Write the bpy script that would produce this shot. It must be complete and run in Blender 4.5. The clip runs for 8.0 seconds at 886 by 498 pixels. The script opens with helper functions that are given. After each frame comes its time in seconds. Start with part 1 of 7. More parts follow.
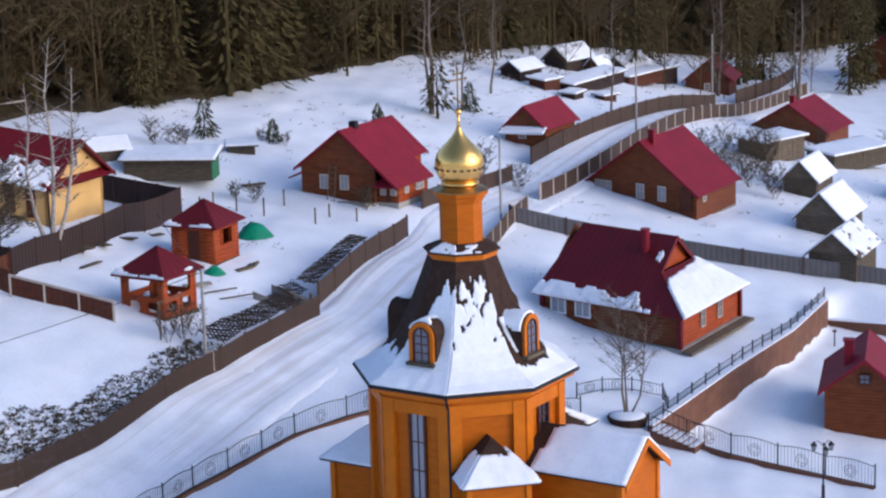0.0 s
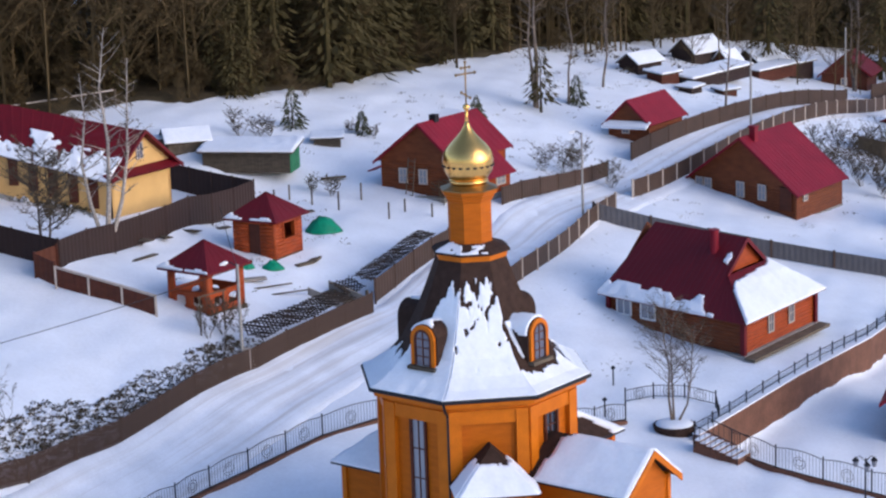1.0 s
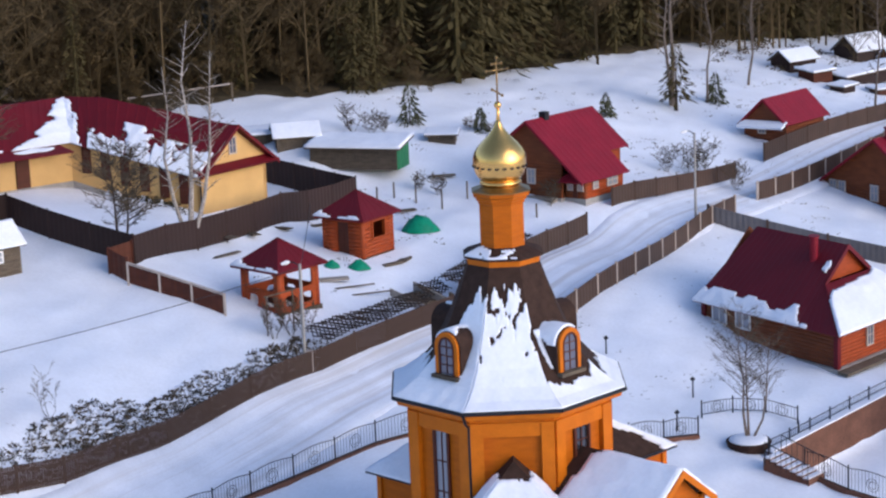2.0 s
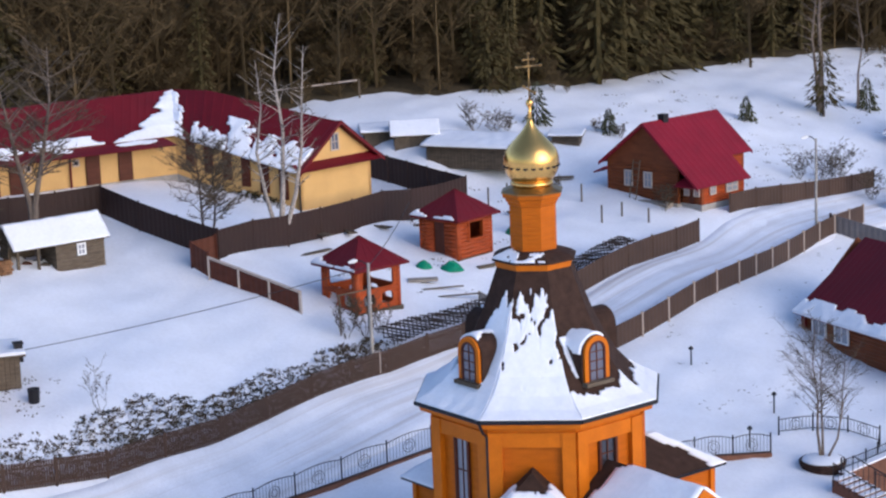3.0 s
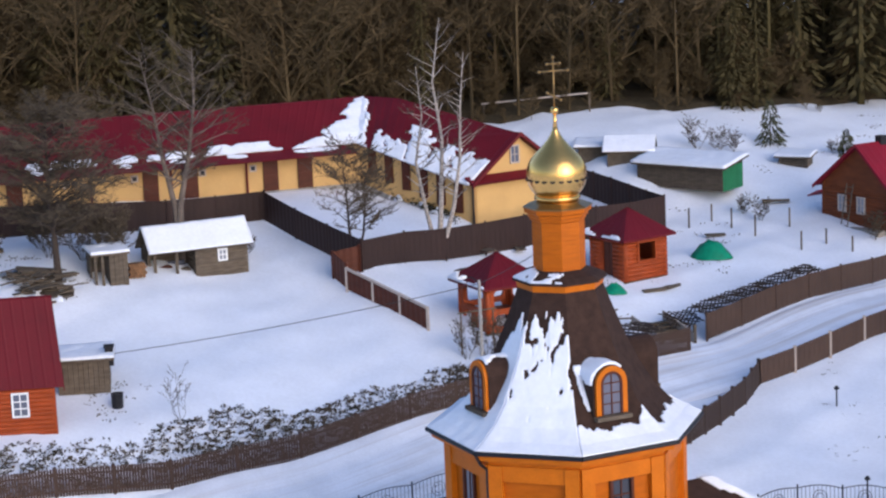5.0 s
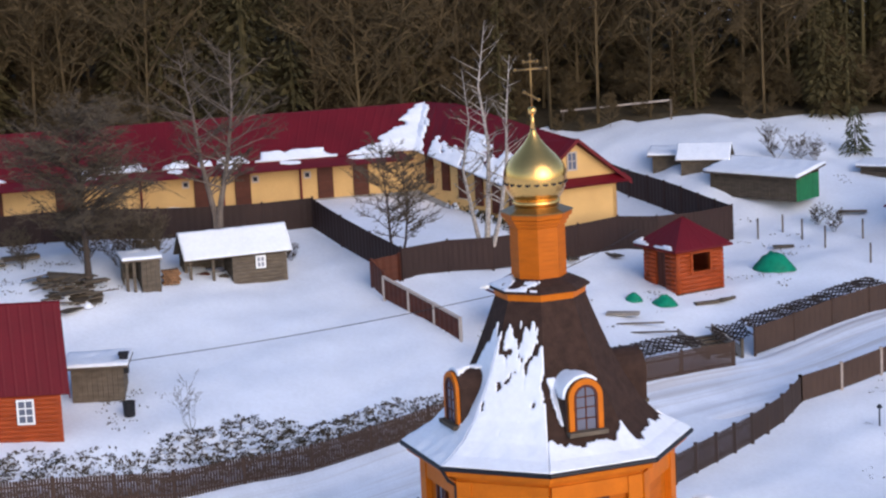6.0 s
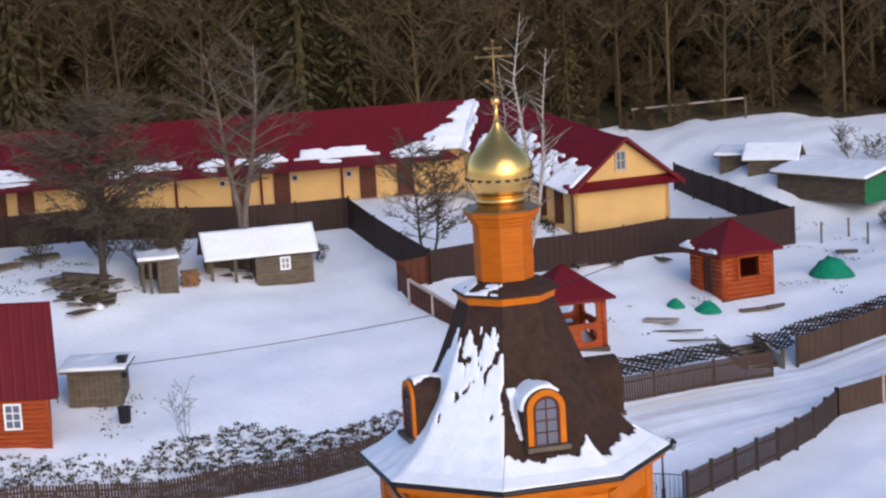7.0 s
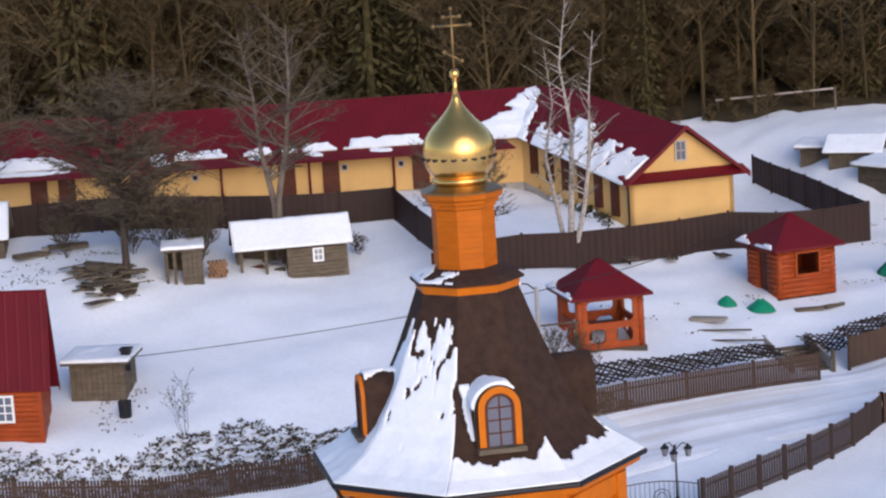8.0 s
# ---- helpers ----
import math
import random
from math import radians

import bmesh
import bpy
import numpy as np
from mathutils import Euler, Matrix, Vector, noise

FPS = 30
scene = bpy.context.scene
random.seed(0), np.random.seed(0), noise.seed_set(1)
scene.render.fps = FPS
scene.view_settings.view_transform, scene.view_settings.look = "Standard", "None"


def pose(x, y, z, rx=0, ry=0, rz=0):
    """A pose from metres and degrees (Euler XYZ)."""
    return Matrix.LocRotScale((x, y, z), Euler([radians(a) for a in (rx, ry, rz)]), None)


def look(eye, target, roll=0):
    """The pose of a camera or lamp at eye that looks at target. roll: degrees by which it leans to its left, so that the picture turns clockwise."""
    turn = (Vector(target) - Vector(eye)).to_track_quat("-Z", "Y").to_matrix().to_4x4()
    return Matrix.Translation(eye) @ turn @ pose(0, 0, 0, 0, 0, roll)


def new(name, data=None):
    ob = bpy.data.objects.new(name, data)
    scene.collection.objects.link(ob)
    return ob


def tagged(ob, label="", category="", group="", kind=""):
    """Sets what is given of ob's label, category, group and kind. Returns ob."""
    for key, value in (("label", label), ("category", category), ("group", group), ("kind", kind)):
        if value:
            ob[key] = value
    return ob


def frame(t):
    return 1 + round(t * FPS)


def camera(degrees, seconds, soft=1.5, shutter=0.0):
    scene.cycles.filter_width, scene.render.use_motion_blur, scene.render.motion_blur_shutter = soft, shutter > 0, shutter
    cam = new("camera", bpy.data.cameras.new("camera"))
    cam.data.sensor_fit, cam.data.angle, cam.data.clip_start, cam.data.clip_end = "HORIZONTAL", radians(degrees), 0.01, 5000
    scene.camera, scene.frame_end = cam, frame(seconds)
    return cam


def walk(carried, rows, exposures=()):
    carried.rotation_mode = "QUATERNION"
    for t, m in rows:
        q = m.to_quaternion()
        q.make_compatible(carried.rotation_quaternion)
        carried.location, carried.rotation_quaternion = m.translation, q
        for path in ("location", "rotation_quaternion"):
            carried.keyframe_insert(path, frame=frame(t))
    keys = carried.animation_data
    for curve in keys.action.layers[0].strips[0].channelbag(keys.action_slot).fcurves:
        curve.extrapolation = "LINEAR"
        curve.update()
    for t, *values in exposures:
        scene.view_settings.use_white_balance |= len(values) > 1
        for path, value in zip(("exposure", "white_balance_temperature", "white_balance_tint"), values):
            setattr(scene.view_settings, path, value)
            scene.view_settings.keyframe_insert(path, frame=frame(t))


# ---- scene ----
cam = camera(23.0, 8.0, soft=2.3)
PATH = [
    (0, (-22.426, -99.749, 31.598), (-11.886, -50.851, 20.680), -1.68),
    (0.5, (-17.518, -98.936, 31.141), (-9.180, -49.614, 20.224), -1.82),
    (1, (-12.420, -97.778, 30.956), (-6.766, -48.090, 19.977), -1.99),
    (2.5, (2.062, -92.287, 29.430), (-0.835, -42.316, 18.665), -2.41),
    (3, (6.774, -90.639, 28.913), (0.914, -40.883, 18.355), -2.28),
    (3.5, (11.305, -88.710, 28.493), (2.610, -39.331, 18.126), -2.29),
    (4, (15.686, -86.505, 27.846), (4.146, -37.652, 17.763), -2.23),
    (4.5, (19.680, -83.773, 27.291), (5.533, -35.562, 17.439), -2.37),
    (5, (23.525, -80.796, 26.662), (6.871, -33.341, 17.065), -2.48),
    (6.5, (32.424, -70.930, 24.589), (9.778, -25.870, 15.747), -3.18),
    (7, (34.520, -66.609, 23.753), (10.054, -22.479, 15.063), -3.35),
    (7.5, (36.548, -62.437, 22.537), (10.248, -19.325, 14.108), -3.46),
    (8, (38.272, -58.076, 21.716), (10.043, -16.178, 13.403), -3.60),
]
walk(cam, [(t, look(eye, target, roll)) for t, eye, target, roll in PATH], [(0.0, 0.52, 5650, 15), (5.0, 0.47, 5650, 15), (8.0, 0.46, 5950, 15)])

# ---- world and sun ----
SUN_FROM = Vector((0.81, -0.58, 0.40)).normalized()
world = bpy.data.worlds.new("sky")
scene.world = world
world.use_nodes = True
wn = world.node_tree
wn.nodes.clear()
sky = wn.nodes.new("ShaderNodeTexSky")
sky.sky_type = "NISHITA"
sky.sun_disc = False
sky.sun_elevation = math.asin(SUN_FROM.z)
sky.sun_rotation = math.atan2(SUN_FROM.x, SUN_FROM.y)
sky.air_density, sky.dust_density, sky.ozone_density = 1.0, 1.5, 1.2
bg = wn.nodes.new("ShaderNodeBackground")
bg.inputs["Strength"].default_value = 0.15
wo = wn.nodes.new("ShaderNodeOutputWorld")
wn.links.new(sky.outputs["Color"], bg.inputs["Color"])
wn.links.new(bg.outputs["Background"], wo.inputs["Surface"])
sun = new("sun", bpy.data.lights.new("sun", "SUN"))
sun.data.energy = 0.82
sun.data.angle = radians(58)
sun.data.color = (1.0, 0.83, 0.62)
sun.matrix_world = look(SUN_FROM * 150, (0, 0, 0))

# ---- materials ----
def material(name, color, rough=0.7, metal=0.0, dark=0.75, scale=3.0, fine=40.0, bump=0.15, bump_dist=0.02, stretch=(1, 1, 1), piece=0.0, spec=0.25):
    """A surface with broad stains, fine grain and relief; piece: change of tone from piece to piece."""
    m = bpy.data.materials.new(name)
    m.use_nodes = True
    nt = m.node_tree
    n, ln = nt.nodes, nt.links
    b = n["Principled BSDF"]
    b.inputs["Roughness"].default_value = rough
    b.inputs["Metallic"].default_value = metal
    b.inputs["Specular IOR Level"].default_value = spec
    tc = n.new("ShaderNodeTexCoord")
    mp = n.new("ShaderNodeMapping")
    mp.inputs["Scale"].default_value = stretch
    ln.new(tc.outputs["Object"], mp.inputs["Vector"])
    big = n.new("ShaderNodeTexNoise")
    big.inputs["Scale"].default_value = scale
    big.inputs["Detail"].default_value = 5
    small = n.new("ShaderNodeTexNoise")
    small.inputs["Scale"].default_value = fine
    small.inputs["Detail"].default_value = 3
    for k in (big, small):
        ln.new(mp.outputs["Vector"], k.inputs["Vector"])
    add = n.new("ShaderNodeMath")
    add.operation = "MULTIPLY_ADD"
    ln.new(small.outputs["Fac"], add.inputs[0])
    add.inputs[1].default_value = 0.4
    half = n.new("ShaderNodeMath")
    half.operation = "MULTIPLY"
    half.inputs[1].default_value = 0.6
    ln.new(big.outputs["Fac"], half.inputs[0])
    ln.new(half.outputs[0], add.inputs[2])
    ramp = n.new("ShaderNodeValToRGB")
    ramp.color_ramp.elements[0].position = 0.33
    ramp.color_ramp.elements[1].position = 0.67
    ramp.color_ramp.elements[0].color = (*[c * dark for c in color], 1)
    ramp.color_ramp.elements[1].color = (*[min(1, c * (2 - dark) ** 0.6) for c in color], 1)
    ln.new(add.outputs[0], ramp.inputs["Fac"])
    out = ramp.outputs["Color"]
    if piece:
        oi = n.new("ShaderNodeObjectInfo")
        hs = n.new("ShaderNodeHueSaturation")
        rg = n.new("ShaderNodeMapRange")
        rg.inputs["To Min"].default_value, rg.inputs["To Max"].default_value = 1 - piece, 1 + piece
        ln.new(oi.outputs["Random"], rg.inputs["Value"])
        ln.new(rg.outputs["Result"], hs.inputs["Value"])
        ln.new(out, hs.inputs["Color"])
        out = hs.outputs["Color"]
    ln.new(out, b.inputs["Base Color"])
    if bump:
        bp = n.new("ShaderNodeBump")
        bp.inputs["Strength"].default_value = bump
        bp.inputs["Distance"].default_value = bump_dist
        ln.new(add.outputs[0], bp.inputs["Height"])
        ln.new(bp.outputs["Normal"], b.inputs["Normal"])
    return m


SNOW = material("snow", (0.81, 0.835, 0.905), 0.65, dark=0.91, scale=0.4, fine=5, bump=0.5, bump_dist=0.08, spec=0.3)
ROAD = material("packed_snow", (0.80, 0.82, 0.89), 0.55, dark=0.86, scale=0.5, fine=9, bump=0.4, bump_dist=0.06)
ORANGE = material("orange_paint", (0.45, 0.108, 0.0015), 0.5, dark=0.78, scale=1.2, fine=14, bump=0.12, spec=0.14, stretch=(1, 1, 4))
ORANGE_TRIM = material("orange_trim", (0.54, 0.140, 0.002), 0.48, dark=0.82, scale=1.5, fine=18, bump=0.1, spec=0.16)
SHINGLE = material("brown_shingle", (0.045, 0.024, 0.017), 0.85, dark=0.55, scale=3, fine=26, bump=0.8, bump_dist=0.04, spec=0.2)
GOLD = material("gold_leaf", (0.86, 0.50, 0.15), 0.24, 1.0, dark=0.93, scale=2.5, fine=18, bump=0.05, bump_dist=0.01)
GOLD_DULL = material("dull_gold", (0.30, 0.19, 0.075), 0.42, 1.0, dark=0.8, scale=4, fine=30, bump=0.05)
DARK_METAL = material("dark_metal", (0.02, 0.02, 0.024), 0.45, 0.3, dark=0.7, scale=5, fine=40)
RED_ROOF = material("red_metal_roof", (0.205, 0.007, 0.020), 0.55, 0.0, dark=0.8, scale=0.7, fine=14, bump=0.1)
DARK_RED = material("dark_red_roof", (0.116, 0.0038, 0.009), 0.55, 0.0, dark=0.8, scale=0.7, fine=14, bump=0.1)
LOG = material("stained_log", (0.165, 0.045, 0.013), 0.55, dark=0.65, scale=1.2, fine=20, bump=0.25, stretch=(1, 1, 3))
# own colour of orange logs; elsewhere sunlight painted onto sun-facing brown log walls
LOG_ORANGE_AND_SUNLIT = material("orange_and_sunlit_log", (0.32, 0.055, 0.009), 0.5, dark=0.7, scale=1.2, fine=20, bump=0.25, stretch=(1, 1, 3))
LOG_DARK = material("dark_log", (0.085, 0.022, 0.010), 0.55, dark=0.65, scale=1.2, fine=20, bump=0.25, stretch=(1, 1, 3))
GREYWOOD = material("weathered_wood", (0.115, 0.090, 0.065), 0.85, dark=0.55, scale=1.5, fine=22, bump=0.4, stretch=(1, 1, 4), piece=0.25)
BROWNFENCE = material("brown_fence", (0.062, 0.037, 0.027), 0.6, dark=0.75, scale=0.8, fine=16, bump=0.15, piece=0.05)
DARKFENCE = material("dark_sheet_fence", (0.032, 0.0165, 0.0135), 0.6, 0.0, dark=0.75, scale=0.6, fine=12, piece=0.08)
DARKPICKET = material("dark_picket", (0.048, 0.032, 0.027), 0.65, dark=0.75, scale=0.8, fine=16, bump=0.15, piece=0.12)
FIREWOOD = material("split_wood", (0.22, 0.115, 0.055), 0.8, dark=0.5, scale=2, fine=14, bump=0.3, piece=0.35)
GREYFENCE = material("grey_fence", (0.105, 0.100, 0.108), 0.7, dark=0.75, scale=0.8, fine=16, piece=0.12)
POSTCREAM = material("pale_post", (0.45, 0.38, 0.33), 0.7, dark=0.8, scale=3, fine=20)
CONCRETE = material("concrete", (0.33, 0.31, 0.29), 0.85, dark=0.75, scale=2, fine=30, bump=0.3)
CREAM = material("cream_render", (0.62, 0.385, 0.145), 0.8, dark=0.86, scale=0.6, fine=18, bump=0.15)
WHITE = material("white_paint", (0.78, 0.78, 0.78), 0.5, dark=0.9, scale=3, fine=20)
GREEN = material("green_paint", (0.02, 0.16, 0.06), 0.5, dark=0.75, scale=1.5, fine=20)
TARP = material("green_tarp", (0.01, 0.22, 0.12), 0.4, dark=0.6, scale=2.5, fine=14, bump=0.5, bump_dist=0.08)
BROWNWALL = material("brown_stone_wall", (0.15, 0.070, 0.045), 0.8, dark=0.65, scale=1.0, fine=9, bump=0.4, bump_dist=0.04)
BARK = material("dark_bark", (0.060, 0.045, 0.036), 0.9, dark=0.6, scale=3, fine=25, bump=0.4)
BIRCH = material("birch_bark", (0.42, 0.37, 0.33), 0.8, dark=0.35, scale=5, fine=18, bump=0.2, stretch=(1, 1, 2))
PALEBARK = material("pale_bark", (0.17, 0.135, 0.11), 0.85, dark=0.55, scale=2, fine=12, bump=0.2)
PALEWOOD = material("pale_board", (0.30, 0.27, 0.24), 0.8, dark=0.7, scale=1.5, fine=18, bump=0.3)
TRELLISWOOD = material("dark_lath", (0.034, 0.024, 0.019), 0.8, dark=0.6, scale=3, fine=20, bump=0.2)
TWIG = material("twig", (0.100, 0.079, 0.056), 0.9, dark=0.7, scale=2, fine=10, bump=0, spec=0.1)
NEEDLE = material("needles", (0.074, 0.060, 0.027), 0.95, dark=0.85, scale=0.1, fine=2.0, bump=0, spec=0.05)
YOUNGNEEDLE = material("young_needles", (0.085, 0.088, 0.048), 0.9, dark=0.5, scale=1.5, fine=6, bump=0, spec=0.1)
BROWNBRUSH = material("brown_brush", (0.093, 0.067, 0.035), 0.95, dark=0.85, scale=0.08, fine=3, bump=0, spec=0.05)
DRYLEAF = material("dry_hedge", (0.050, 0.044, 0.028), 0.9, dark=0.5, scale=1.5, fine=8, bump=0, spec=0.1)
LITTER = material("forest_litter", (0.070, 0.055, 0.034), 0.95, dark=0.5, scale=0.25, fine=3, bump=0.4, bump_dist=0.1, spec=0.05)


def streaked(m):
    """Draws worn, faintly soiled lines along a surface by its own length and width."""
    nt = m.node_tree
    n, ln = nt.nodes, nt.links
    b = n["Principled BSDF"]
    base = b.inputs["Base Color"].links[0].from_socket
    uv = n.new("ShaderNodeTexCoord")
    out = base
    for across, along, lo, hi, tint, off in ((10.0, 0.06, 0.50, 0.68, (0.54, 0.51, 0.51, 1), 3.0), (26.0, 0.16, 0.54, 0.74, (0.58, 0.56, 0.58, 1), 9.0)):
        mp = n.new("ShaderNodeMapping")
        mp.inputs["Scale"].default_value = (across, along, 1)
        mp.inputs["Location"].default_value = (off, off, off)
        ln.new(uv.outputs["UV"], mp.inputs["Vector"])
        ns = n.new("ShaderNodeTexNoise")
        ns.inputs["Scale"].default_value = 1.0
        ns.inputs["Detail"].default_value = 4
        ln.new(mp.outputs["Vector"], ns.inputs["Vector"])
        rg = n.new("ShaderNodeMapRange")
        rg.inputs["From Min"].default_value, rg.inputs["From Max"].default_value = lo, hi
        rg.inputs["To Max"].default_value = 0.72
        ln.new(ns.outputs["Fac"], rg.inputs["Value"])
        mx = n.new("ShaderNodeMix")
        mx.data_type = "RGBA"
        ln.new(rg.outputs["Result"], mx.inputs[0])
        ln.new(out, mx.inputs[6])
        mx.inputs[7].default_value = tint
        out = mx.outputs[2]
    ln.new(out, b.inputs["Base Color"])


streaked(ROAD)


def glass(name, color, rough=0.08):
    m = bpy.data.materials.new(name)
    m.use_nodes = True
    b = m.node_tree.nodes["Principled BSDF"]
    b.inputs["Base Color"].default_value = (*color, 1)
    b.inputs["Roughness"].default_value = rough
    b.inputs["Specular IOR Level"].default_value = 0.9
    return m


PANE = glass("window_glass", (0.10, 0.11, 0.15))
PALEPANE = glass("pale_glass", (0.26, 0.27, 0.31), 0.2)
ARCHPANE = glass("dark_glass", (0.11, 0.11, 0.15), 0.15)
DEEPPANE = glass("unlit_glass", (0.03, 0.03, 0.04), 0.12)


# ---- mesh helpers ----
def link_mesh(name, bm, mat, parent=None):
    me = bpy.data.meshes.new(name)
    bmesh.ops.recalc_face_normals(bm, faces=bm.faces[:])
    bm.to_mesh(me)
    bm.free()
    if mat is not None:
        me.materials.append(mat)
    ob = new(name, me)
    if parent is not None:
        ob.parent = parent
    return ob


def part(name, bm, mat, parent, label=""):
    ob = link_mesh(name, bm, mat, parent)
    if label:
        ob["label"] = label
    return ob


def shared(name, me, parent, m=None):
    ob = new(name, me)
    if parent is not None:
        ob.parent = parent
    if m is not None:
        ob.matrix_basis = m
    return ob


def thing(name, m, label, category, group="", kind=""):
    ob = new(name)
    ob.matrix_basis = m
    return tagged(ob, label, category, group, kind)


def box(bm, x0, y0, z0, x1, y1, z1, m=None):
    """An upright box between two corners."""
    ps = [Vector((x, y, z)) for z in (z0, z1) for x, y in ((x0, y0), (x1, y0), (x1, y1), (x0, y1))]
    vs = [bm.verts.new(m @ p if m is not None else p) for p in ps]
    for f in ((0, 3, 2, 1), (4, 5, 6, 7), (0, 1, 5, 4), (1, 2, 6, 5), (2, 3, 7, 6), (3, 0, 4, 7)):
        bm.faces.new([vs[i] for i in f])
    return bm


def slab(bm, a, b, c, d, thick):
    """A plate over four corners, its thickness below them."""
    ps = [Vector(p) for p in (a, b, c, d)]
    nrm = (ps[1] - ps[0]).cross(ps[3] - ps[0]).normalized()
    if nrm.z < 0:
        nrm = -nrm
    top = [bm.verts.new(p) for p in ps]
    low = [bm.verts.new(p - nrm * thick) for p in ps]
    bm.faces.new(top)
    bm.faces.new(low[::-1])
    for i in range(4):
        bm.faces.new((top[i], low[i], low[(i + 1) % 4], top[(i + 1) % 4]))
    return bm


def poly(bm, pts, depth):
    """A flat outline pulled along depth."""
    a = [bm.verts.new(Vector(p)) for p in pts]
    b = [bm.verts.new(Vector(p) + Vector(depth)) for p in pts]
    bm.faces.new(a)
    bm.faces.new(b[::-1])
    for i in range(len(a)):
        j = (i + 1) % len(a)
        bm.faces.new((a[i], b[i], b[j], a[j]))
    return bm


def tube(bm, pts, radii, sides=6):
    """A tapered round bar through points."""
    pts = [Vector(p) for p in pts]
    rings = []
    for i, p in enumerate(pts):
        way = (pts[min(i + 1, len(pts) - 1)] - pts[max(i - 1, 0)]).normalized()
        u = way.orthogonal().normalized()
        v = way.cross(u)
        r = radii[i] if hasattr(radii, "__len__") else radii
        rings.append([bm.verts.new(p + (u * math.cos(k * math.tau / sides) + v * math.sin(k * math.tau / sides)) * r) for k in range(sides)])
    for a, b in zip(rings, rings[1:]):
        for k in range(sides):
            bm.faces.new((a[k], a[(k + 1) % sides], b[(k + 1) % sides], b[k]))
    bm.faces.new(rings[0][::-1])
    bm.faces.new(rings[-1])
    return bm


def lathe(bm, profile, sides, turn=0.0, apothem=False):
    """Rings of (radius, height) about the upright axis; with apothem, radii are to the flats."""
    k = 1 / math.cos(math.pi / sides) if apothem else 1
    rings = [[bm.verts.new((r * k * math.cos(turn + i * math.tau / sides), r * k * math.sin(turn + i * math.tau / sides), z)) for i in range(sides)] for r, z in profile]
    for a, b in zip(rings, rings[1:]):
        for i in range(sides):
            bm.faces.new((a[i], a[(i + 1) % sides], b[(i + 1) % sides], b[i]))
    bm.faces.new(rings[0][::-1])
    bm.faces.new(rings[-1])
    return bm


def panel(bm, us, vs, holes, thick, m=None):
    """An upright wall sheet in x (us) and z (vs) with cells left out as openings; its thickness goes to +y."""
    inside = {(i, j) for i in range(len(us) - 1) for j in range(len(vs) - 1) if (i, j) not in holes}
    store = {}

    def v(i, j, k):
        if (i, j, k) not in store:
            p = Vector((us[i], thick * k, vs[j]))
            store[i, j, k] = bm.verts.new(m @ p if m is not None else p)
        return store[i, j, k]

    for i, j in inside:
        bm.faces.new((v(i, j, 0), v(i + 1, j, 0), v(i + 1, j + 1, 0), v(i, j + 1, 0)))
        bm.faces.new((v(i, j, 1), v(i, j + 1, 1), v(i + 1, j + 1, 1), v(i + 1, j, 1)))
        for (di, dj), (a, b) in {(0, -1): ((i, j), (i + 1, j)), (1, 0): ((i + 1, j), (i + 1, j + 1)), (0, 1): ((i + 1, j + 1), (i, j + 1)), (-1, 0): ((i, j + 1), (i, j))}.items():
            if (i + di, j + dj) not in inside:
                bm.faces.new((v(*a, 0), v(*a, 1), v(*b, 1), v(*b, 0)))
    return bm


def smooth(ob):
    for p in ob.data.polygons:
        p.use_smooth = True
    return ob


def snow_sheet(name, place, mask, parent, nu=40, nv=40, thick=0.07, label=""):
    """Lying snow: place(u, v) gives a point and its normal, mask(u, v) is above 0 where the snow still lies."""
    bm = bmesh.new()
    grid = {}
    for i in range(nu + 1):
        for j in range(nv + 1):
            u, v = i / nu, j / nv
            p, nrm = place(u, v)
            k = mask(u, v)
            h = thick * min(1, 0.62 + max(-0.1, k) * 3) * (0.85 + 0.4 * noise.noise(p * 2.1)) + 0.012
            grid[i, j] = (p + nrm * h, p - nrm * 0.01, k)
    top, low = {}, {}

    def vert(d, key, q):
        if key not in d:
            d[key] = bm.verts.new(q)
        return d[key]

    cells = {(i, j) for i in range(nu) for j in range(nv) if sum(grid[i + a, j + b][2] for a, b in ((0, 0), (1, 0), (1, 1), (0, 1))) > 0}
    for i, j in cells:
        ks = [(i, j), (i + 1, j), (i + 1, j + 1), (i, j + 1)]
        bm.faces.new([vert(top, k, grid[k][0]) for k in ks])
        for a, b, nb in ((0, 1, (i, j - 1)), (1, 2, (i + 1, j)), (2, 3, (i, j + 1)), (3, 0, (i - 1, j))):
            if nb not in cells:
                bm.faces.new((vert(top, ks[a], grid[ks[a]][0]), vert(low, ks[a], grid[ks[a]][1]), vert(low, ks[b], grid[ks[b]][1]), vert(top, ks[b], grid[ks[b]][0])))
    if not cells:
        bm.free()
        return None
    ob = smooth(part(name, bm, SNOW, parent, label))
    return ob


def quad_place(a, b, c, d):
    """u along a-b, v along a-d, over a flat four-cornered face."""
    a, b, c, d = (Vector(p) for p in (a, b, c, d))
    nrm = (b - a).cross(d - a).normalized()
    if nrm.z < 0:
        nrm = -nrm
    return lambda u, v: ((a * (1 - u) + b * u) * (1 - v) + (d * (1 - u) + c * u) * v, nrm)


def wobble(x, y, seed=0.0, scale=3.0):
    return noise.fractal(Vector((x * scale, y * scale, seed)), 1.0, 2.0, 4)


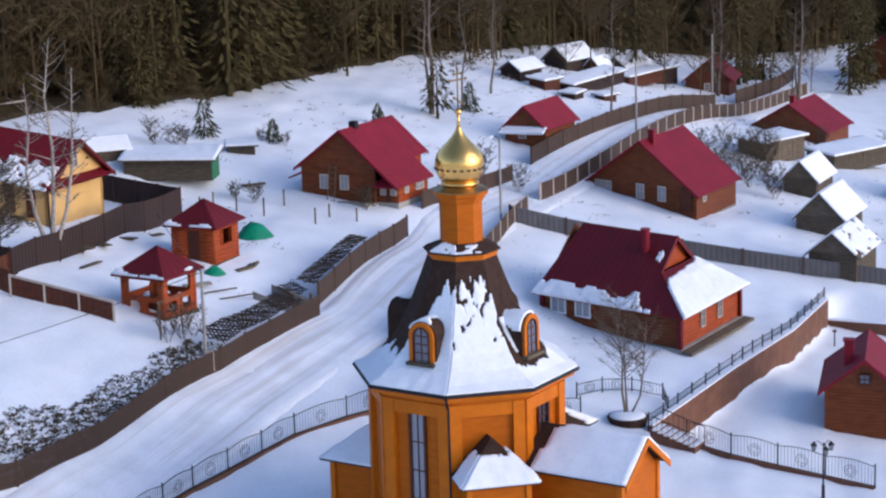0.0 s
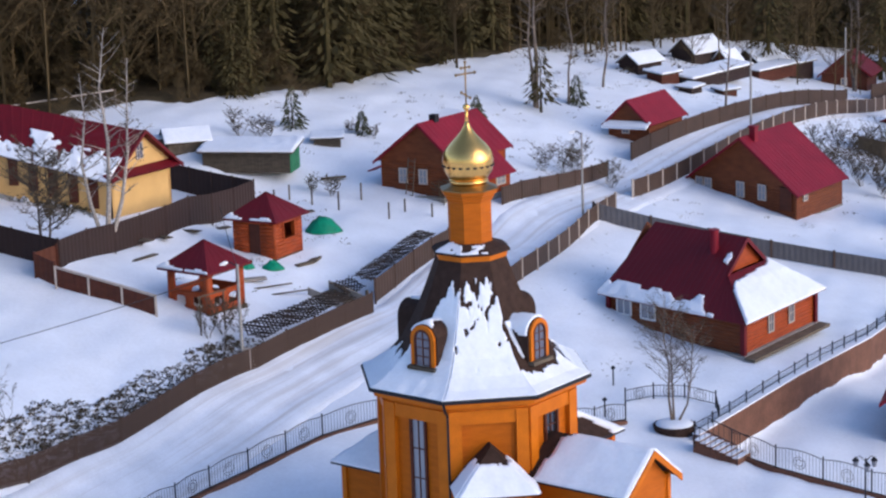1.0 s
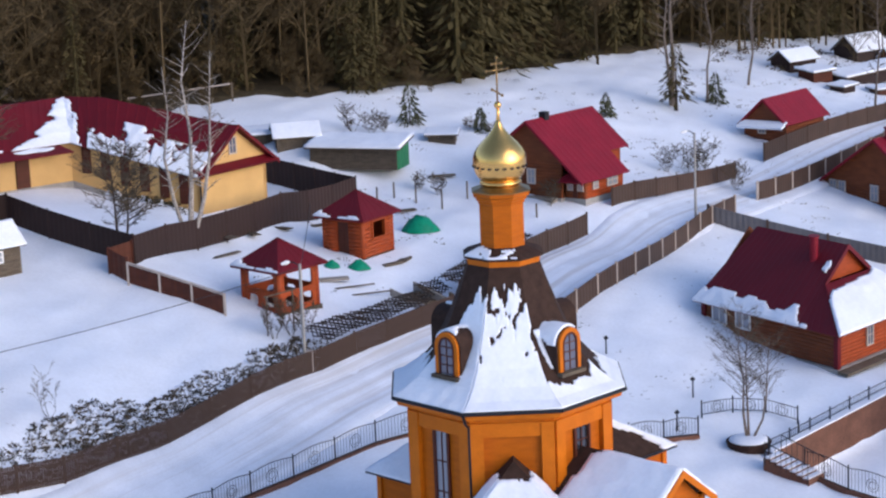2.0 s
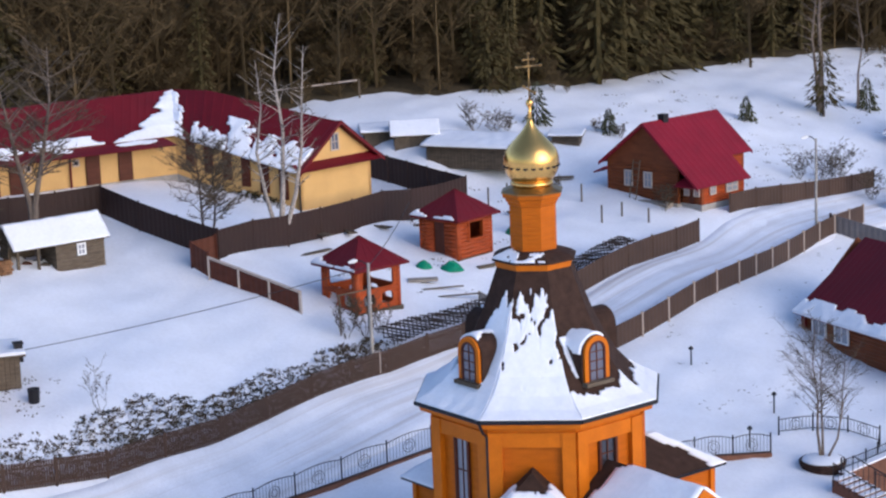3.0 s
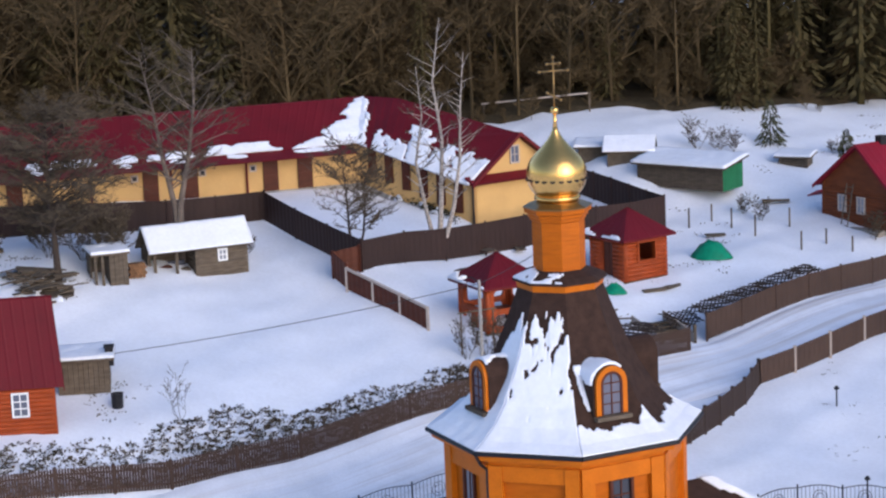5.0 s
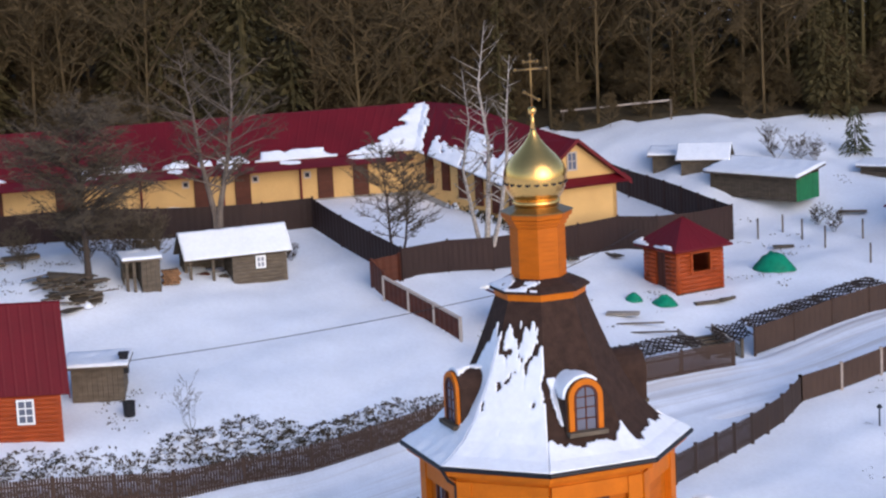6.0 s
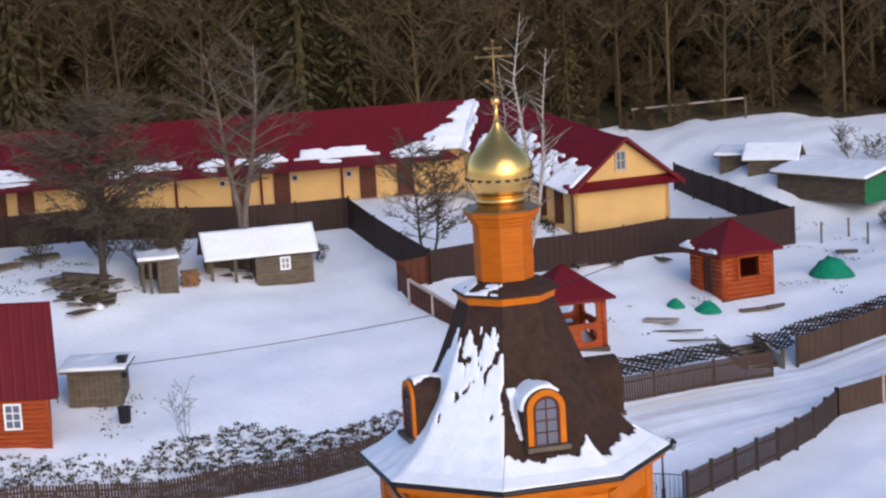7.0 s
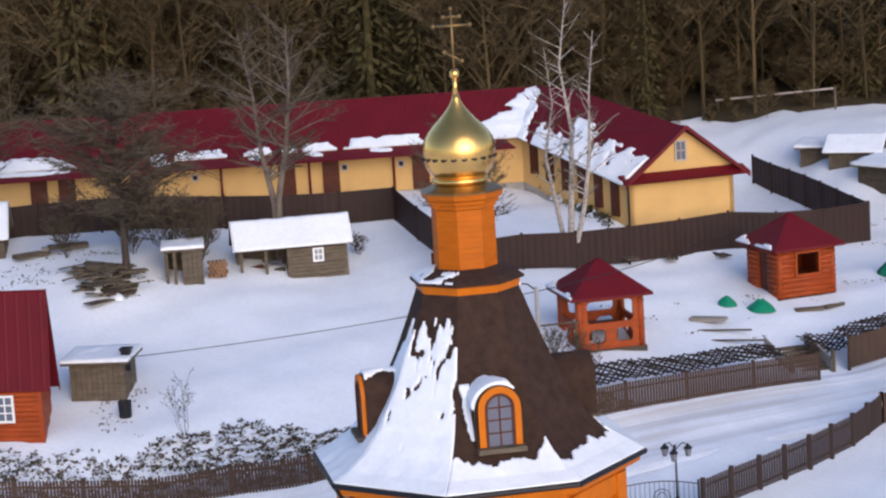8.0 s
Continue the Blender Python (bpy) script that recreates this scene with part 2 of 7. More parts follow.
# ---- ground ----
KNOTS = [(-18, 9.26, -0.5), (-20.85, 9.41, -0.35), (-21.6, 10.5, 0.25), (-21.2, 6.2, -0.6), (-17, 5.8, -2.6), (-13.5, 9.2, -2.6), (-25, 12, 0.6), (-21.3, 24.1, 1.95),
         (-25.3, 18.3, 2.4), (-27.2, 17.2, 2.9), (-23.1, 29.9, 3.3), (-16.2, 24.9, 2.1), (-16.4, 23.2, 1.35), (-11.9, 20.8, 0.38), (-14.3, 29.5, 1.75), (-6.6, 41.7, 0.9), (-8.9, 43.7, 1.2), (-10.5, 45.1, 1.5), (-12.4, 46.6, 1.7), (-14.9, 48.2, 2.0), (-12.0, 48.8, 3.2), (-14.6, 50.6, 3.7),
         (-13.8, 33.9, 2.3), (-11.1, 33.2, 1.3), (-9.0, 37.5, 0.95), (-11, 37.8, 2.3), (-4.9, 45.5, 1.35), (-9.2, 47.4, 2.9), (-3.7, 54.8, 3.2), (0.5, 54.6, 2.7), (0.9, 44.5, 1.1), (5.6, 41.6, 0.6),
         (8.6, 47.5, 0.4), (-9.6, 22.3, 0.15), (-6.3, 32, 0.55), (-3.2, 36.7, 0.6), (-1.4, 27, -1.2), (5.5, 38.4, -0.5), (-1.7, 25, -1.2), (-7.5, 16.9, -1.45),
         (-9, 17.6, -0.6), (1.8, 22.3, -1.8), (5.3, 27.9, -1.15), (7.4, 31.4, -0.95), (14.4, 45.7, -1.15), (11.6, 41.2, -0.75), (15.6, 54.3, -0.8), (9.2, 23, -2.5),
         (15.3, 20, -3.2), (13, 24.3, -3.1), (10.3, 12.4, -4.1), (5, 22, -2.2), (11, 11.2, -4.15), (1.6, 20.2, -2.05), (-0.4, 13.2, -2.6), (26.1, 48.7, -3),
         (19.5, 50.5, -1.75), (19.8, 61.8, -0.25), (13.5, 66.5, 1.7), (15.2, 1.3, -5.2), (41.8, 90.4, -3), (31, 88.5, 0.2), (0, 0, -4.2), (-20, -10, -4),
         (-14, 75, 5.2), (30, -10, -6), (-24, 40, 4), (-32, 34.4, 4.4), (-40, 27.6, 4.4)]
KN = np.array(KNOTS)


def bend(r):
    return np.where(r > 0, r * r * np.log(r + 1e-12), 0.0)


def slope_weights(k, ease=3.0):
    n = len(k)
    a = np.zeros((n + 3, n + 3))
    a[:n, :n] = bend(np.linalg.norm(k[:, None, :2] - k[None, :, :2], axis=-1)) + ease * np.eye(n)
    a[:n, n] = 1
    a[:n, n + 1:] = k[:, :2]
    a[n:, :n] = a[:n, n:].T
    return np.linalg.solve(a, np.r_[k[:, 2], 0, 0, 0])


KW = slope_weights(KN)


def ease_in(v, a, b):
    f = np.clip((v - a) / (b - a), 0, 1)
    return f * f * (3 - 2 * f)


def heights(xs, ys):
    """The lie of the land, held level past the village's bounds."""
    x, y = np.clip(xs, -48, 62), np.clip(ys, -14, 112)
    d = np.hypot(x[..., None] - KN[:, 0], y[..., None] - KN[:, 1])
    land = bend(d) @ KW[:-3] + KW[-3] + KW[-2] * x + KW[-1] * y
    # the low yard beyond the retaining wall
    s, o = (xs - 11.0) * 0.645 + (ys - 11.1) * 0.764, (xs - 11.0) * 0.764 - (ys - 11.1) * 0.645
    o = o - np.interp(s, [0, 8.5, 17.0, 25.1], [0, 0.79, 0.80, 0])
    return land - 1.3 * ease_in(s, -1, 3) * (1 - ease_in(s, 25, 30)) * ease_in(o, -0.6, 0.0) * (1 - ease_in(o, 11, 20))


def gz(x, y):
    return float(heights(np.array(float(x)), np.array(float(y))))

# ---- land, road ----
ROAD_LINE = [(-24, -8), (-14.6, 5.3), (-9.5, 11.6), (-4.2, 18.2), (0.6, 25.2), (4.6, 32.0), (9.2, 40.0), (15.0, 49.8), (24, 63.5), (33, 77.5), (43.5, 91.5), (56, 108.5), (63, 122), (66, 140)]


def road_at(s):
    """A point and the way along the road, s from 0 to the number of its stretches."""
    i = min(int(s), len(ROAD_LINE) - 2)
    f = s - i
    p = [Vector(ROAD_LINE[max(0, min(len(ROAD_LINE) - 1, j))]) for j in (i - 1, i, i + 1, i + 2)]
    q = 0.5 * ((2 * p[1]) + (p[2] - p[0]) * f + (2 * p[0] - 5 * p[1] + 4 * p[2] - p[3]) * f * f + (3 * p[1] - p[0] - 3 * p[2] + p[3]) * f ** 3)
    way = 0.5 * ((p[2] - p[0]) + 2 * (2 * p[0] - 5 * p[1] + 4 * p[2] - p[3]) * f + 3 * (3 * p[1] - p[0] - 3 * p[2] + p[3]) * f * f)
    return q, way.normalized()


def axis(lo, a, b, hi, step):
    """Close steps between a and b, growing ones out to lo and hi."""
    mid = list(np.arange(a, b, step))
    out, s, x = [], step, b
    while x < hi:
        out.append(x)
        s *= 1.25
        x += s
    left, s, x = [], step, a - step
    while x > lo:
        left.append(x)
        s *= 1.25
        x -= s
    return np.array([lo] + left[::-1] + mid + out + [hi])


gx, gy = axis(-1500, -36, 40, 1500, 0.5), axis(-1200, -4, 84, 2500, 0.5)
GX, GY = np.meshgrid(gx, gy, indexing="ij")
GZ = heights(GX, GY)
rng = np.random.default_rng(4)
for amp, wl in ((0.05, 5.0), (0.03, 2.1), (0.018, 1.1)):
    for _ in range(4):
        a, ph = rng.uniform(0, math.tau, 2)
        GZ += amp * 0.5 * np.sin((GX * math.cos(a) + GY * math.sin(a)) * math.tau / (wl * rng.uniform(0.8, 1.3)) + ph)
ni, nj = GX.shape
gverts = np.stack([GX, GY, GZ], -1).reshape(-1, 3)
idx = np.arange(ni * nj).reshape(ni, nj)
gfaces = np.stack([idx[:-1, :-1], idx[1:, :-1], idx[1:, 1:], idx[:-1, 1:]], -1).reshape(-1, 4)
gme = bpy.data.meshes.new("ground")
gme.from_pydata(gverts.tolist(), [], gfaces.tolist())
gme.materials.append(SNOW)
ground = smooth(tagged(new("ground", gme), "snow-covered village ground sloping down to the churchyard", "ground", kind="structure"))

bm = bmesh.new()
uvs = bm.loops.layers.uv.new("way")
prev = None
steps = 320
COLS = [(o, 0.35 * h) if abs(o) < 2 else (o, h) for o, h in [(-2.35, -0.08), (-2.15, 0.02), (-1.9, 0.10), (-1.6, 0.12), (-1.3, 0.05), (-1.1, 0.0), (-0.9, -0.02), (-0.7, 0.02), (-0.5, 0.07), (-0.25, 0.085), (0.0, 0.09), (0.25, 0.08), (0.45, 0.06), (0.65, 0.01), (0.85, -0.02), (1.05, 0.0), (1.3, 0.05), (1.6, 0.11), (1.9, 0.09), (2.15, 0.02), (2.35, -0.08)]]
for k in range(steps + 1):
    s = k / steps * (len(ROAD_LINE) - 1)
    q, way = road_at(s)
    side = Vector((way.y, -way.x))
    row = []
    for c, (o, rise) in enumerate(COLS):
        o2 = o + 0.16 * noise.noise(Vector((s * 1.6, o * 0.8, 1.0)))
        p = q + side * o2
        rut = 0.016 * noise.noise(Vector((o * 3.1, s * 0.5, 5.0)))
        row.append((bm.verts.new((p.x, p.y, gz(p.x, p.y) + 0.07 + rise + rut + 0.02 * noise.noise(Vector((p.x * 1.3, p.y * 1.3, 0))))), o / 4.3, s * 8))
    if prev:
        for a in range(len(row) - 1):
            four = (prev[a], prev[a + 1], row[a + 1], row[a])
            f = bm.faces.new([v[0] for v in four])
            for lp, v in zip(f.loops, four):
                lp[uvs].uv = (v[1], v[2])
    prev = row
smooth(tagged(link_mesh("road", bm, ROAD), "snow-packed village road with worn wheel tracks", "road", kind="structure"))

# ---- chapel ----
WALL_APO, BASE = 3.34, -4.6
chapel = thing("chapel", pose(0, 0, BASE - 0.25), "orange wooden chapel with snow on its brown tent roof", "chapel")
CH = Matrix.Translation((0, 0, -BASE))


def ring8(r, z, i):
    """Corner i of an eight-sided ring, r to the flats; face i lies between corners i and i+1, face 0 looking to -y."""
    a = radians(-112.5 + 45 * i)
    k = r / math.cos(math.pi / 8)
    return Vector((k * math.cos(a), k * math.sin(a), z - BASE))


PROFILE = [(3.96, 2.97), (3.55, 3.17), (3.08, 3.52), (2.62, 4.05), (2.20, 4.80), (1.84, 5.60), (1.50, 6.50), (1.22, 7.30)]


def roof_at(i, u, v):
    """A point of roof face i: u across, v from the eave up."""
    s = v * (len(PROFILE) - 1)
    k = min(int(s), len(PROFILE) - 2)
    f = s - k
    r = PROFILE[k][0] * (1 - f) + PROFILE[k + 1][0] * f
    z = PROFILE[k][1] * (1 - f) + PROFILE[k + 1][1] * f
    a, b = ring8(r, z, i), ring8(r, z, i + 1)
    slope = math.atan2(PROFILE[k + 1][1] - PROFILE[k][1], PROFILE[k][0] - PROFILE[k + 1][0])
    out = radians(-90 + 45 * i)
    nrm = Vector((math.cos(out) * math.sin(slope), math.sin(out) * math.sin(slope), math.cos(slope)))
    return a * (1 - u) + b * u, nrm


def oct_solid(profile):
    bm = bmesh.new()
    rings = [[bm.verts.new(ring8(r, z, i)) for i in range(8)] for r, z in profile]
    for a, b in zip(rings, rings[1:]):
        for i in range(8):
            bm.faces.new((a[i], a[(i + 1) % 8], b[(i + 1) % 8], b[i]))
    bm.faces.new(rings[0][::-1])
    bm.faces.new(rings[-1])
    return bm


part("wall", oct_solid([(WALL_APO, BASE), (WALL_APO, 2.75)]), ORANGE, chapel)
part("plinth", oct_solid([(WALL_APO + 0.12, BASE - 0.6), (WALL_APO + 0.12, BASE + 0.5), (WALL_APO, BASE + 0.56)]), CONCRETE, chapel)
part("cornice", oct_solid([(WALL_APO + 0.1, 2.42), (WALL_APO + 0.12, 2.62), (3.84, 2.68), (3.90, 2.90)]), ORANGE_TRIM, chapel, "bright orange boarded cornice")
part("roof", oct_solid([(3.92, 2.86)] + PROFILE), SHINGLE, chapel, "dark brown shingled tent roof")
for i in range(8):
    bm = bmesh.new()
    a, b = ring8(3.98, 2.93, i), ring8(3.98, 2.93, i + 1)
    tube(bm, [a, b], 0.075, 8)
    part("gutter", bm, DARK_METAL, chapel)
    # corner post and the frame round each wall panel
    c = ring8(WALL_APO + 0.03, 0, i)
    ang = math.atan2(c.y, c.x)
    bm = bmesh.new()
    m = Matrix.Translation((c.x, c.y, 0)) @ Matrix.Rotation(ang, 4, "Z")
    for s in (-1, 1):
        mm = m @ Matrix.Rotation(s * math.pi / 8, 4, "Z")
        box(bm, -0.20, -0.16 + s * 0.2 - 0.06, 0.3, 0.16, 0.16 + s * 0.2 + 0.06, 2.45 - BASE, mm)
    part("corner_post", bm, ORANGE_TRIM, chapel)
    f = radians(-90 + 45 * i)
    m = Matrix.Rotation(f, 4, "Z")
    bm = bmesh.new()
    box(bm, WALL_APO - 0.05, -1.0, 1.95 - BASE, WALL_APO + 0.15, 1.0, 2.44 - BASE, m)
    part("frieze_board", bm, ORANGE_TRIM, chapel)
# downpipe
bm = bmesh.new()
q = ring8(3.98, 2.9, 0)
w = ring8(WALL_APO + 0.16, 2.3, 0)
tube(bm, [q, q * 0.55 + w * 0.45 + Vector((0, 0, -0.1)), w, (w.x, w.y, 0.4)], 0.05, 8)
part("downpipe", bm, DARK_METAL, chapel)


def chapel_window(face, w, z0, z1, bars):
    m = Matrix.Rotation(radians(-90 + 45 * face), 4, "Z")
    win = thing("window", m @ Matrix.Translation((WALL_APO, 0, z0 - BASE)), "", "")
    win.parent = chapel
    h = z1 - z0
    bm = bmesh.new()
    for y0, y1, a, b in ((-w / 2, w / 2, -0.10, 0.0), (-w / 2, w / 2, h, h + 0.10), (-w / 2 - 0.10, -w / 2, -0.1, h + 0.1), (w / 2, w / 2 + 0.10, -0.1, h + 0.1)):
        box(bm, -0.05, y0, a, 0.10, y1, b)
    part("window_frame", bm, LOG_DARK, win, "dark brown window frame")
    bm = bmesh.new()
    box(bm, -0.02, -w / 2, 0, 0.012, w / 2, h)
    # tall windows: the pale pane colour stands in for a lighter reflection
    part("pane", bm, DEEPPANE if face == 1 else PALEPANE, win)
    bm = bmesh.new()
    box(bm, 0.014, -0.018, 0, 0.05, 0.018, h)
    for k in range(1, bars + 1):
        box(bm, 0.014, -w / 2, h * k / (bars + 1) - 0.018, 0.048, w / 2, h * k / (bars + 1) + 0.018)
    part("glazing_bar", bm, LOG_DARK, win)


chapel_window(7, 0.55, -1.35, 1.95, 2)
chapel_window(1, 0.62, 0.95, 1.90, 1)
chapel_window(5, 0.55, -1.35, 1.95, 2)


def dormer(face, snow=0.0):
    """A round-headed roof window with an orange surround."""
    f = radians(-90 + 45 * face)
    m = CH @ Matrix.Rotation(f, 4, "Z") @ Matrix.Translation((2.95, 0, 3.82))
    d = thing("dormer", m, "", "")
    d.parent = chapel
    w, h = 0.40, 0.95

    def arch(r, hh, n=12):
        return [(-r, 0)] + [(r * math.cos(math.pi - k * math.pi / n), hh + r * math.sin(math.pi - k * math.pi / n)) for k in range(n + 1)] + [(r, 0)]

    def band(bm, outer, inner, x0, x1):
        rows = [[bm.verts.new((x, y, z)) for y, z in line] for line, x in ((outer, x0), (inner, x0), (inner, x1), (outer, x1))]
        for a, b in zip(rows, rows[1:] + rows[:1]):
            for k in range(len(outer) - 1):
                bm.faces.new((a[k], a[k + 1], b[k + 1], b[k]))
        for k in (0, -1):
            bm.faces.new([r[k] for r in rows])

    bm = bmesh.new()
    poly(bm, [(-0.06 if face in (7, 1) else 0.13, y, z - 0.05) for y, z in arch(w + 0.20, h)], (-1.8, 0, 0))
    part("dormer_roof", bm, SHINGLE, d)
    bm = bmesh.new()
    band(bm, arch(w + 0.13, h), arch(w - 0.03, h), 0.035, -0.07)
    part("surround", bm, ORANGE_TRIM, d, "bright orange arched surround")
    bm = bmesh.new()
    band(bm, arch(w - 0.03, h), arch(w - 0.10, h), 0.05, -0.05)
    box(bm, -0.03, -0.018, 0, 0.025, 0.018, h + w - 0.06)
    for z in (0.32, 0.64, 0.95):
        box(bm, -0.03, -w + 0.04, z, 0.028, w - 0.04, z + 0.03)
    part("sash", bm, LOG_DARK, d, "dark red-brown window sash")
    bm = bmesh.new()
    poly(bm, [(0.0, y, z) for y, z in arch(w - 0.09, h)], (-0.02, 0, 0))
    part("pane", bm, ARCHPANE, d)
    bm = bmesh.new()
    box(bm, -0.08, -w - 0.2, -0.14, 0.2, w + 0.2, -0.02)
    part("window_sill", bm, GREYWOOD, d)
    if snow:
        def place(u, v):
            a = math.pi * (0.98 - 0.75 * u)
            r = w + 0.21
            return Vector((-0.1 - 1.0 * v, r * math.cos(a), h + r * math.sin(a) - 0.05)), Vector((0, math.cos(a), math.sin(a)))
        snow_sheet("snow_cap", place, lambda u, v: snow - abs(u - 0.45) * 1.1 - 0.25 * v + 0.25 * wobble(u, v, face), d, 18, 14, 0.08)
    return d


for face, sn in ((7, 0.42), (1, 0.55), (3, 0.0), (5, 0.3)):
    dormer(face, sn)

# snow on the tent roof, face by face
def roof_snow(face, rule, label=""):
    snow_sheet("roof_snow", lambda u, v: roof_at(face, u, v), rule, chapel, 64, 110, 0.07, label)


def speckle(u, v):
    """Snow that has begun to slide off in spots towards the top."""
    x, y = (u - 0.5) * (3.3 - 2.3 * v), v * 5
    spots = 0.62 - wobble(x, y * 0.8, 2, 2.6) - max(0, v - 0.45) * 0.85 + 2.5 * max(0, 0.44 - v)
    blotch = 1.1 * math.hypot(x + 0.22, (y - 3.75) * 0.7) - 0.16 + 0.5 * wobble(x, y, 15, 2.5)
    return min(0.855 - v + 0.10 * wobble(u, v, 1, 7), spots, blotch)


roof_snow(0, speckle)
roof_snow(1, lambda u, v: 0.27 + 0.10 * max(0, abs(u - 0.42) - 0.22) - v + 0.10 * wobble(u * 1.1, 0.3, 3, 4) + 0.01 * wobble(u, v, 6, 9))
snow_sheet("roof_snow", lambda u, v: roof_at(1, 0.02 + 0.26 * u, 0.40 + 0.27 * v), lambda u, v: min(v * 0.55 + 0.12 - abs(u - 0.55 - 0.2 * (1 - v)) * (1.2 if u < 0.6 else 2.0), 0.9 - v) + 0.08 * wobble(u, v, 16, 5), chapel, 16, 22, 0.06)
roof_snow(7, lambda u, v: 0.84 - v - 0.35 * max(0, 0.75 - u) + 0.10 * wobble(u, v, 5, 5) - 0.45 * max(0, 0.30 - u))
roof_snow(6, lambda u, v: 0.40 - v + 0.10 * wobble(u, v, 7, 4))
roof_snow(2, lambda u, v: 0.24 - v + 0.06 * wobble(u, v, 8, 4))
for k in (3, 4, 5):
    roof_snow(k, lambda u, v: 0.30 - v + 0.08 * wobble(u, v, 10 + k, 4))

# collar, neck and dome
part("collar", oct_solid([(1.14, 7.12), (1.20, 7.16), (1.27, 7.48), (1.20, 7.5)]), ORANGE_TRIM, chapel, "bright orange eight-sided collar")
part("collar_roof", oct_solid([(1.36, 7.50), (1.37, 7.56), (1.2, 7.68), (0.70, 7.86)]), SHINGLE, chapel)
snow_sheet("collar_snow", lambda u, v: (ring8(1.34 - 0.6 * v, 7.57 + 0.28 * v, 0).lerp(ring8(1.34 - 0.6 * v, 7.57 + 0.28 * v, 1), u), Vector((0, 0, 1))), lambda u, v: 0.15 + wobble(u, v, 21, 2.2) - 0.4 * v, chapel, 20, 8, 0.05)
snow_sheet("collar_snow", lambda u, v: (ring8(1.34 - 0.6 * v, 7.57 + 0.28 * v, 7).lerp(ring8(1.34 - 0.6 * v, 7.57 + 0.28 * v, 8), u), Vector((0, 0, 1))), lambda u, v: 0.25 + wobble(u, v, 23, 2.2) - 0.4 * v, chapel, 20, 8, 0.05)
prof = [(0.745, 7.80)]
z = 7.84
while z < 9.28:
    prof += [(0.755, z), (0.745, z + 0.125)]
    z += 0.135
part("neck", oct_solid(prof + [(0.76, 9.34), (0.80, 9.36), (0.80, 9.44), (0.86, 9.47), (0.87, 9.56), (0.95, 9.60), (0.97, 9.74)]), ORANGE, chapel, "orange lap-boarded eight-sided neck")
part("neck_cap", oct_solid([(0.99, 9.74), (1.0, 9.78), (0.7, 9.90)]), GOLD_DULL, chapel, "gilded metal ledge")
bm = bmesh.new()
lathe(bm, [(0.60, 9.82), (0.64, 9.86), (0.63, 9.95), (0.72, 10.0), (0.70, 10.08), (0.60, 10.12)], 28)
smooth(part("band", bm, GOLD, chapel))
dome_profile = [(0.62, 10.08), (0.72, 10.16), (0.82, 10.30), (0.885, 10.45), (0.915, 10.62), (0.925, 10.74), (0.915, 10.9), (0.86, 11.08), (0.76, 11.24), (0.63, 11.39), (0.49, 11.53), (0.36, 11.67), (0.25, 11.80), (0.165, 11.93), (0.10, 12.06), (0.065, 12.2)]
bm = bmesh.new()
lathe(bm, dome_profile, 36)
smooth(part("dome", bm, GOLD, chapel, "gilded onion dome with a scalloped seam"))
for k in range(22):
    bm = bmesh.new()
    a = k * math.tau / 22
    tube(bm, [(0.918 * math.cos(a - 0.07), 0.918 * math.sin(a - 0.07), 10.62), (0.93 * math.cos(a), 0.93 * math.sin(a), 10.59), (0.918 * math.cos(a + 0.07), 0.918 * math.sin(a + 0.07), 10.62)], 0.036, 4)
    part("scallop", bm, DARK_METAL, chapel)
bm = bmesh.new()
tube(bm, [(0, 0, 12.05), (0, 0, 12.35), (0, 0, 12.6)], [0.09, 0.05, 0.06], 12)
bmesh.ops.create_uvsphere(bm, u_segments=14, v_segments=8, radius=0.13, matrix=Matrix.Translation((0, 0, 12.68)))
smooth(part("finial", bm, GOLD, chapel))
bm = bmesh.new()
CROSS = Matrix.Rotation(radians(36), 4, "Z")


def bar(p, q, r=0.030):
    tube(bm, [CROSS @ Vector(p), CROSS @ Vector(q)], r, 8)


def knob(p, r=0.056):
    bmesh.ops.create_uvsphere(bm, u_segments=8, v_segments=6, radius=r, matrix=Matrix.Translation(CROSS @ Vector(p)))


bar((0, 0, 12.7), (0, 0, 14.25))
bar((-0.43, 0, 13.88), (0.43, 0, 13.88))
bar((-0.17, 0, 14.1), (0.17, 0, 14.1), 0.03)
bar((-0.19, 0, 13.22), (0.19, 0, 13.0), 0.03)
for p in ((0, 0, 14.3), (-0.46, 0, 13.88), (0.46, 0, 13.88), (-0.2, 0, 14.1), (0.2, 0, 14.1), (-0.21, 0, 13.23), (0.21, 0, 12.99)):
    knob(p)
smooth(part("cross", bm, GOLD_DULL, chapel, "dull gold three-barred cross"))
for ob in chapel.children:
    if ob.name.split(".")[0] in ("band", "dome", "scallop", "finial", "cross"):
        ob.matrix_basis = Matrix.Translation((0, 0, -BASE)) @ ob.matrix_basis


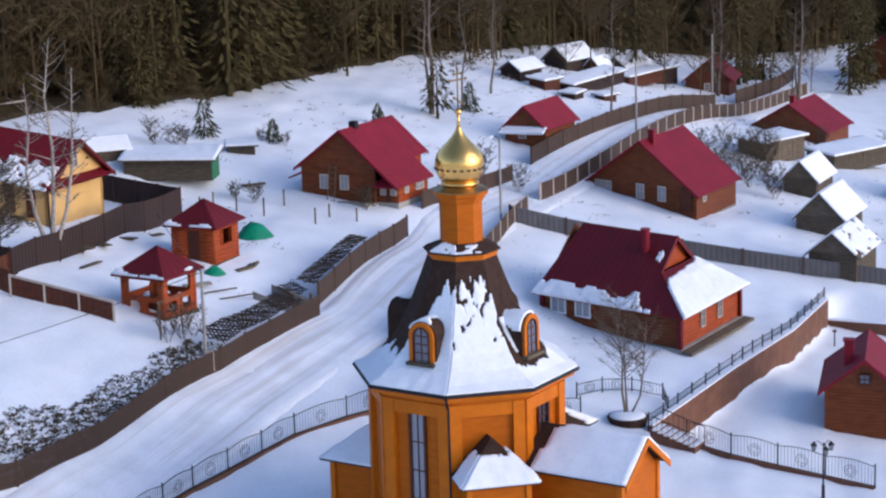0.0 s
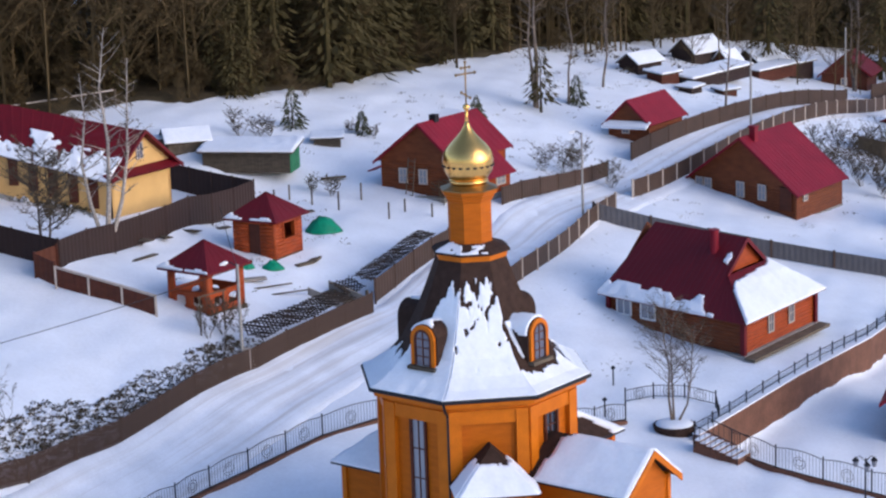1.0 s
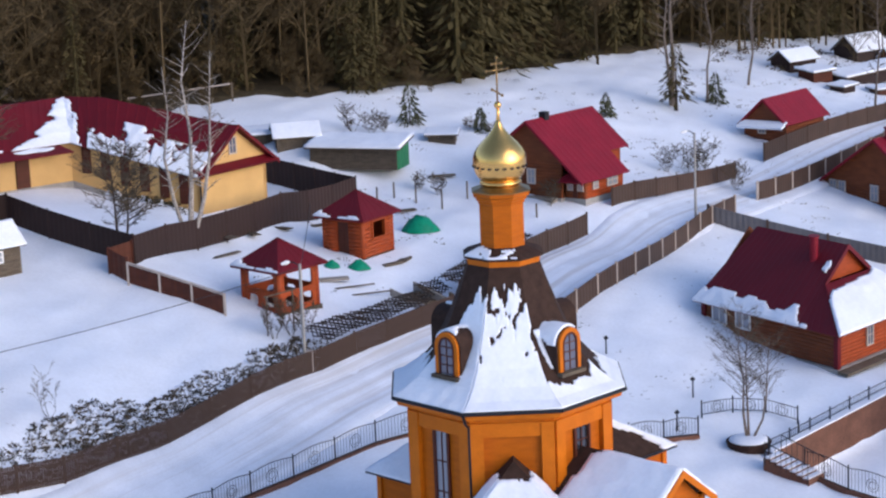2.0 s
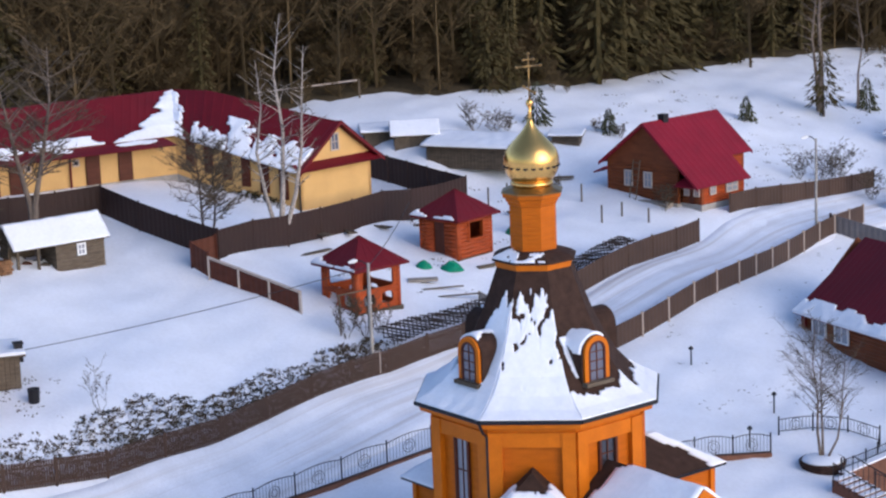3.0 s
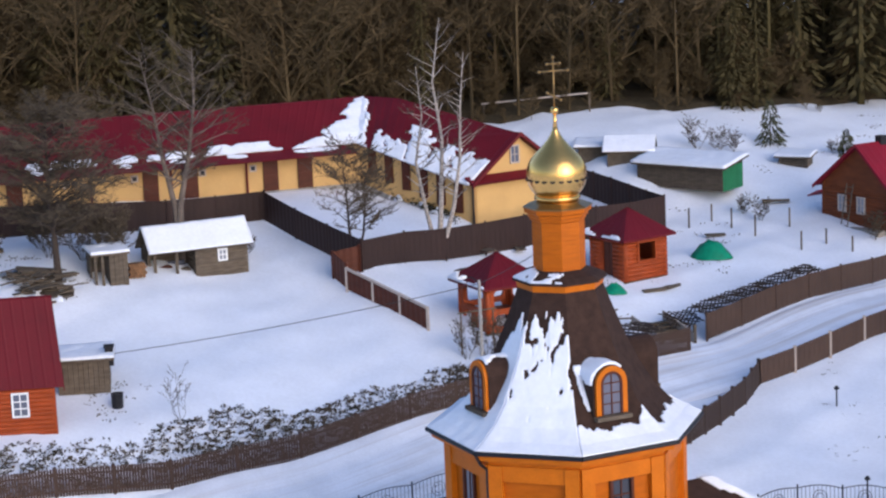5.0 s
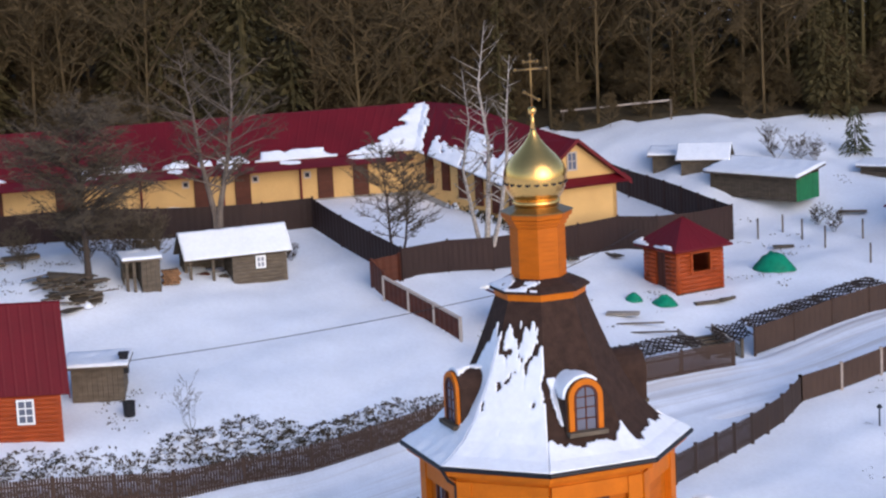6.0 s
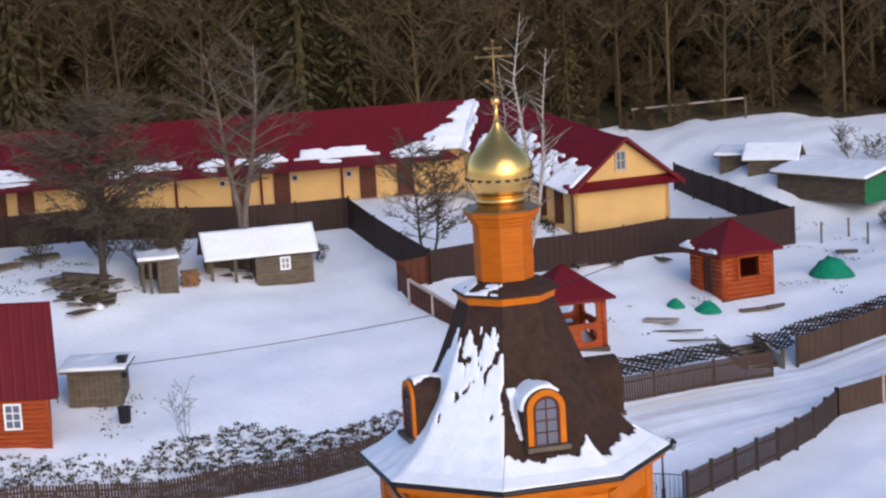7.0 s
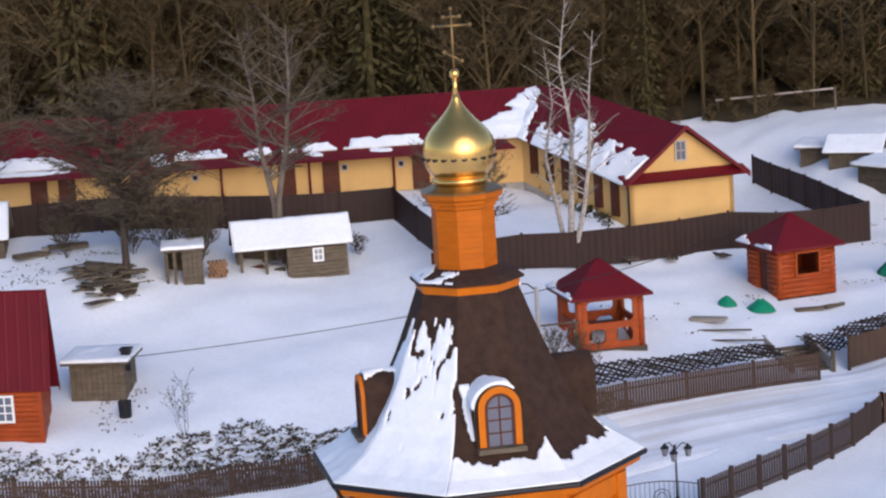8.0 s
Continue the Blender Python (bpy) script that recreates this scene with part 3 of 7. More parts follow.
# ---- lower roofs round the chapel ----
def arm(face, r0, r1, half, z_ridge, z_eave, gable=True, snow=None):
    """A low gabled arm that runs out from wall face number face."""
    f = radians(-90 + 45 * face)
    a = thing("side_arm", CH @ Matrix.Rotation(f, 4, "Z"), "", "")
    a.parent = chapel
    bm = bmesh.new()
    z0, o = BASE, half - 0.35
    outline = [(r0, -o, z0), (r0, o, z0), (r0, o, z_eave - 0.16), (r0, 0, z_ridge - 0.12), (r0, -o, z_eave - 0.16)]
    poly(bm, outline if gable else outline[:3] + outline[4:], (r1 - r0 - 0.35, 0, 0))
    part("wall", bm, ORANGE, a)
    for s in (-1, 1):
        e = [(r0 - 0.6, s * half, z_eave - 0.1), (r1, s * half, z_eave - 0.1), (r1 if gable else r1 - half, 0, z_ridge), (r0 - 0.6, 0, z_ridge)]
        bm = bmesh.new()
        slab(bm, *e, 0.09)
        part("roof", bm, SHINGLE, a)
        if snow:
            snow_sheet("roof_snow", quad_place(*e), lambda u, v: snow(u, v, s), a, 26, 20, 0.10)
        bm = bmesh.new()
        tube(bm, [e[0], e[1]], 0.05, 6)
        part("gutter", bm, DARK_METAL, a)
        if gable:
            bm = bmesh.new()
            poly(bm, [(r1 - 0.02, s * half, z_eave - 0.34), (r1 - 0.02, s * half, z_eave - 0.1), (r1 - 0.02, 0, z_ridge - 0.02), (r1 - 0.02, 0, z_ridge - 0.28)], (0.08, 0, 0))
            part("bargeboard", bm, ORANGE_TRIM, a)
    if not gable:
        bm = bmesh.new()
        e = [(r1, -half, z_eave - 0.1), (r1, half, z_eave - 0.1), (r1 - half, 0.01, z_ridge), (r1 - half, -0.01, z_ridge)]
        slab(bm, *e, 0.09)
        part("roof", bm, SHINGLE, a)
        if snow:
            snow_sheet("roof_snow", quad_place(*e), lambda u, v: snow(u, v, 0), a, 20, 20, 0.10)
    for s in (-1, 1):
        bm = bmesh.new()
        box(bm, r1 - 0.5, s * o - 0.1, z0, r1 - 0.28, s * o + 0.1, z_eave)
        part("corner_post", bm, ORANGE_TRIM, a)
    return a


arm(1, 3.2, 7.75, 1.75, 1.2, -0.05, True, lambda u, v, s: 0.5 - 6.0 * max(0, 0.38 - u - 0.08 * (1 - v)) - 0.5 * max(0, v - 0.9) * 10 + 0.12 * wobble(u, v, 31 + s))
arm(0, 3.2, 5.4, 1.45, 1.25, -0.05, False, lambda u, v, s: min(0.5, 4 * (0.64 - v) + 0.4 * wobble(u, v, 41 + s)) - 6.0 * max(0, 0.60 - u) * (s != 0))
arm(5, 3.2, 5.9, 1.5, 0.05, -1.1, False, lambda u, v, s: 0.45 - 1.5 * max(0, 0.3 - u) * (s != 0) + 0.15 * wobble(u, v, 51 + s))
arm(3, 3.2, 7.1, 1.8, 0.25, -0.8, False, lambda u, v, s: ((u - 0.84) * 1.2 if s else 0.16 - abs(u - 0.78) - 0.2 * v) + 0.10 * wobble(u, v, 61 + s, 1.5))

# ---- houses ----
def at_heading(x, y, z, deg):
    return pose(x, y, z, 0, 0, deg)


def window_unit(parent, m, w, h, mat=WHITE, pane=PANE, bars=(1, 1)):
    """A framed window on the plane x = 0 of m, looking to +x."""
    win = new("window")
    win.parent = parent
    win.matrix_basis = m
    bm = bmesh.new()
    t = 0.07
    for y0, y1, z0, z1 in ((-w / 2 - t, w / 2 + t, -t, 0), (-w / 2 - t, w / 2 + t, h, h + t), (-w / 2 - t, -w / 2, 0, h), (w / 2, w / 2 + t, 0, h)):
        box(bm, -0.03, y0, z0, 0.05, y1, z1)
    part("window_frame", bm, mat, win)
    bm = bmesh.new()
    box(bm, -0.03, -w / 2, 0, 0.012, w / 2, h)
    part("pane", bm, pane, win)
    bm = bmesh.new()
    for k in range(1, bars[0] + 1):
        y = -w / 2 + w * k / (bars[0] + 1)
        box(bm, 0.012, y - 0.02, 0, 0.04, y + 0.02, h)
    for k in range(1, bars[1] + 1):
        z = h * k / (bars[1] + 1)
        box(bm, 0.012, -w / 2, z - 0.02, 0.038, w / 2, z + 0.02)
    part("glazing_bar", bm, mat, win)
    return win


def log_wall(parent, p, q, z0, z1, mat, step=0.17, name="wall"):
    """A wall of lying logs from p to q, in the thing's own space."""
    p, q = Vector(p), Vector(q)
    way = (q - p).normalized()
    side = Vector((way.y, -way.x))
    bm = bmesh.new()
    n = max(1, round((z1 - z0) / step))
    h = (z1 - z0) / n
    prof = [(0.0, z0)]
    for k in range(n):
        za = z0 + k * h
        prof += [(0.034, za + h * 0.2), (0.045, za + h * 0.5), (0.034, za + h * 0.8), (0.0, za + h)]
    prof += [(-0.12, z1), (-0.12, z0)]
    a = [bm.verts.new((*(p - way * 0.04 + side * o), z)) for o, z in prof]
    b = [bm.verts.new((*(q + way * 0.04 + side * o), z)) for o, z in prof]
    bm.faces.new(a)
    bm.faces.new(b[::-1])
    for i in range(len(a)):
        bm.faces.new((a[i], b[i], b[(i + 1) % len(a)], a[(i + 1) % len(a)]))
    return part(name, bm, mat, parent)


def ribbed_roof(parent, a, b, c, d, mat, thick=0.06, step=0.42, name="roof"):
    """A sheet-metal slope: a-b along the eave, d-c along the ridge, with standing ribs."""
    a, b, c, d = (Vector(p) for p in (a, b, c, d))
    nrm = (b - a).cross(d - a).normalized()
    if nrm.z < 0:
        nrm = -nrm
    n = max(2, int((b - a).length / step))
    fr = [(0.0, 0.0)]
    w = 0.03 / max(0.1, (b - a).length)
    for k in range(n):
        f = (k + 0.5) / n
        fr += [(f - 2 * w, 0.0), (f - w, 0.011), (f + w, 0.011), (f + 2 * w, 0.0)]
    fr.append((1.0, 0.0))
    bm = bmesh.new()
    lo = [bm.verts.new(a.lerp(b, f) + nrm * o) for f, o in fr]
    hi = [bm.verts.new(d.lerp(c, f) + nrm * o) for f, o in fr]
    for k in range(len(fr) - 1):
        bm.faces.new((lo[k], lo[k + 1], hi[k + 1], hi[k]))
    un = [bm.verts.new(p - nrm * thick) for p in (a, b, c, d)]
    bm.faces.new(un[::-1])
    bm.faces.new([un[0], un[1]] + lo[::-1])
    bm.faces.new([un[2], un[3]] + hi)
    bm.faces.new((un[1], un[2], hi[-1], lo[-1]))
    bm.faces.new((un[3], un[0], lo[0], hi[0]))
    return part(name, bm, mat, parent)


def gable_house(name, x, y, z, heading, la, lb, wall_h, ridge_h, wall_mat, roof_mat, label, over=0.35, group="village houses", low_eave=0.0, gable_mat=None, chimney=None, base=-0.35, skew=0.0):
    """Front corner at (x, y); sides lb along heading (+x of the house) and la to its left (+y). The ridge runs along heading; low_eave drops the roof's near side."""
    h = thing(name, at_heading(x, y, z, heading), label, "house", group)
    bm = bmesh.new()
    box(bm, -0.06, -0.06, -1.2, lb + 0.06, la + 0.06, base)
    part("plinth", bm, CONCRETE, h)
    for p, q in (((0, la), (0, 0)), ((0, 0), (lb, 0)), ((lb, 0), (lb, la)), ((lb, la), (0, la))):
        log_wall(h, p, q, base, wall_h - 0.1, wall_mat)
    for x0 in (0.0, lb - 0.1):
        bm = bmesh.new()
        poly(bm, [(x0, 0, wall_h - 0.12), (x0, la, wall_h - 0.12), (x0, la, wall_h - 0.06), (x0, la / 2, ridge_h - 0.1), (x0, 0, wall_h - 0.06)], (0.1, 0, 0))
        part("gable", bm, gable_mat or wall_mat, h)
    k = (ridge_h - wall_h) / (la / 2)
    e = over
    ribbed_roof(h, (-e, -e - low_eave, wall_h - k * (e + low_eave)), (lb + e, -e - low_eave, wall_h - k * (e + low_eave)), (lb + e, la / 2, ridge_h), (-e, la / 2, ridge_h), roof_mat)
    ribbed_roof(h, (-e, la + e, wall_h - k * e), (lb + e, la + e, wall_h - k * e), (lb + e, la / 2, ridge_h), (-e, la / 2, ridge_h), roof_mat)
    for s in (-1, 1):
        for x0 in (-e - 0.03, lb + e - 0.01):
            bm = bmesh.new()
            ye = -e - low_eave if s < 0 else la + e
            ze = wall_h - k * (e + (low_eave if s < 0 else 0))
            poly(bm, [(x0, ye, ze - 0.16), (x0, la / 2, ridge_h - 0.16), (x0, la / 2, ridge_h + 0.02), (x0, ye, ze + 0.02)], (0.04, 0, 0))
            part("bargeboard", bm, roof_mat, h)
    if chimney:
        cx, cy, ch = chimney
        bm = bmesh.new()
        box(bm, cx - 0.22, cy - 0.22, wall_h, cx + 0.22, cy + 0.22, ch)
        box(bm, cx - 0.28, cy - 0.28, ch, cx + 0.28, cy + 0.28, ch + 0.08)
        part("chimney", bm, roof_mat, h)
    lean(h, skew)
    return h


def lean(h, skew):
    """Turns a building's cross walls by skew degrees: its plan is not quite square."""
    if skew:
        k = Matrix(((1, -math.sin(radians(skew)), 0, 0), (0, math.cos(radians(skew)), 0, 0), (0, 0, 1, 0), (0, 0, 0, 1)))
        for o in h.children:
            if o.data is not None:
                o.data.transform(k)


def on_side_a(y, z, skew=0.0):
    """On the gable wall x = 0, looking outwards."""
    s, c = math.sin(radians(skew)), math.cos(radians(skew))
    return pose(-y * s - 0.08, y * c, z, 0, 0, 180 + skew)


def on_side_b(x, z):
    return pose(x, -0.08, z, 0, 0, -90)


def porch_house(x, y, z, heading, skew, label):
    """A log house whose long front slope runs down over a closed porch; axes as in gable_house."""
    la, lb, yr, rh, wl, wr, e = 5.9, 5.2, 3.25, 4.18, 2.12, 1.30, 0.35
    h = thing("log_house", at_heading(x, y, z, heading), label, "house", "village houses")
    kr, kl = (rh - wr) / yr, (rh - wl) / (la - yr)
    px, py = lb * 0.70, 1.25
    bm = bmesh.new()
    box(bm, -0.06, py, -1.6, lb + 0.06, la + 0.06, 0.0)
    box(bm, 0.30, -0.06, -1.6, px, py, 0.0)
    part("plinth", bm, CONCRETE, h)
    log_wall(h, (0, la), (0, py), 0.0, 1.9, LOG)
    log_wall(h, (lb, py), (lb, la), 0.0, 1.9, LOG)
    log_wall(h, (lb, la), (0, la), 0.0, wl, LOG)
    # right-hand front and porch walls: brighter orange paints the sunlit side
    log_wall(h, (px, py), (lb, py), 0.0, wr + kr * py - 0.05, LOG_ORANGE_AND_SUNLIT)
    log_wall(h, (0.36, py), (0.36, 0), 0.0, wr - 0.05, LOG)
    log_wall(h, (0.36, 0), (px, 0), 0.0, wr - 0.08, LOG_ORANGE_AND_SUNLIT, name="porch_wall")
    log_wall(h, (px, 0), (px, py), 0.0, wr - 0.05, LOG_ORANGE_AND_SUNLIT)
    for x0 in (0.0, lb - 0.1):
        bm = bmesh.new()
        poly(bm, [(x0, py, 1.85), (x0, la, 1.85), (x0, la, wl), (x0, yr, rh - 0.06), (x0, py, wr + kr * py - 0.06)], (0.1, 0, 0))
        part("gable", bm, LOG, h)
    low, main = wr - kr * e, wr + kr * (py - e)
    ribbed_roof(h, (-e, -e, low), (px + 0.25, -e, low), (px + 0.25, yr, rh), (-e, yr, rh), RED_ROOF)
    ribbed_roof(h, (px + 0.25, py - e, main), (lb + e, py - e, main), (lb + e, yr, rh), (px + 0.25, yr, rh), RED_ROOF)
    ribbed_roof(h, (-e, la + e, wl - kl * e), (lb + e, la + e, wl - kl * e), (lb + e, yr, rh), (-e, yr, rh), RED_ROOF)
    for x0, ye, ze in ((-e - 0.03, -e, low), (lb + e - 0.01, py - e, main), (-e - 0.03, la + e, wl - kl * e), (lb + e - 0.01, la + e, wl - kl * e)):
        bm = bmesh.new()
        poly(bm, [(x0, ye, ze - 0.16), (x0, yr, rh - 0.16), (x0, yr, rh + 0.02), (x0, ye, ze + 0.02)], (0.04, 0, 0))
        part("bargeboard", bm, RED_ROOF, h)
    # hood over the porch door and a second, lower eave at the far corner
    bm = bmesh.new()
    slab(bm, (-0.35, -0.1, 0.98), (-0.35, py + 0.1, 0.98), (0.34, py - 0.25, 1.42), (0.34, 0.2, 1.42), 0.06)
    part("door_hood", bm, RED_ROOF, h)
    bm = bmesh.new()
    slab(bm, (-e, la + 0.75, 1.28), (0.5, la + 0.75, 1.28), (0.5, la - 0.02, 1.62), (-e, la - 0.02, 1.62), 0.07)
    part("side_eave", bm, RED_ROOF, h)
    bm = bmesh.new()
    box(bm, 1.1, yr - 0.2, rh - 0.3, 1.5, yr + 0.2, rh + 0.28)
    part("chimney", bm, DARK_METAL, h)
    bm = bmesh.new()
    box(bm, -0.55, 1.5, -0.3, -0.06, la - 1.2, 0.06)
    part("bench_step", bm, PALEWOOD, h, "snow-dusted timber step along the gable wall")
    lean(h, skew)
    for yy in (3.15, 4.45):
        window_unit(h, on_side_a(yy, 0.75, skew), 0.42, 0.72, POSTCREAM, PALEPANE)
    k = math.sin(radians(skew))
    for yy, w in ((0.85, 0.24), (0.22, 0.24)):
        window_unit(h, on_side_a(yy, 0.5, skew) @ Matrix.Translation((-0.36, 0, 0)), w, 0.5, POSTCREAM, PALEPANE)
    window_unit(h, on_side_b(1.15, 0.52), 0.34, 0.42, POSTCREAM, PALEPANE)
    window_unit(h, on_side_b(2.65, 0.48), 0.80, 0.50, POSTCREAM, PALEPANE)
    bm = bmesh.new()
    box(bm, -0.08, -0.16, 0, 0.04, 0.16, 0.95)
    part("door", bm, LOG_DARK, h, "dark plank door").matrix_basis = on_side_a(0.53, 0.04, skew) @ Matrix.Translation((-0.36, 0, 0))
    return h


SK = 5
h1 = porch_house(5.5, 41.4, 0.85, 48, SK, "red-brown log house with a closed porch under a red metal roof")
bm = bmesh.new()
for s in (-0.22, 0.22):
    tube(bm, [(0.55, s, -0.2), (0.1, s, 2.0)], 0.03, 5)
for k in range(7):
    f = (k + 0.5) / 7
    tube(bm, [(0.55 - 0.45 * f, -0.22, -0.2 + 2.2 * f), (0.55 - 0.45 * f, 0.22, -0.2 + 2.2 * f)], 0.022, 5)
lad = tagged(link_mesh("ladder", bm, GREYWOOD), "grey wooden ladder leaning on a log house", "ladder")
lad.matrix_basis = h1.matrix_basis @ on_side_a(3.8, 0.15, SK)

h3 = gable_house("log_house", 26.1, 49.0, -2.75, 47, 8.5, 6.1, 1.5, 4.4, LOG, RED_ROOF, "large red-brown log house under a steep red metal roof", low_eave=0.0, chimney=(1.0, 3.9, 4.9), skew=-11)
for y in (2.6, 4.3):
    window_unit(h3, on_side_a(y, 0.7, -11), 0.5, 0.85, POSTCREAM, PALEPANE)
for y in (6.9, 7.6):
    window_unit(h3, on_side_a(y, 0.9, -11), 0.45, 0.6, POSTCREAM, PALEPANE)
bm = bmesh.new()
box(bm, -0.08, -0.45, 0, 0.06, 0.45, 1.45)
part("door", bm, LOG_DARK, h3, "dark plank door").matrix_basis = on_side_a(0.75, 0.2, -11)
window_unit(h3, on_side_b(1.0, 0.8), 0.42, 0.42, POSTCREAM)
h4 = gable_house("log_house", 19.8, 61.6, 0.1, 49, 2.8, 4.5, 1.35, 2.7, LOG, RED_ROOF, "small red-brown log house with a snowy porch roof", low_eave=-0.05, skew=7)
window_unit(h4, on_side_a(1.6, 0.5, 7), 0.4, 0.4, POSTCREAM)
bm = bmesh.new()
slab(bm, (-0.9, -0.2, 1.0), (-0.9, 2.9, 1.0), (-0.2, 2.9, 1.3), (-0.2, -0.2, 1.3), 0.16)
part("porch_roof", bm, SNOW, h4, "snow-covered porch roof").data.transform(Matrix(((1, -math.sin(radians(7)), 0, 0), (0, math.cos(radians(7)), 0, 0), (0, 0, 1, 0), (0, 0, 0, 1))))
h6 = gable_house("log_house", 47.05, 79.26, -4.8, 47.4, 6.52, 5.13, 1.57, 3.4, LOG, RED_ROOF, "red-brown log house behind grey sheds", low_eave=0.05, chimney=(1.0, 3.4, 3.8), skew=-11)
for y in (2.5, 5.0):
    window_unit(h6, on_side_a(y, 0.5, -11), 0.45, 0.55, POSTCREAM, PALEPANE)
h7 = gable_house("log_house", 73.0, 117.5, gz(73.0, 117.5), 47, 8.0, 6.5, 2.0, 4.6, LOG, RED_ROOF, "red-brown log house near the edge of the wood", low_eave=0.05, skew=-8)
for y in (3.0, 5.5):
    window_unit(h7, on_side_a(y, 0.7, -8), 0.5, 0.7, POSTCREAM, PALEPANE)
h8 = gable_house("log_house", 47.5, 102.5, gz(47.5, 102.5), 60, 3.8, 3.8, 1.7, 3.2, LOG_DARK, DARK_RED, "dark brown log house among bare trees", low_eave=0.2, skew=22)
window_unit(h8, on_side_a(1.9, 0.6, 22), 0.4, 0.5, POSTCREAM)

# parish house: ridge across, a lower hipped end towards the yard
h2 = thing("parish_house", at_heading(15.3, 20.15, -3.25, 47), "brown log house with a snowy dark red roof", "house", "village houses")
LA, LB, WH, RH = 8.6, 7.2, 2.05, 4.85
bm = bmesh.new()
box(bm, -0.25, -0.25, -1.2, LB + 0.25, LA + 0.25, 0.16)
part("plinth", bm, CONCRETE, h2)
# the sun-facing wall gets a brighter orange: its sunlight is in the colour
for p, q, mt in (((0, LA), (0, 0), LOG), ((0, 0), (LB, 0), LOG_ORANGE_AND_SUNLIT), ((LB, 0), (LB, LA), LOG), ((LB, LA), (0, LA), LOG)):
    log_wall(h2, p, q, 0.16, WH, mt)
o = 0.5
A0, A1 = (-o, LA + o, WH - 0.25), (-o, -o, WH - 0.25)
B0, B1 = (LB + o, LA + o, WH - 0.25), (LB + o, -o, WH - 0.25)
R0 = (LB / 2, LA - 0.6, RH)
GY, GH = 2.3, 2.0
GD = GH * (RH - WH + 0.25) / (LB / 2 + o)
GE = GY - 0.35
for x0, corner, far, s in ((-o, A1, A0, -1), (LB + o, B1, B0, 1)):
    turn_pt = (LB / 2 + s * GH, GE, RH - GD)
    ribbed_roof(h2, far, (x0, GE, WH - 0.25), (LB / 2, GE, RH), R0, DARK_RED)
    ribbed_roof(h2, (x0, GE, WH - 0.25), corner, (turn_pt[0], GE - 0.02, turn_pt[2]), turn_pt, DARK_RED)
    bm = bmesh.new()
    poly(bm, [(LB / 2, GE - 0.02, RH - 0.2), (LB / 2, GE - 0.02, RH + 0.04), (turn_pt[0], GE - 0.02, turn_pt[2] + 0.04), (turn_pt[0], GE - 0.02, turn_pt[2] - 0.2)], (0, 0.05, 0))
    part("bargeboard", bm, DARK_RED, h2)
ribbed_roof(h2, A1, B1, (LB / 2 + GH, GE, RH - GD), (LB / 2 - GH, GE, RH - GD), DARK_RED)
# yard gable: warm sunlight painted in by the brighter orange
bm = bmesh.new()
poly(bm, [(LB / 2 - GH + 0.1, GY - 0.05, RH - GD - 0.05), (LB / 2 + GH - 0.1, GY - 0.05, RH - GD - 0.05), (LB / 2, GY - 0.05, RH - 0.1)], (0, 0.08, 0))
part("gable", bm, LOG_ORANGE_AND_SUNLIT, h2, "boarded gable coloured a sunlit orange")
bm = bmesh.new()
poly(bm, [(-0.1, LA - 0.1, WH), (LB + 0.1, LA - 0.1, WH), (LB / 2, LA - 0.1, RH - 0.1)], (0, 0.1, 0))
part("gable", bm, LOG, h2)
bm = bmesh.new()
tube(bm, [(2.7, 3.5, 3.2), (2.7, 3.5, 5.15)], 0.24, 14)
tube(bm, [(2.7, 3.5, 5.15), (2.7, 3.5, 5.22)], 0.29, 14)
part("chimney", bm, RED_ROOF, h2, "red sheet-metal chimney")
snow_sheet("roof_snow", quad_place(A0, (-o, GE, WH - 0.25), (LB / 2, GE, RH), R0), lambda u, v: 0.20 + 0.05 * math.sin(u * 14 + 0.4) - 0.30 * max(0, u - 0.88) / 0.12 - v + 0.13 * wobble(u * 1.6, v, 71, 3), h2, 80, 40, 0.16)
snow_sheet("roof_snow", quad_place((-o, GE, WH - 0.25), (-o, 0.1, WH - 0.25), (LB / 2 - GH, GE - 0.02, RH - GD), (LB / 2 - GH, GE, RH - GD)), lambda u, v: 0.07 - v - 0.12 * u + 0.12 * wobble(u * 2, v, 72, 3), h2, 14, 14, 0.14)
snow_sheet("roof_snow", quad_place(A1, B1, (LB / 2 + GH, GE, RH - GD), (LB / 2 - GH, GE, RH - GD)), lambda u, v: min(0.55, 0.80 - v + 0.22 * u * u) - 2.0 * max(0, 0.06 - u) + 0.05 * wobble(u, v, 73, 3), h2, 40, 30, 0.14)
chimney_lee = quad_place((1.9, 2.75, WH - 0.25 + (1.9 + o) * (RH - WH + 0.25) / (LB / 2 + o)), (1.9, 2.1, WH - 0.25 + (1.9 + o) * (RH - WH + 0.25) / (LB / 2 + o)), (2.9, 2.1, WH - 0.25 + (2.9 + o) * (RH - WH + 0.25) / (LB / 2 + o)), (2.9, 2.75, WH - 0.25 + (2.9 + o) * (RH - WH + 0.25) / (LB / 2 + o)))
snow_sheet("roof_snow", chimney_lee, lambda u, v: 0.3 - 1.2 * math.hypot(u - 0.5, v - 0.5) + 0.3 * wobble(u, v, 74, 2.5), h2, 14, 14, 0.12)
for y in (6.0, 7.6):
    window_unit(h2, on_side_a(y, 0.95, -12), 0.85, 0.75, WHITE, PALEPANE, (1, 0))
for x in (2.6, 4.7):
    window_unit(h2, on_side_b(x, 0.75), 0.42, 0.85, POSTCREAM)
bm = bmesh.new()
box(bm, -0.3, -0.9, 0.0, LB + 0.3, -0.26, 0.14)
part("terrace", bm, GREYWOOD, h2, "wooden terrace strip")
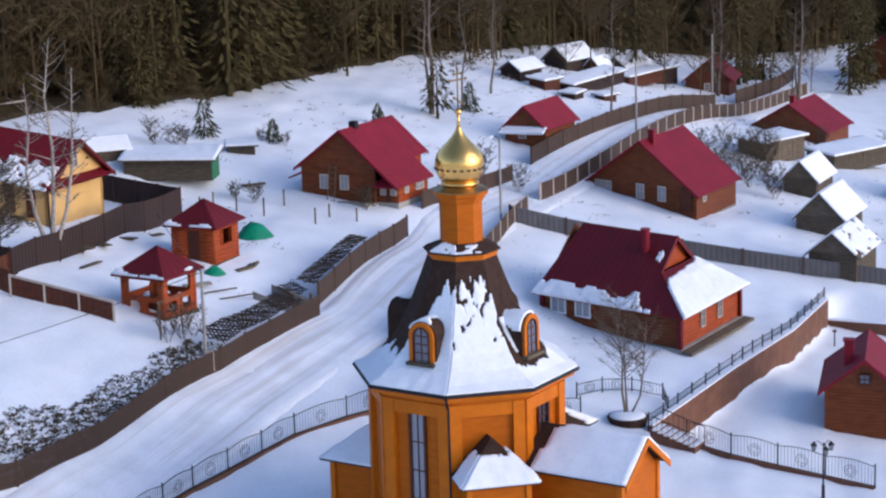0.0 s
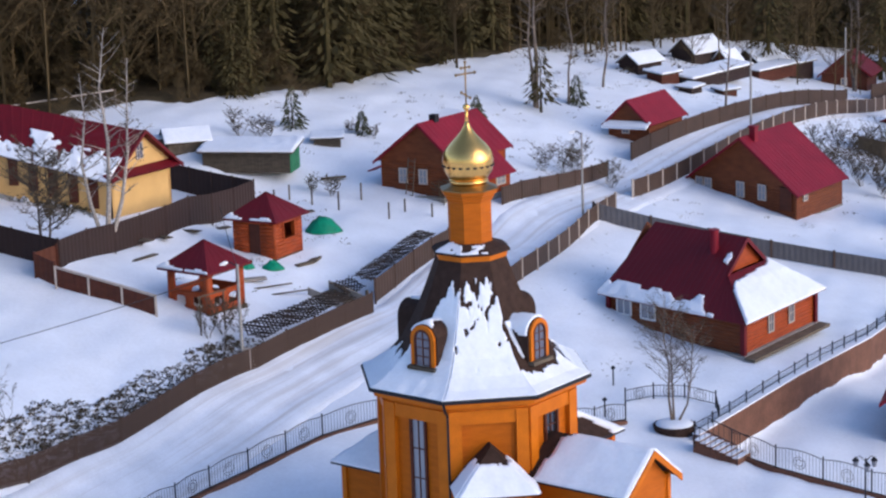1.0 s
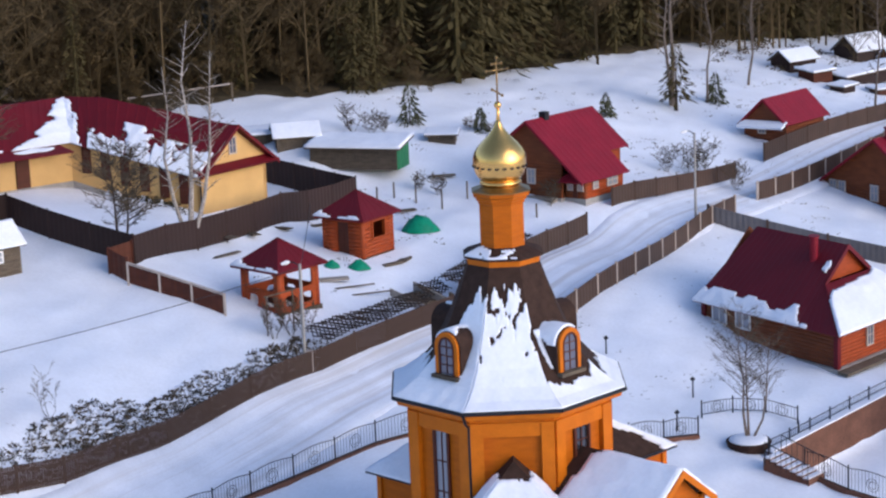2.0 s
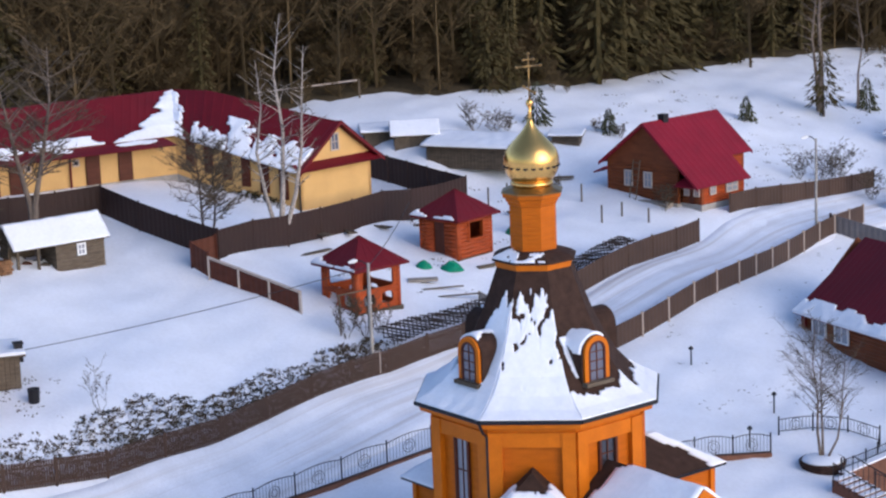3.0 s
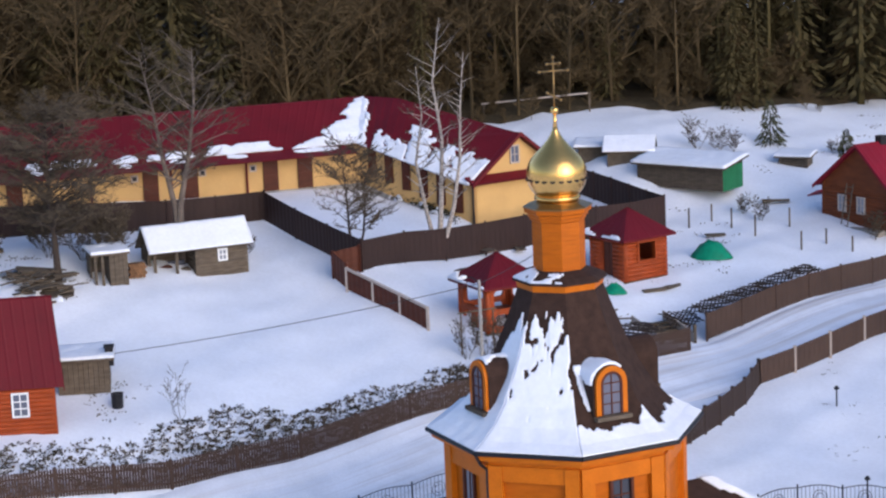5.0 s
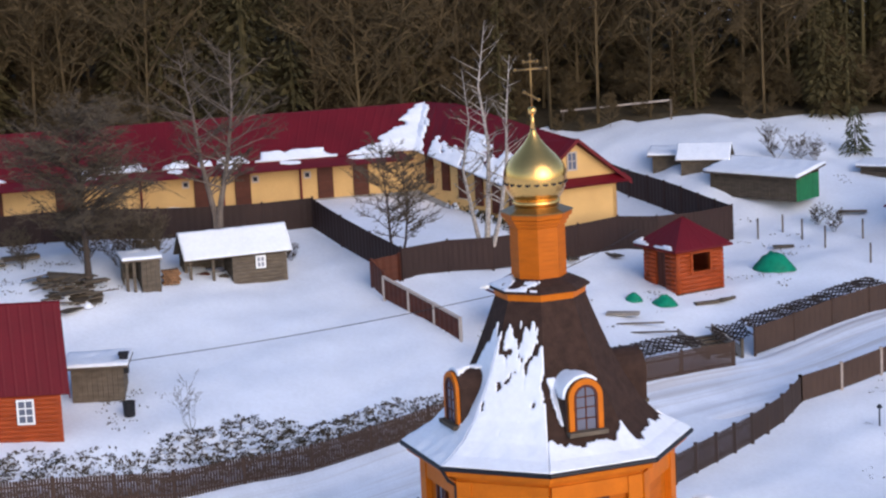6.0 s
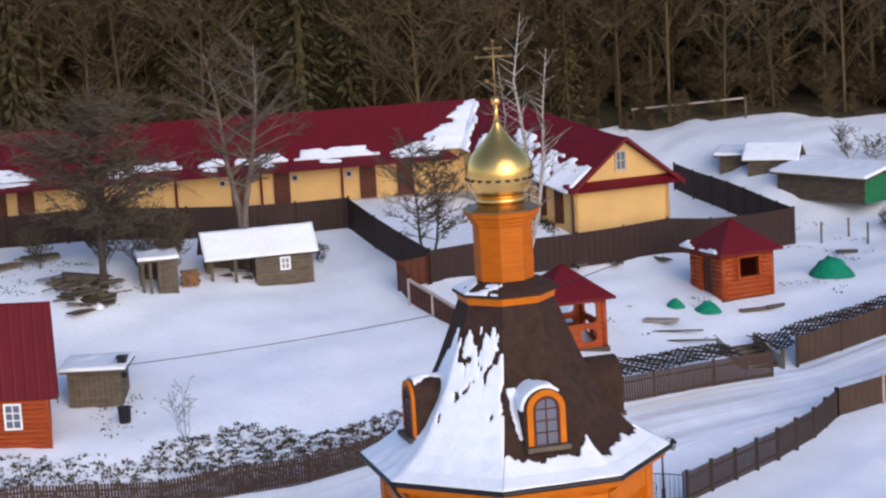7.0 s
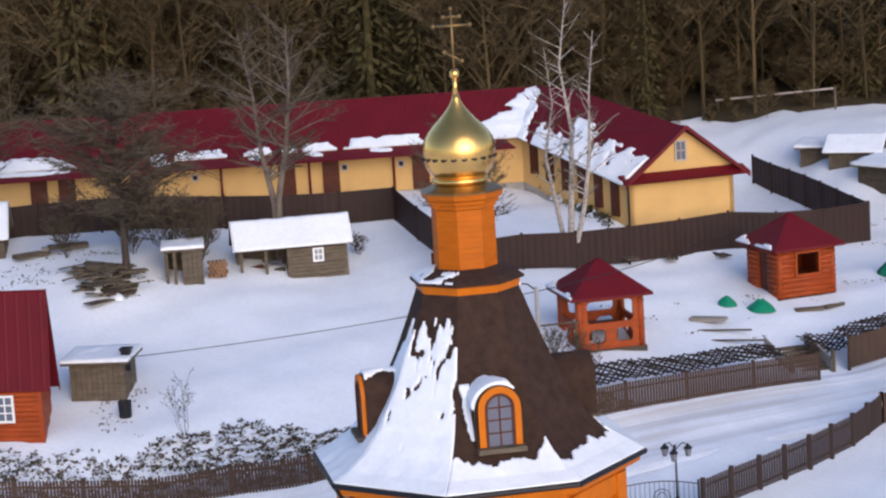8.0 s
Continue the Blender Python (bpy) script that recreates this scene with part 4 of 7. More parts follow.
for x, y in ((-0.06, -0.06), (LB + 0.06, -0.06), (-0.06, LA + 0.06)):
    bm = bmesh.new()
    box(bm, x - 0.13, y - 0.13, 0.16, x + 0.13, y + 0.13, WH)
    part("corner_board", bm, DARK_RED, h2)
lean(h2, -12)

# brown outbuilding in the low yard
h5 = gable_house("log_house", 23.1, 11.3, -5.85, 64.8, 3.6, 5.0, 2.39, 3.8, LOG, RED_ROOF, "red-brown log outbuilding with a red gable roof", low_eave=0.1, chimney=(1.5, 2.6, 4.2), skew=-6)
window_unit(h5, on_side_a(1.8, 2.6, -6), 0.4, 0.4, LOG_DARK)

# red-roofed house at the field's edge
lh = gable_house("log_house", -27.48, 3.5, -0.5, 24.6, 2.8, 6.56, 1.96, 4.95, LOG_ORANGE_AND_SUNLIT, DARK_RED, "orange log house with a steep dark red metal roof", low_eave=-0.25, skew=14)
window_unit(lh, on_side_b(5.3, 0.75), 0.5, 0.8, WHITE, PANE, (1, 2))

# ---- L-shaped cream building ----
yb = thing("courtyard_building", at_heading(-14.1, 34.2, 2.5, 50.2), "long cream L-shaped building under a dark red metal roof", "building")
# own axes: x along the gable end, y away along the near wing
GW, YL, YH, YR = 4.75, 7.3, 2.2, 4.1
BX, TURN, SQ = 30.0, 0.234, 18.6
SQS, SQC = math.sin(radians(SQ)), math.cos(radians(SQ))


def plain_wall(parent, p, q, z0, z1, mat, name="wall"):
    p, q = Vector(p), Vector(q)
    way = (q - p).normalized()
    side = Vector((-way.y, way.x)) * 0.2
    bm = bmesh.new()
    poly(bm, [(*p, z0), (*q, z0), (*q, z1), (*p, z1)], (*side, 0))
    return part(name, bm, mat, parent)


for p, q in (((0, 0), (GW, 0)), ((GW, 0), (GW, YL + GW)), ((GW, YL + GW), (-BX, YL + GW)), ((-BX, YL + GW), (-BX, YL)), ((-BX, YL), (0, YL)), ((0, YL), (0, 0))):
    plain_wall(yb, p, q, -1.0, YH if q == (GW, 0) else YH - 0.3, CREAM)
    bm = bmesh.new()
    a, b = Vector(p), Vector(q)
    way = (b - a).normalized()
    out = Vector((way.y, -way.x)) * 0.06
    poly(bm, [(*a, -1.2), (*b, -1.2), (*b, -0.5), (*a, -0.5)], (*out, 0))
    part("plinth", bm, CONCRETE, yb)
bm = bmesh.new()
poly(bm, [(0, 0.0, YH), (GW, 0.0, YH), (GW / 2, 0.0, YR - 0.1)], (0, 0.2, 0))
part("gable", bm, CREAM, yb)
o = 0.45
k = (YR - YH) / (GW / 2)
e = YH - k * o
ribbed_roof(yb, (-o, -o, e), (-o, YL - o, e), (GW / 2, YL + GW / 2, YR), (GW / 2, -o, YR), DARK_RED)
ribbed_roof(yb, (GW + o, -o, e), (GW + o, YL + GW + o, e), (GW / 2, YL + GW / 2, YR), (GW / 2, -o, YR), DARK_RED)
ribbed_roof(yb, (-BX, YL - o, e), (-o, YL - o, e), (GW / 2, YL + GW / 2, YR), (-BX, YL + GW / 2, YR), DARK_RED)
ribbed_roof(yb, (-BX, YL + GW + o, e), (GW + o, YL + GW + o, e), (GW / 2, YL + GW / 2, YR), (-BX, YL + GW / 2, YR), DARK_RED)
# skirt roof across the gable end and awning along the yard
bm = bmesh.new()
slab(bm, (-o, -0.5, YH - 0.28), (GW + o, -0.5, YH - 0.28), (GW + o, 0.0, YH + 0.02), (-o, 0.0, YH + 0.02), 0.12)
part("skirt_roof", bm, DARK_RED, yb)
bm = bmesh.new()
slab(bm, (-BX, YL - 1.25, YH - 0.55), (-1.0, YL - 1.25, YH - 0.55), (-1.0, YL - 0.3, e + 0.0), (-BX, YL - 0.3, e + 0.0), 0.08)
part("awning", bm, DARK_RED, yb)
for s in (0, 1):
    bm = bmesh.new()
    x0 = -o if s == 0 else GW + o
    poly(bm, [(x0, -o - 0.03, e - 0.16), (GW / 2, -o - 0.03, YR - 0.16), (GW / 2, -o - 0.03, YR + 0.03), (x0, -o - 0.03, e + 0.03)], (0, 0.04, 0))
    part("bargeboard", bm, DARK_RED, yb)
A_SLOPE = quad_place((-o, -o, e), (-o, YL - o, e), (GW / 2, YL + GW / 2, YR), (GW / 2, -o, YR))
B_SLOPE = quad_place((-BX, YL - o, e), (-o, YL - o, e), (GW / 2, YL + GW / 2, YR), (-BX, YL + GW / 2, YR))


def cut(place, u0, u1, v0, v1):
    """A stretch of a slope."""
    return lambda u, v: place(u0 + (u1 - u0) * u, v0 + (v1 - v0) * v)


def edge_fall(u, v):
    return min(u, 1 - u, v, 1 - v)


def lump(seed, rough=0.55):
    """One irregular patch inside its stretch."""
    return lambda u, v: 0.42 - 1.9 * max(0, math.hypot((u - 0.5) * 1.0, (v - 0.5) * 1.0) - 0.22) + rough * wobble(u, v, seed, 2.2) * 0.6


# snow left on the near wing: a band low on the slope with two tongues running up it
snow_sheet("roof_snow", cut(A_SLOPE, 0.03, 0.40, 0.0, 0.50), lambda u, v: 0.44 - 0.55 * v + 0.4 * wobble(u * 2, v * 2, 81, 2.0) + 0.7 * max(0, 0.4 - abs(u - 0.72 - 0.1 * v) * 3), yb, 60, 30, 0.13)
snow_sheet("roof_snow", cut(A_SLOPE, 0.38, 0.62, 0.0, 0.62), lambda u, v: 0.58 - 1.5 * abs(u - 0.42 - 0.28 * v) - 0.15 * v + 0.28 * wobble(u * 1.5, v * 3, 84, 2.0), yb, 46, 46, 0.13)
snow_sheet("roof_snow", cut(A_SLOPE, 0.60, 0.86, 0.0, 0.42), lambda u, v: 0.46 - 0.75 * v + 0.4 * wobble(u * 2, v * 2, 87, 2.0), yb, 46, 26, 0.13)
# the drift in the inner corner
snow_sheet("roof_snow", cut(A_SLOPE, 0.84, 1.0, 0.0, 0.92), lambda u, v: (u - 0.52 - 0.28 * v) * 1.3 + 0.30 * wobble(u * 2, v * 3, 88, 2.0), yb, 36, 50, 0.15)
snow_sheet("roof_snow", cut(B_SLOPE, 0.86, 1.0, 0.0, 0.95), lambda u, v: (u - 0.50 - 0.40 * v) * 1.8 + 2.4 * max(0, 0.24 - v) + 0.25 * wobble(u * 2, v * 3, 89, 2.0), yb, 44, 50, 0.15)
# the ledge of snow along the far wing's eave, breaking up further on
for u0, u1, v1 in ((0.745, 0.875, 0.17), (0.685, 0.735, 0.13), (0.655, 0.678, 0.10), (0.60, 0.64, 0.12), (0.50, 0.575, 0.13), (0.465, 0.488, 0.12), (0.19, 0.36, 0.20), (0.02, 0.16, 0.18)):
    snow_sheet("roof_snow", cut(B_SLOPE, u0, u1, 0.0, v1), lambda u, v, s=u0: min(0.5, 3 * edge_fall(u, 0.5)) - 0.62 * v + 0.5 * wobble(u * (u1 - u0) * 60, v, s * 90, 0.9) + 0.12, yb, max(10, int((u1 - u0) * 260)), 10, 0.15)
AWNING = quad_place((-BX, YL - 1.25, YH - 0.55), (-1.0, YL - 1.25, YH - 0.55), (-1.0, YL - 0.3, e), (-BX, YL - 0.3, e))
for u0, u1 in ((0.90, 0.985), (0.795, 0.83), (0.70, 0.725), (0.615, 0.64), (0.47, 0.505), (0.20, 0.36), (0.05, 0.17)):
    snow_sheet("awning_snow", cut(AWNING, u0, u1, 0.4, 0.85), lump(u0 * 77), yb, max(14, int((u1 - u0) * 300)), 10, 0.04)


# the plot climbs: the far wing stands higher than the gable end, under a lower roof
LIFT = ((-9, 1.9), (0.25, 1.9), (1.6, 1.75), (2.2, 1.6), (4.1, 1.3), (9, 1.3))


def lift(y, z):
    f = min(1, max(0, y / YL))
    for (za, da), (zb, db) in zip(LIFT, LIFT[1:]):
        if za <= z <= zb:
            return z + f * (da + (db - da) * (z - za) / (zb - za))
    return z


for ob in yb.children:
    for v in ob.data.vertices:
        x, y = v.co.x, v.co.y
        v.co.z = lift(y, v.co.z)
        v.co.x, v.co.y = x - SQS * y, SQC * y
        if x < 0 and y > YL - 1.6:
            v.co.y -= TURN * x


def on_yard(x, z):
    """On the far wing's yard wall, looking out."""
    return pose(x - SQS * YL, SQC * YL - 0.02 - TURN * x, z, 0, 0, -90 - math.degrees(math.atan(TURN)))


def plank_door(parent, m, w, h, mat=LOG_DARK):
    bm = bmesh.new()
    box(bm, -0.04, -w / 2, 0, 0.07, w / 2, h)
    box(bm, 0.07, -w / 2 + 0.06, h * 0.52, 0.085, w / 2 - 0.06, h - 0.08)
    box(bm, 0.07, -w / 2 + 0.06, 0.08, 0.085, w / 2 - 0.06, h * 0.46)
    ob = part("door", bm, mat, parent, "dark brown plank door")
    ob.matrix_basis = m
    return ob


window_unit(yb, pose(GW / 2, -0.02, YH + 0.45, 0, 0, -90), 0.40, 0.75, POSTCREAM)
for x in (-2.75, -4.45, -8.35, -10.25, -16.6, -19.7, -20.9, -25.0):
    plank_door(yb, on_yard(x, 1.42), 0.75, 1.75)
for x in (-5.3, -7.75, -11.0, -14.2):
    window_unit(yb, on_yard(x, 2.50), 0.20, 0.20, POSTCREAM, DEEPPANE, (0, 0))
for y in (0.9, 2.0, 3.1, 4.2, 5.3, 6.4):
    plank_door(yb, pose(-0.02 - SQS * y, SQC * y, 0.15 + 1.9 * y / YL, 0, 0, 180 + SQ), 0.5, 1.55)
for x in (-5.65, -9.3, -13.1):
    bm = bmesh.new()
    tube(bm, [(x - SQS * YL, SQC * YL - 0.12 - TURN * x, YH + 1.3), (x - SQS * YL, SQC * YL - 0.12 - TURN * x, 1.35)], 0.055, 6)
    part("downpipe", bm, DARK_RED, yb)
bm = bmesh.new()
tube(bm, [(-0.1, -0.1, YH - 0.2), (-0.1, -0.1, -0.3)], 0.05, 6)
part("downpipe", bm, DARK_METAL, yb)

# ---- gazebos ----
def gazebo(x, y, z, heading, kind, snow_seed):
    g = thing("gazebo", at_heading(x, y, z, heading), "square log gazebo with a dark red pyramid roof" if kind == 0 else "closed log gazebo with a dark red pyramid roof", "gazebo", "gazebos")
    s, h, hr, ov = 1.17, 1.98, 3.08, 0.40
    bm = bmesh.new()
    box(bm, -s - 0.16, -s - 0.16, -0.8, s + 0.16, s + 0.16, -0.12)
    part("deck", bm, GREYWOOD, g)
    for sx in (-1, 1):
        for sy in (-1, 1):
            bm = bmesh.new()
            tube(bm, [(sx * s, sy * s, -0.12), (sx * s, sy * s, h)], 0.13, 10)
            smooth(part("post", bm, LOG_ORANGE_AND_SUNLIT, g))
    # openings as (left, right, foot, head); the big ones have rounded corners
    walls = {"open": [(-0.88, 0.88, 0.86, 1.66), (-0.84, -0.20, 0.12, 0.62), (0.20, 0.84, 0.12, 0.62)],
             "window": [(-0.44, 0.52, 0.78, 1.60)],
             "door": [(-0.35, 0.35, -0.10, 1.62)],
             "shut": []}
    plan = ("open", "open", "open", "open") if kind == 0 else ("window", "shut", "window", "door")
    for n, wkind in enumerate(plan):
        holes = walls[wkind]
        us = sorted({-1.1, 1.1, *(u for h4 in holes for u in h4[:2])})
        vs = sorted({-0.12, 1.86, *(v for h4 in holes for v in h4[2:])})
        turn = Matrix.Rotation(radians(90 * n), 4, "Z")
        face = turn @ Matrix.Translation((0, -s - 0.06, 0))
        out = {(i, j) for i in range(len(us) - 1) for j in range(len(vs) - 1) for u0, u1, v0, v1 in holes if u0 <= us[i] < u1 and v0 <= vs[j] < v1}
        bm = bmesh.new()
        panel(bm, us, vs, out, 0.12, face)
        if wkind == "open":
            for u0, u1, v0, v1 in holes:
                r = min(0.17, 0.35 * (v1 - v0))
                for cu, cv, du, dv in ((u0, v0, 1, 1), (u1, v0, -1, 1), (u0, v1, 1, -1), (u1, v1, -1, -1)):
                    arc = [(cu + du * r * (1 - math.sin(t)), cv + dv * r * (1 - math.cos(t))) for t in (0, 0.39, 0.79, 1.18, 1.571)]
                    poly(bm, [face @ Vector((u, 0.004, v)) for u, v in [(cu, cv)] + arc], face.to_3x3() @ Vector((0, 0.11, 0)))
        part("wall", bm, LOG_ORANGE_AND_SUNLIT, g)
        if wkind == "door":
            bm = bmesh.new()
            box(bm, -0.36, 0.05, -0.11, 0.36, 0.10, 1.62, face)
            box(bm, -0.05, 0.03, -0.11, 0.05, 0.05, 1.62, face)
            part("door", bm, LOG_DARK, g, "dark boarded door")
        if wkind == "window":
            u0, u1, v0, v1 = holes[0]
            for x0, x1, z0, z1 in ((u0 - 0.09, u0, v0, v1), (u1, u1 + 0.09, v0, v1), (u0 - 0.09, u1 + 0.09, v1, v1 + 0.09), (u0 - 0.09, u1 + 0.09, v0 - 0.09, v0)):
                bm = bmesh.new()
                box(bm, x0, -0.085, z0, x1, 0.0, z1, face)
                part("window_frame", bm, LOG_ORANGE_AND_SUNLIT, g)
        for r in range(10 if kind else 0):
            zz = -0.12 + 1.98 * (r + 0.5) / 10
            gaps = sorted((u0 - 0.05, u1 + 0.05) for u0, u1, v0, v1 in holes if v0 - 0.06 < zz < v1 + 0.06)
            ends = [-1.25] + [u for g2 in gaps for u in g2] + [1.25]
            for xa, xb in zip(ends[::2], ends[1::2]):
                bm = bmesh.new()
                tube(bm, [turn @ Vector((xx, -s - 0.03, zz)) for xx in (xa, xb)], 0.10, 8)
                smooth(part("log", bm, LOG_ORANGE_AND_SUNLIT, g))
        if not kind:
            for zz, hh in ((-0.02, 0.10), (0.66, 0.12), (1.70, 0.12)):
                bm = bmesh.new()
                box(bm, -1.12, -0.035, zz, 1.12, 0.0, zz + hh, face)
                part("rail", bm, LOG_ORANGE_AND_SUNLIT, g)
    e = s + ov
    for n in range(4):
        m = Matrix.Rotation(radians(90 * n), 4, "Z")
        a, b, c, d = m @ Vector((-e, -e, h - 0.10)), m @ Vector((e, -e, h - 0.10)), m @ Vector((0.01, -0.01, hr)), m @ Vector((-0.01, -0.01, hr))
        ribbed_roof(g, a, b, c, d, DARK_RED, 0.05, 0.55)
        if n == 3:
            snow_sheet("roof_snow", quad_place(a, b, c, d), lambda u, v: max(0.34 - 1.5 * math.hypot(u * 0.9, v * 1.5), 0.10 - v * 1.6 + 0.12 * math.sin(u * 11)) + 0.20 * wobble(u * 1.5, v, snow_seed + n, 2.4), g, 36, 20, 0.09)
        bm = bmesh.new()
        slab(bm, a + Vector((0, 0, 0.0)), b, m @ Vector((e, -e + 0.03, h - 0.1)), m @ Vector((-e, -e + 0.03, h - 0.1)), 0.1)
        part("fascia", bm, DARK_RED, g)
    bm = bmesh.new()
    box(bm, -0.6, -0.35, 0.56, 0.6, 0.35, 0.64)
    part("table", bm, LOG_DARK, g)
    for tx in (-0.5, 0.5):
        bm = bmesh.new()
        box(bm, tx - 0.05, -0.3, -0.12, tx + 0.05, 0.3, 0.56)
        part("table_leg", bm, LOG_DARK, g)
    return g


gazebo(-9.55, 23.3, 0.22, 47, 0, 91.0)
gazebo(-6.25, 32.9, 0.5, 54, 1, 95.0)

# ---- fences ----
def board_fence(name, points, height, mat, label, spacing=2.3, post_mat=None, post_w=0.10, picket=False, post_up=0.06, group="fences", framed=False, gap=0.15, rise=0.0):
    """Posts with bays of boarding between them, following the ground."""
    f = thing(name, Matrix.Translation((points[0][0], points[0][1], gz(*points[0]))), label, "fence", group)
    org = f.matrix_basis.translation
    spots = []
    for (xa, ya), (xb, yb_) in zip(points, points[1:]):
        n = max(1, round(math.hypot(xb - xa, yb_ - ya) / spacing))
        spots += [(xa + (xb - xa) * k / n, ya + (yb_ - ya) * k / n) for k in range(n)]
    spots.append(points[-1])
    ps = [Vector((x, y, gz(x, y))) - org for x, y in spots]
    tops = [height + rise * k / (len(ps) - 1) for k in range(len(ps))]
    for p, top in zip(ps, tops):
        bm = bmesh.new()
        box(bm, p.x - post_w / 2, p.y - post_w / 2, p.z - 0.4, p.x + post_w / 2, p.y + post_w / 2, p.z + top + post_up)
        part("post", bm, post_mat or mat, f)
    for p, q, top, top_q in zip(ps, ps[1:], tops, tops[1:]):
        way = Vector((q.x - p.x, q.y - p.y, 0)).normalized()
        side = Vector((way.y, -way.x, 0))
        d = (q - p)
        bm = bmesh.new() if not picket else None
        if picket:
            n = max(3, round(d.length / gap))
            turn = Matrix.Rotation(math.atan2(way.y, way.x), 4, "Z")
            for k in range(n):
                c = p + d * ((k + 0.5) / n)
                shared("picket", PICKET[mat.name], f, Matrix.Translation(c + Vector((0, 0, 0.006 * math.sin(k * 2.4)))) @ turn @ Matrix.Diagonal((1, 1, height / 1.05, 1)))
            for hz in (0.22, 0.82):
                bm = bmesh.new()
                slab(bm, p + Vector((0, 0, height * hz)), q + Vector((0, 0, height * hz)), q + side * 0.03 + Vector((0, 0, height * hz)), p + side * 0.03 + Vector((0, 0, height * hz)), 0.07)
                part("rail", bm, mat, f)
        else:
            n = max(3, round(d.length / 0.16))
            rows = []
            for k in range(n + 1):
                c = p + d * (k / n) + side * (0.009 if k % 2 else -0.009)
                rows.append((c + Vector((0, 0, 0.03)), c + Vector((0, 0, top + (top_q - top) * k / n))))
            vs = [[bm.verts.new(a + side * o) for a in r] for r in rows for o in (0.0, 0.03)]
            fr, bk = vs[0::2], vs[1::2]
            for k in range(n):
                bm.faces.new((fr[k][0], fr[k + 1][0], fr[k + 1][1], fr[k][1]))
                bm.faces.new((bk[k][0], bk[k][1], bk[k + 1][1], bk[k + 1][0]))
                bm.faces.new((fr[k][1], fr[k + 1][1], bk[k + 1][1], bk[k][1]))
                bm.faces.new((fr[k][0], bk[k][0], bk[k + 1][0], fr[k + 1][0]))
            for k in (0, n):
                bm.faces.new((fr[k][0], fr[k][1], bk[k][1], bk[k][0]))
            part("panel", bm, mat, f)
            if framed:
                bm = bmesh.new()
                lift_by = Vector((0, 0, height + 0.05))
                slab(bm, p - side * 0.05 + lift_by, q - side * 0.05 + lift_by, q + side * 0.06 + lift_by, p + side * 0.06 + lift_by, 0.09)
                part("rail", bm, post_mat, f)
    return f


bm = bmesh.new()
poly(bm, [(-0.04, -0.05, 0.02), (0.04, -0.05, 0.02), (0.04, -0.05, 1.04), (0.0, -0.05, 1.07), (-0.04, -0.05, 1.04)], (0, 0.022, 0))
stick = part("picket", bm, BROWNFENCE, None)
dark_stick = stick.data.copy()
dark_stick.materials[0] = DARKPICKET
PICKET = {BROWNFENCE.name: stick.data, DARKPICKET.name: dark_stick}
bpy.data.objects.remove(stick)
LF = [(-21.5, 1.6), (-16.9, 6.2), (-13.36, 10.1), (-10.3, 13.85), (-7.5, 16.9), (-4.7, 20.6), (-1.67, 25.0)]
board_fence("picket_fence", LF[:4], 1.05, BROWNFENCE, "brown wooden picket fence along the road", 2.2, picket=True, gap=0.108)
board_fence("picket_fence", LF[3:], 1.08, BROWNFENCE, "brown boarded roadside fence below the snowy bank", 2.2, picket=True, gap=0.108)
board_fence("board_fence", [(-1.35, 27.0), (2.1, 32.7), (5.55, 38.4)], 1.18, BROWNFENCE, "brown boarded fence past the garden gap", 2.2)
board_fence("board_fence", [(7.2, 42.0), (11.4, 48.1), (15.6, 54.3)], 1.05, BROWNFENCE, "low brown boarded fence beside the road", 2.4)
board_fence("board_fence", [(17.9, 58.2), (30, 74.5), (42.5, 92.0)], 1.2, BROWNFENCE, "long brown boarded fence running to the wood", 3.0)
board_fence("board_fence", [(46, 96.5), (55.5, 111), (62, 124)], 1.4, BROWNFENCE, "brown fence curving up the far lane", 3.5)
board_fence("post_fence", [(1.79, 22.3), (5.26, 27.9), (7.4, 31.4), (10.8, 38.2), (14.35, 45.7)], 1.05, BROWNFENCE, "brown panel fence with pale posts", 2.1, POSTCREAM, 0.13)
board_fence("post_fence", [(16.2, 49.6), (24, 60.5), (33, 74.0), (43, 88.5), (58, 110.5)], 1.15, BROWNFENCE, "brown panel fence with pale posts across the road", 2.4, POSTCREAM, 0.14)
board_fence("gate_fence", [(-0.4, 13.2), (0.4, 15.6), (1.1, 17.9), (1.63, 20.2), (1.79, 22.3)], 1.05, DARKPICKET, "dark brown picket gate and fence at the churchyard", 1.4, picket=True, post_w=0.13, gap=0.118)
board_fence("grey_fence", [(12.4, 42.2), (18.5, 40.0), (28.3, 36.7), (36, 34.0), (46, 30.5)], 1.0, GREYFENCE, "grey panel fence with dark posts", 3.0, BROWNFENCE, 0.12)
board_fence("sheet_fence", [(-44.5, 10.5), (-34.1, 19.7), (-28.3, 24.8), (-23.0, 29.7)], 1.4, DARKFENCE, "tall dark brown sheet-metal fence behind the sheds", 2.6, DARKFENCE, 0.08)
board_fence("sheet_fence", [(-22.95, 29.6), (-16.35, 24.9)], 1.4, DARKFENCE, "tall dark brown sheet-metal fence round a courtyard", 2.6, DARKFENCE, 0.08)
board_fence("sheet_fence", [(-16.3, 24.85), (-11.4, 33.4), (-6.6, 41.7)], 1.38, DARKFENCE, "tall dark brown sheet-metal fence beside a birch", 2.6, DARKFENCE, 0.08, rise=0.34)
board_fence("sheet_fence", [(-6.6, 41.75), (-8.9, 43.7), (-12.5, 46.6), (-15.2, 48.4)], 1.68, DARKFENCE, "dark brown sheet-metal fence behind the barn", 1.6, DARKFENCE, 0.08, rise=-0.35)
board_fence("board_fence", [(-16.4, 24.8), (-17.4, 24.1), (-16.45, 23.3)], 1.15, LOG_DARK, "red-brown boarded fence end", 1.2, LOG_DARK, 0.1)
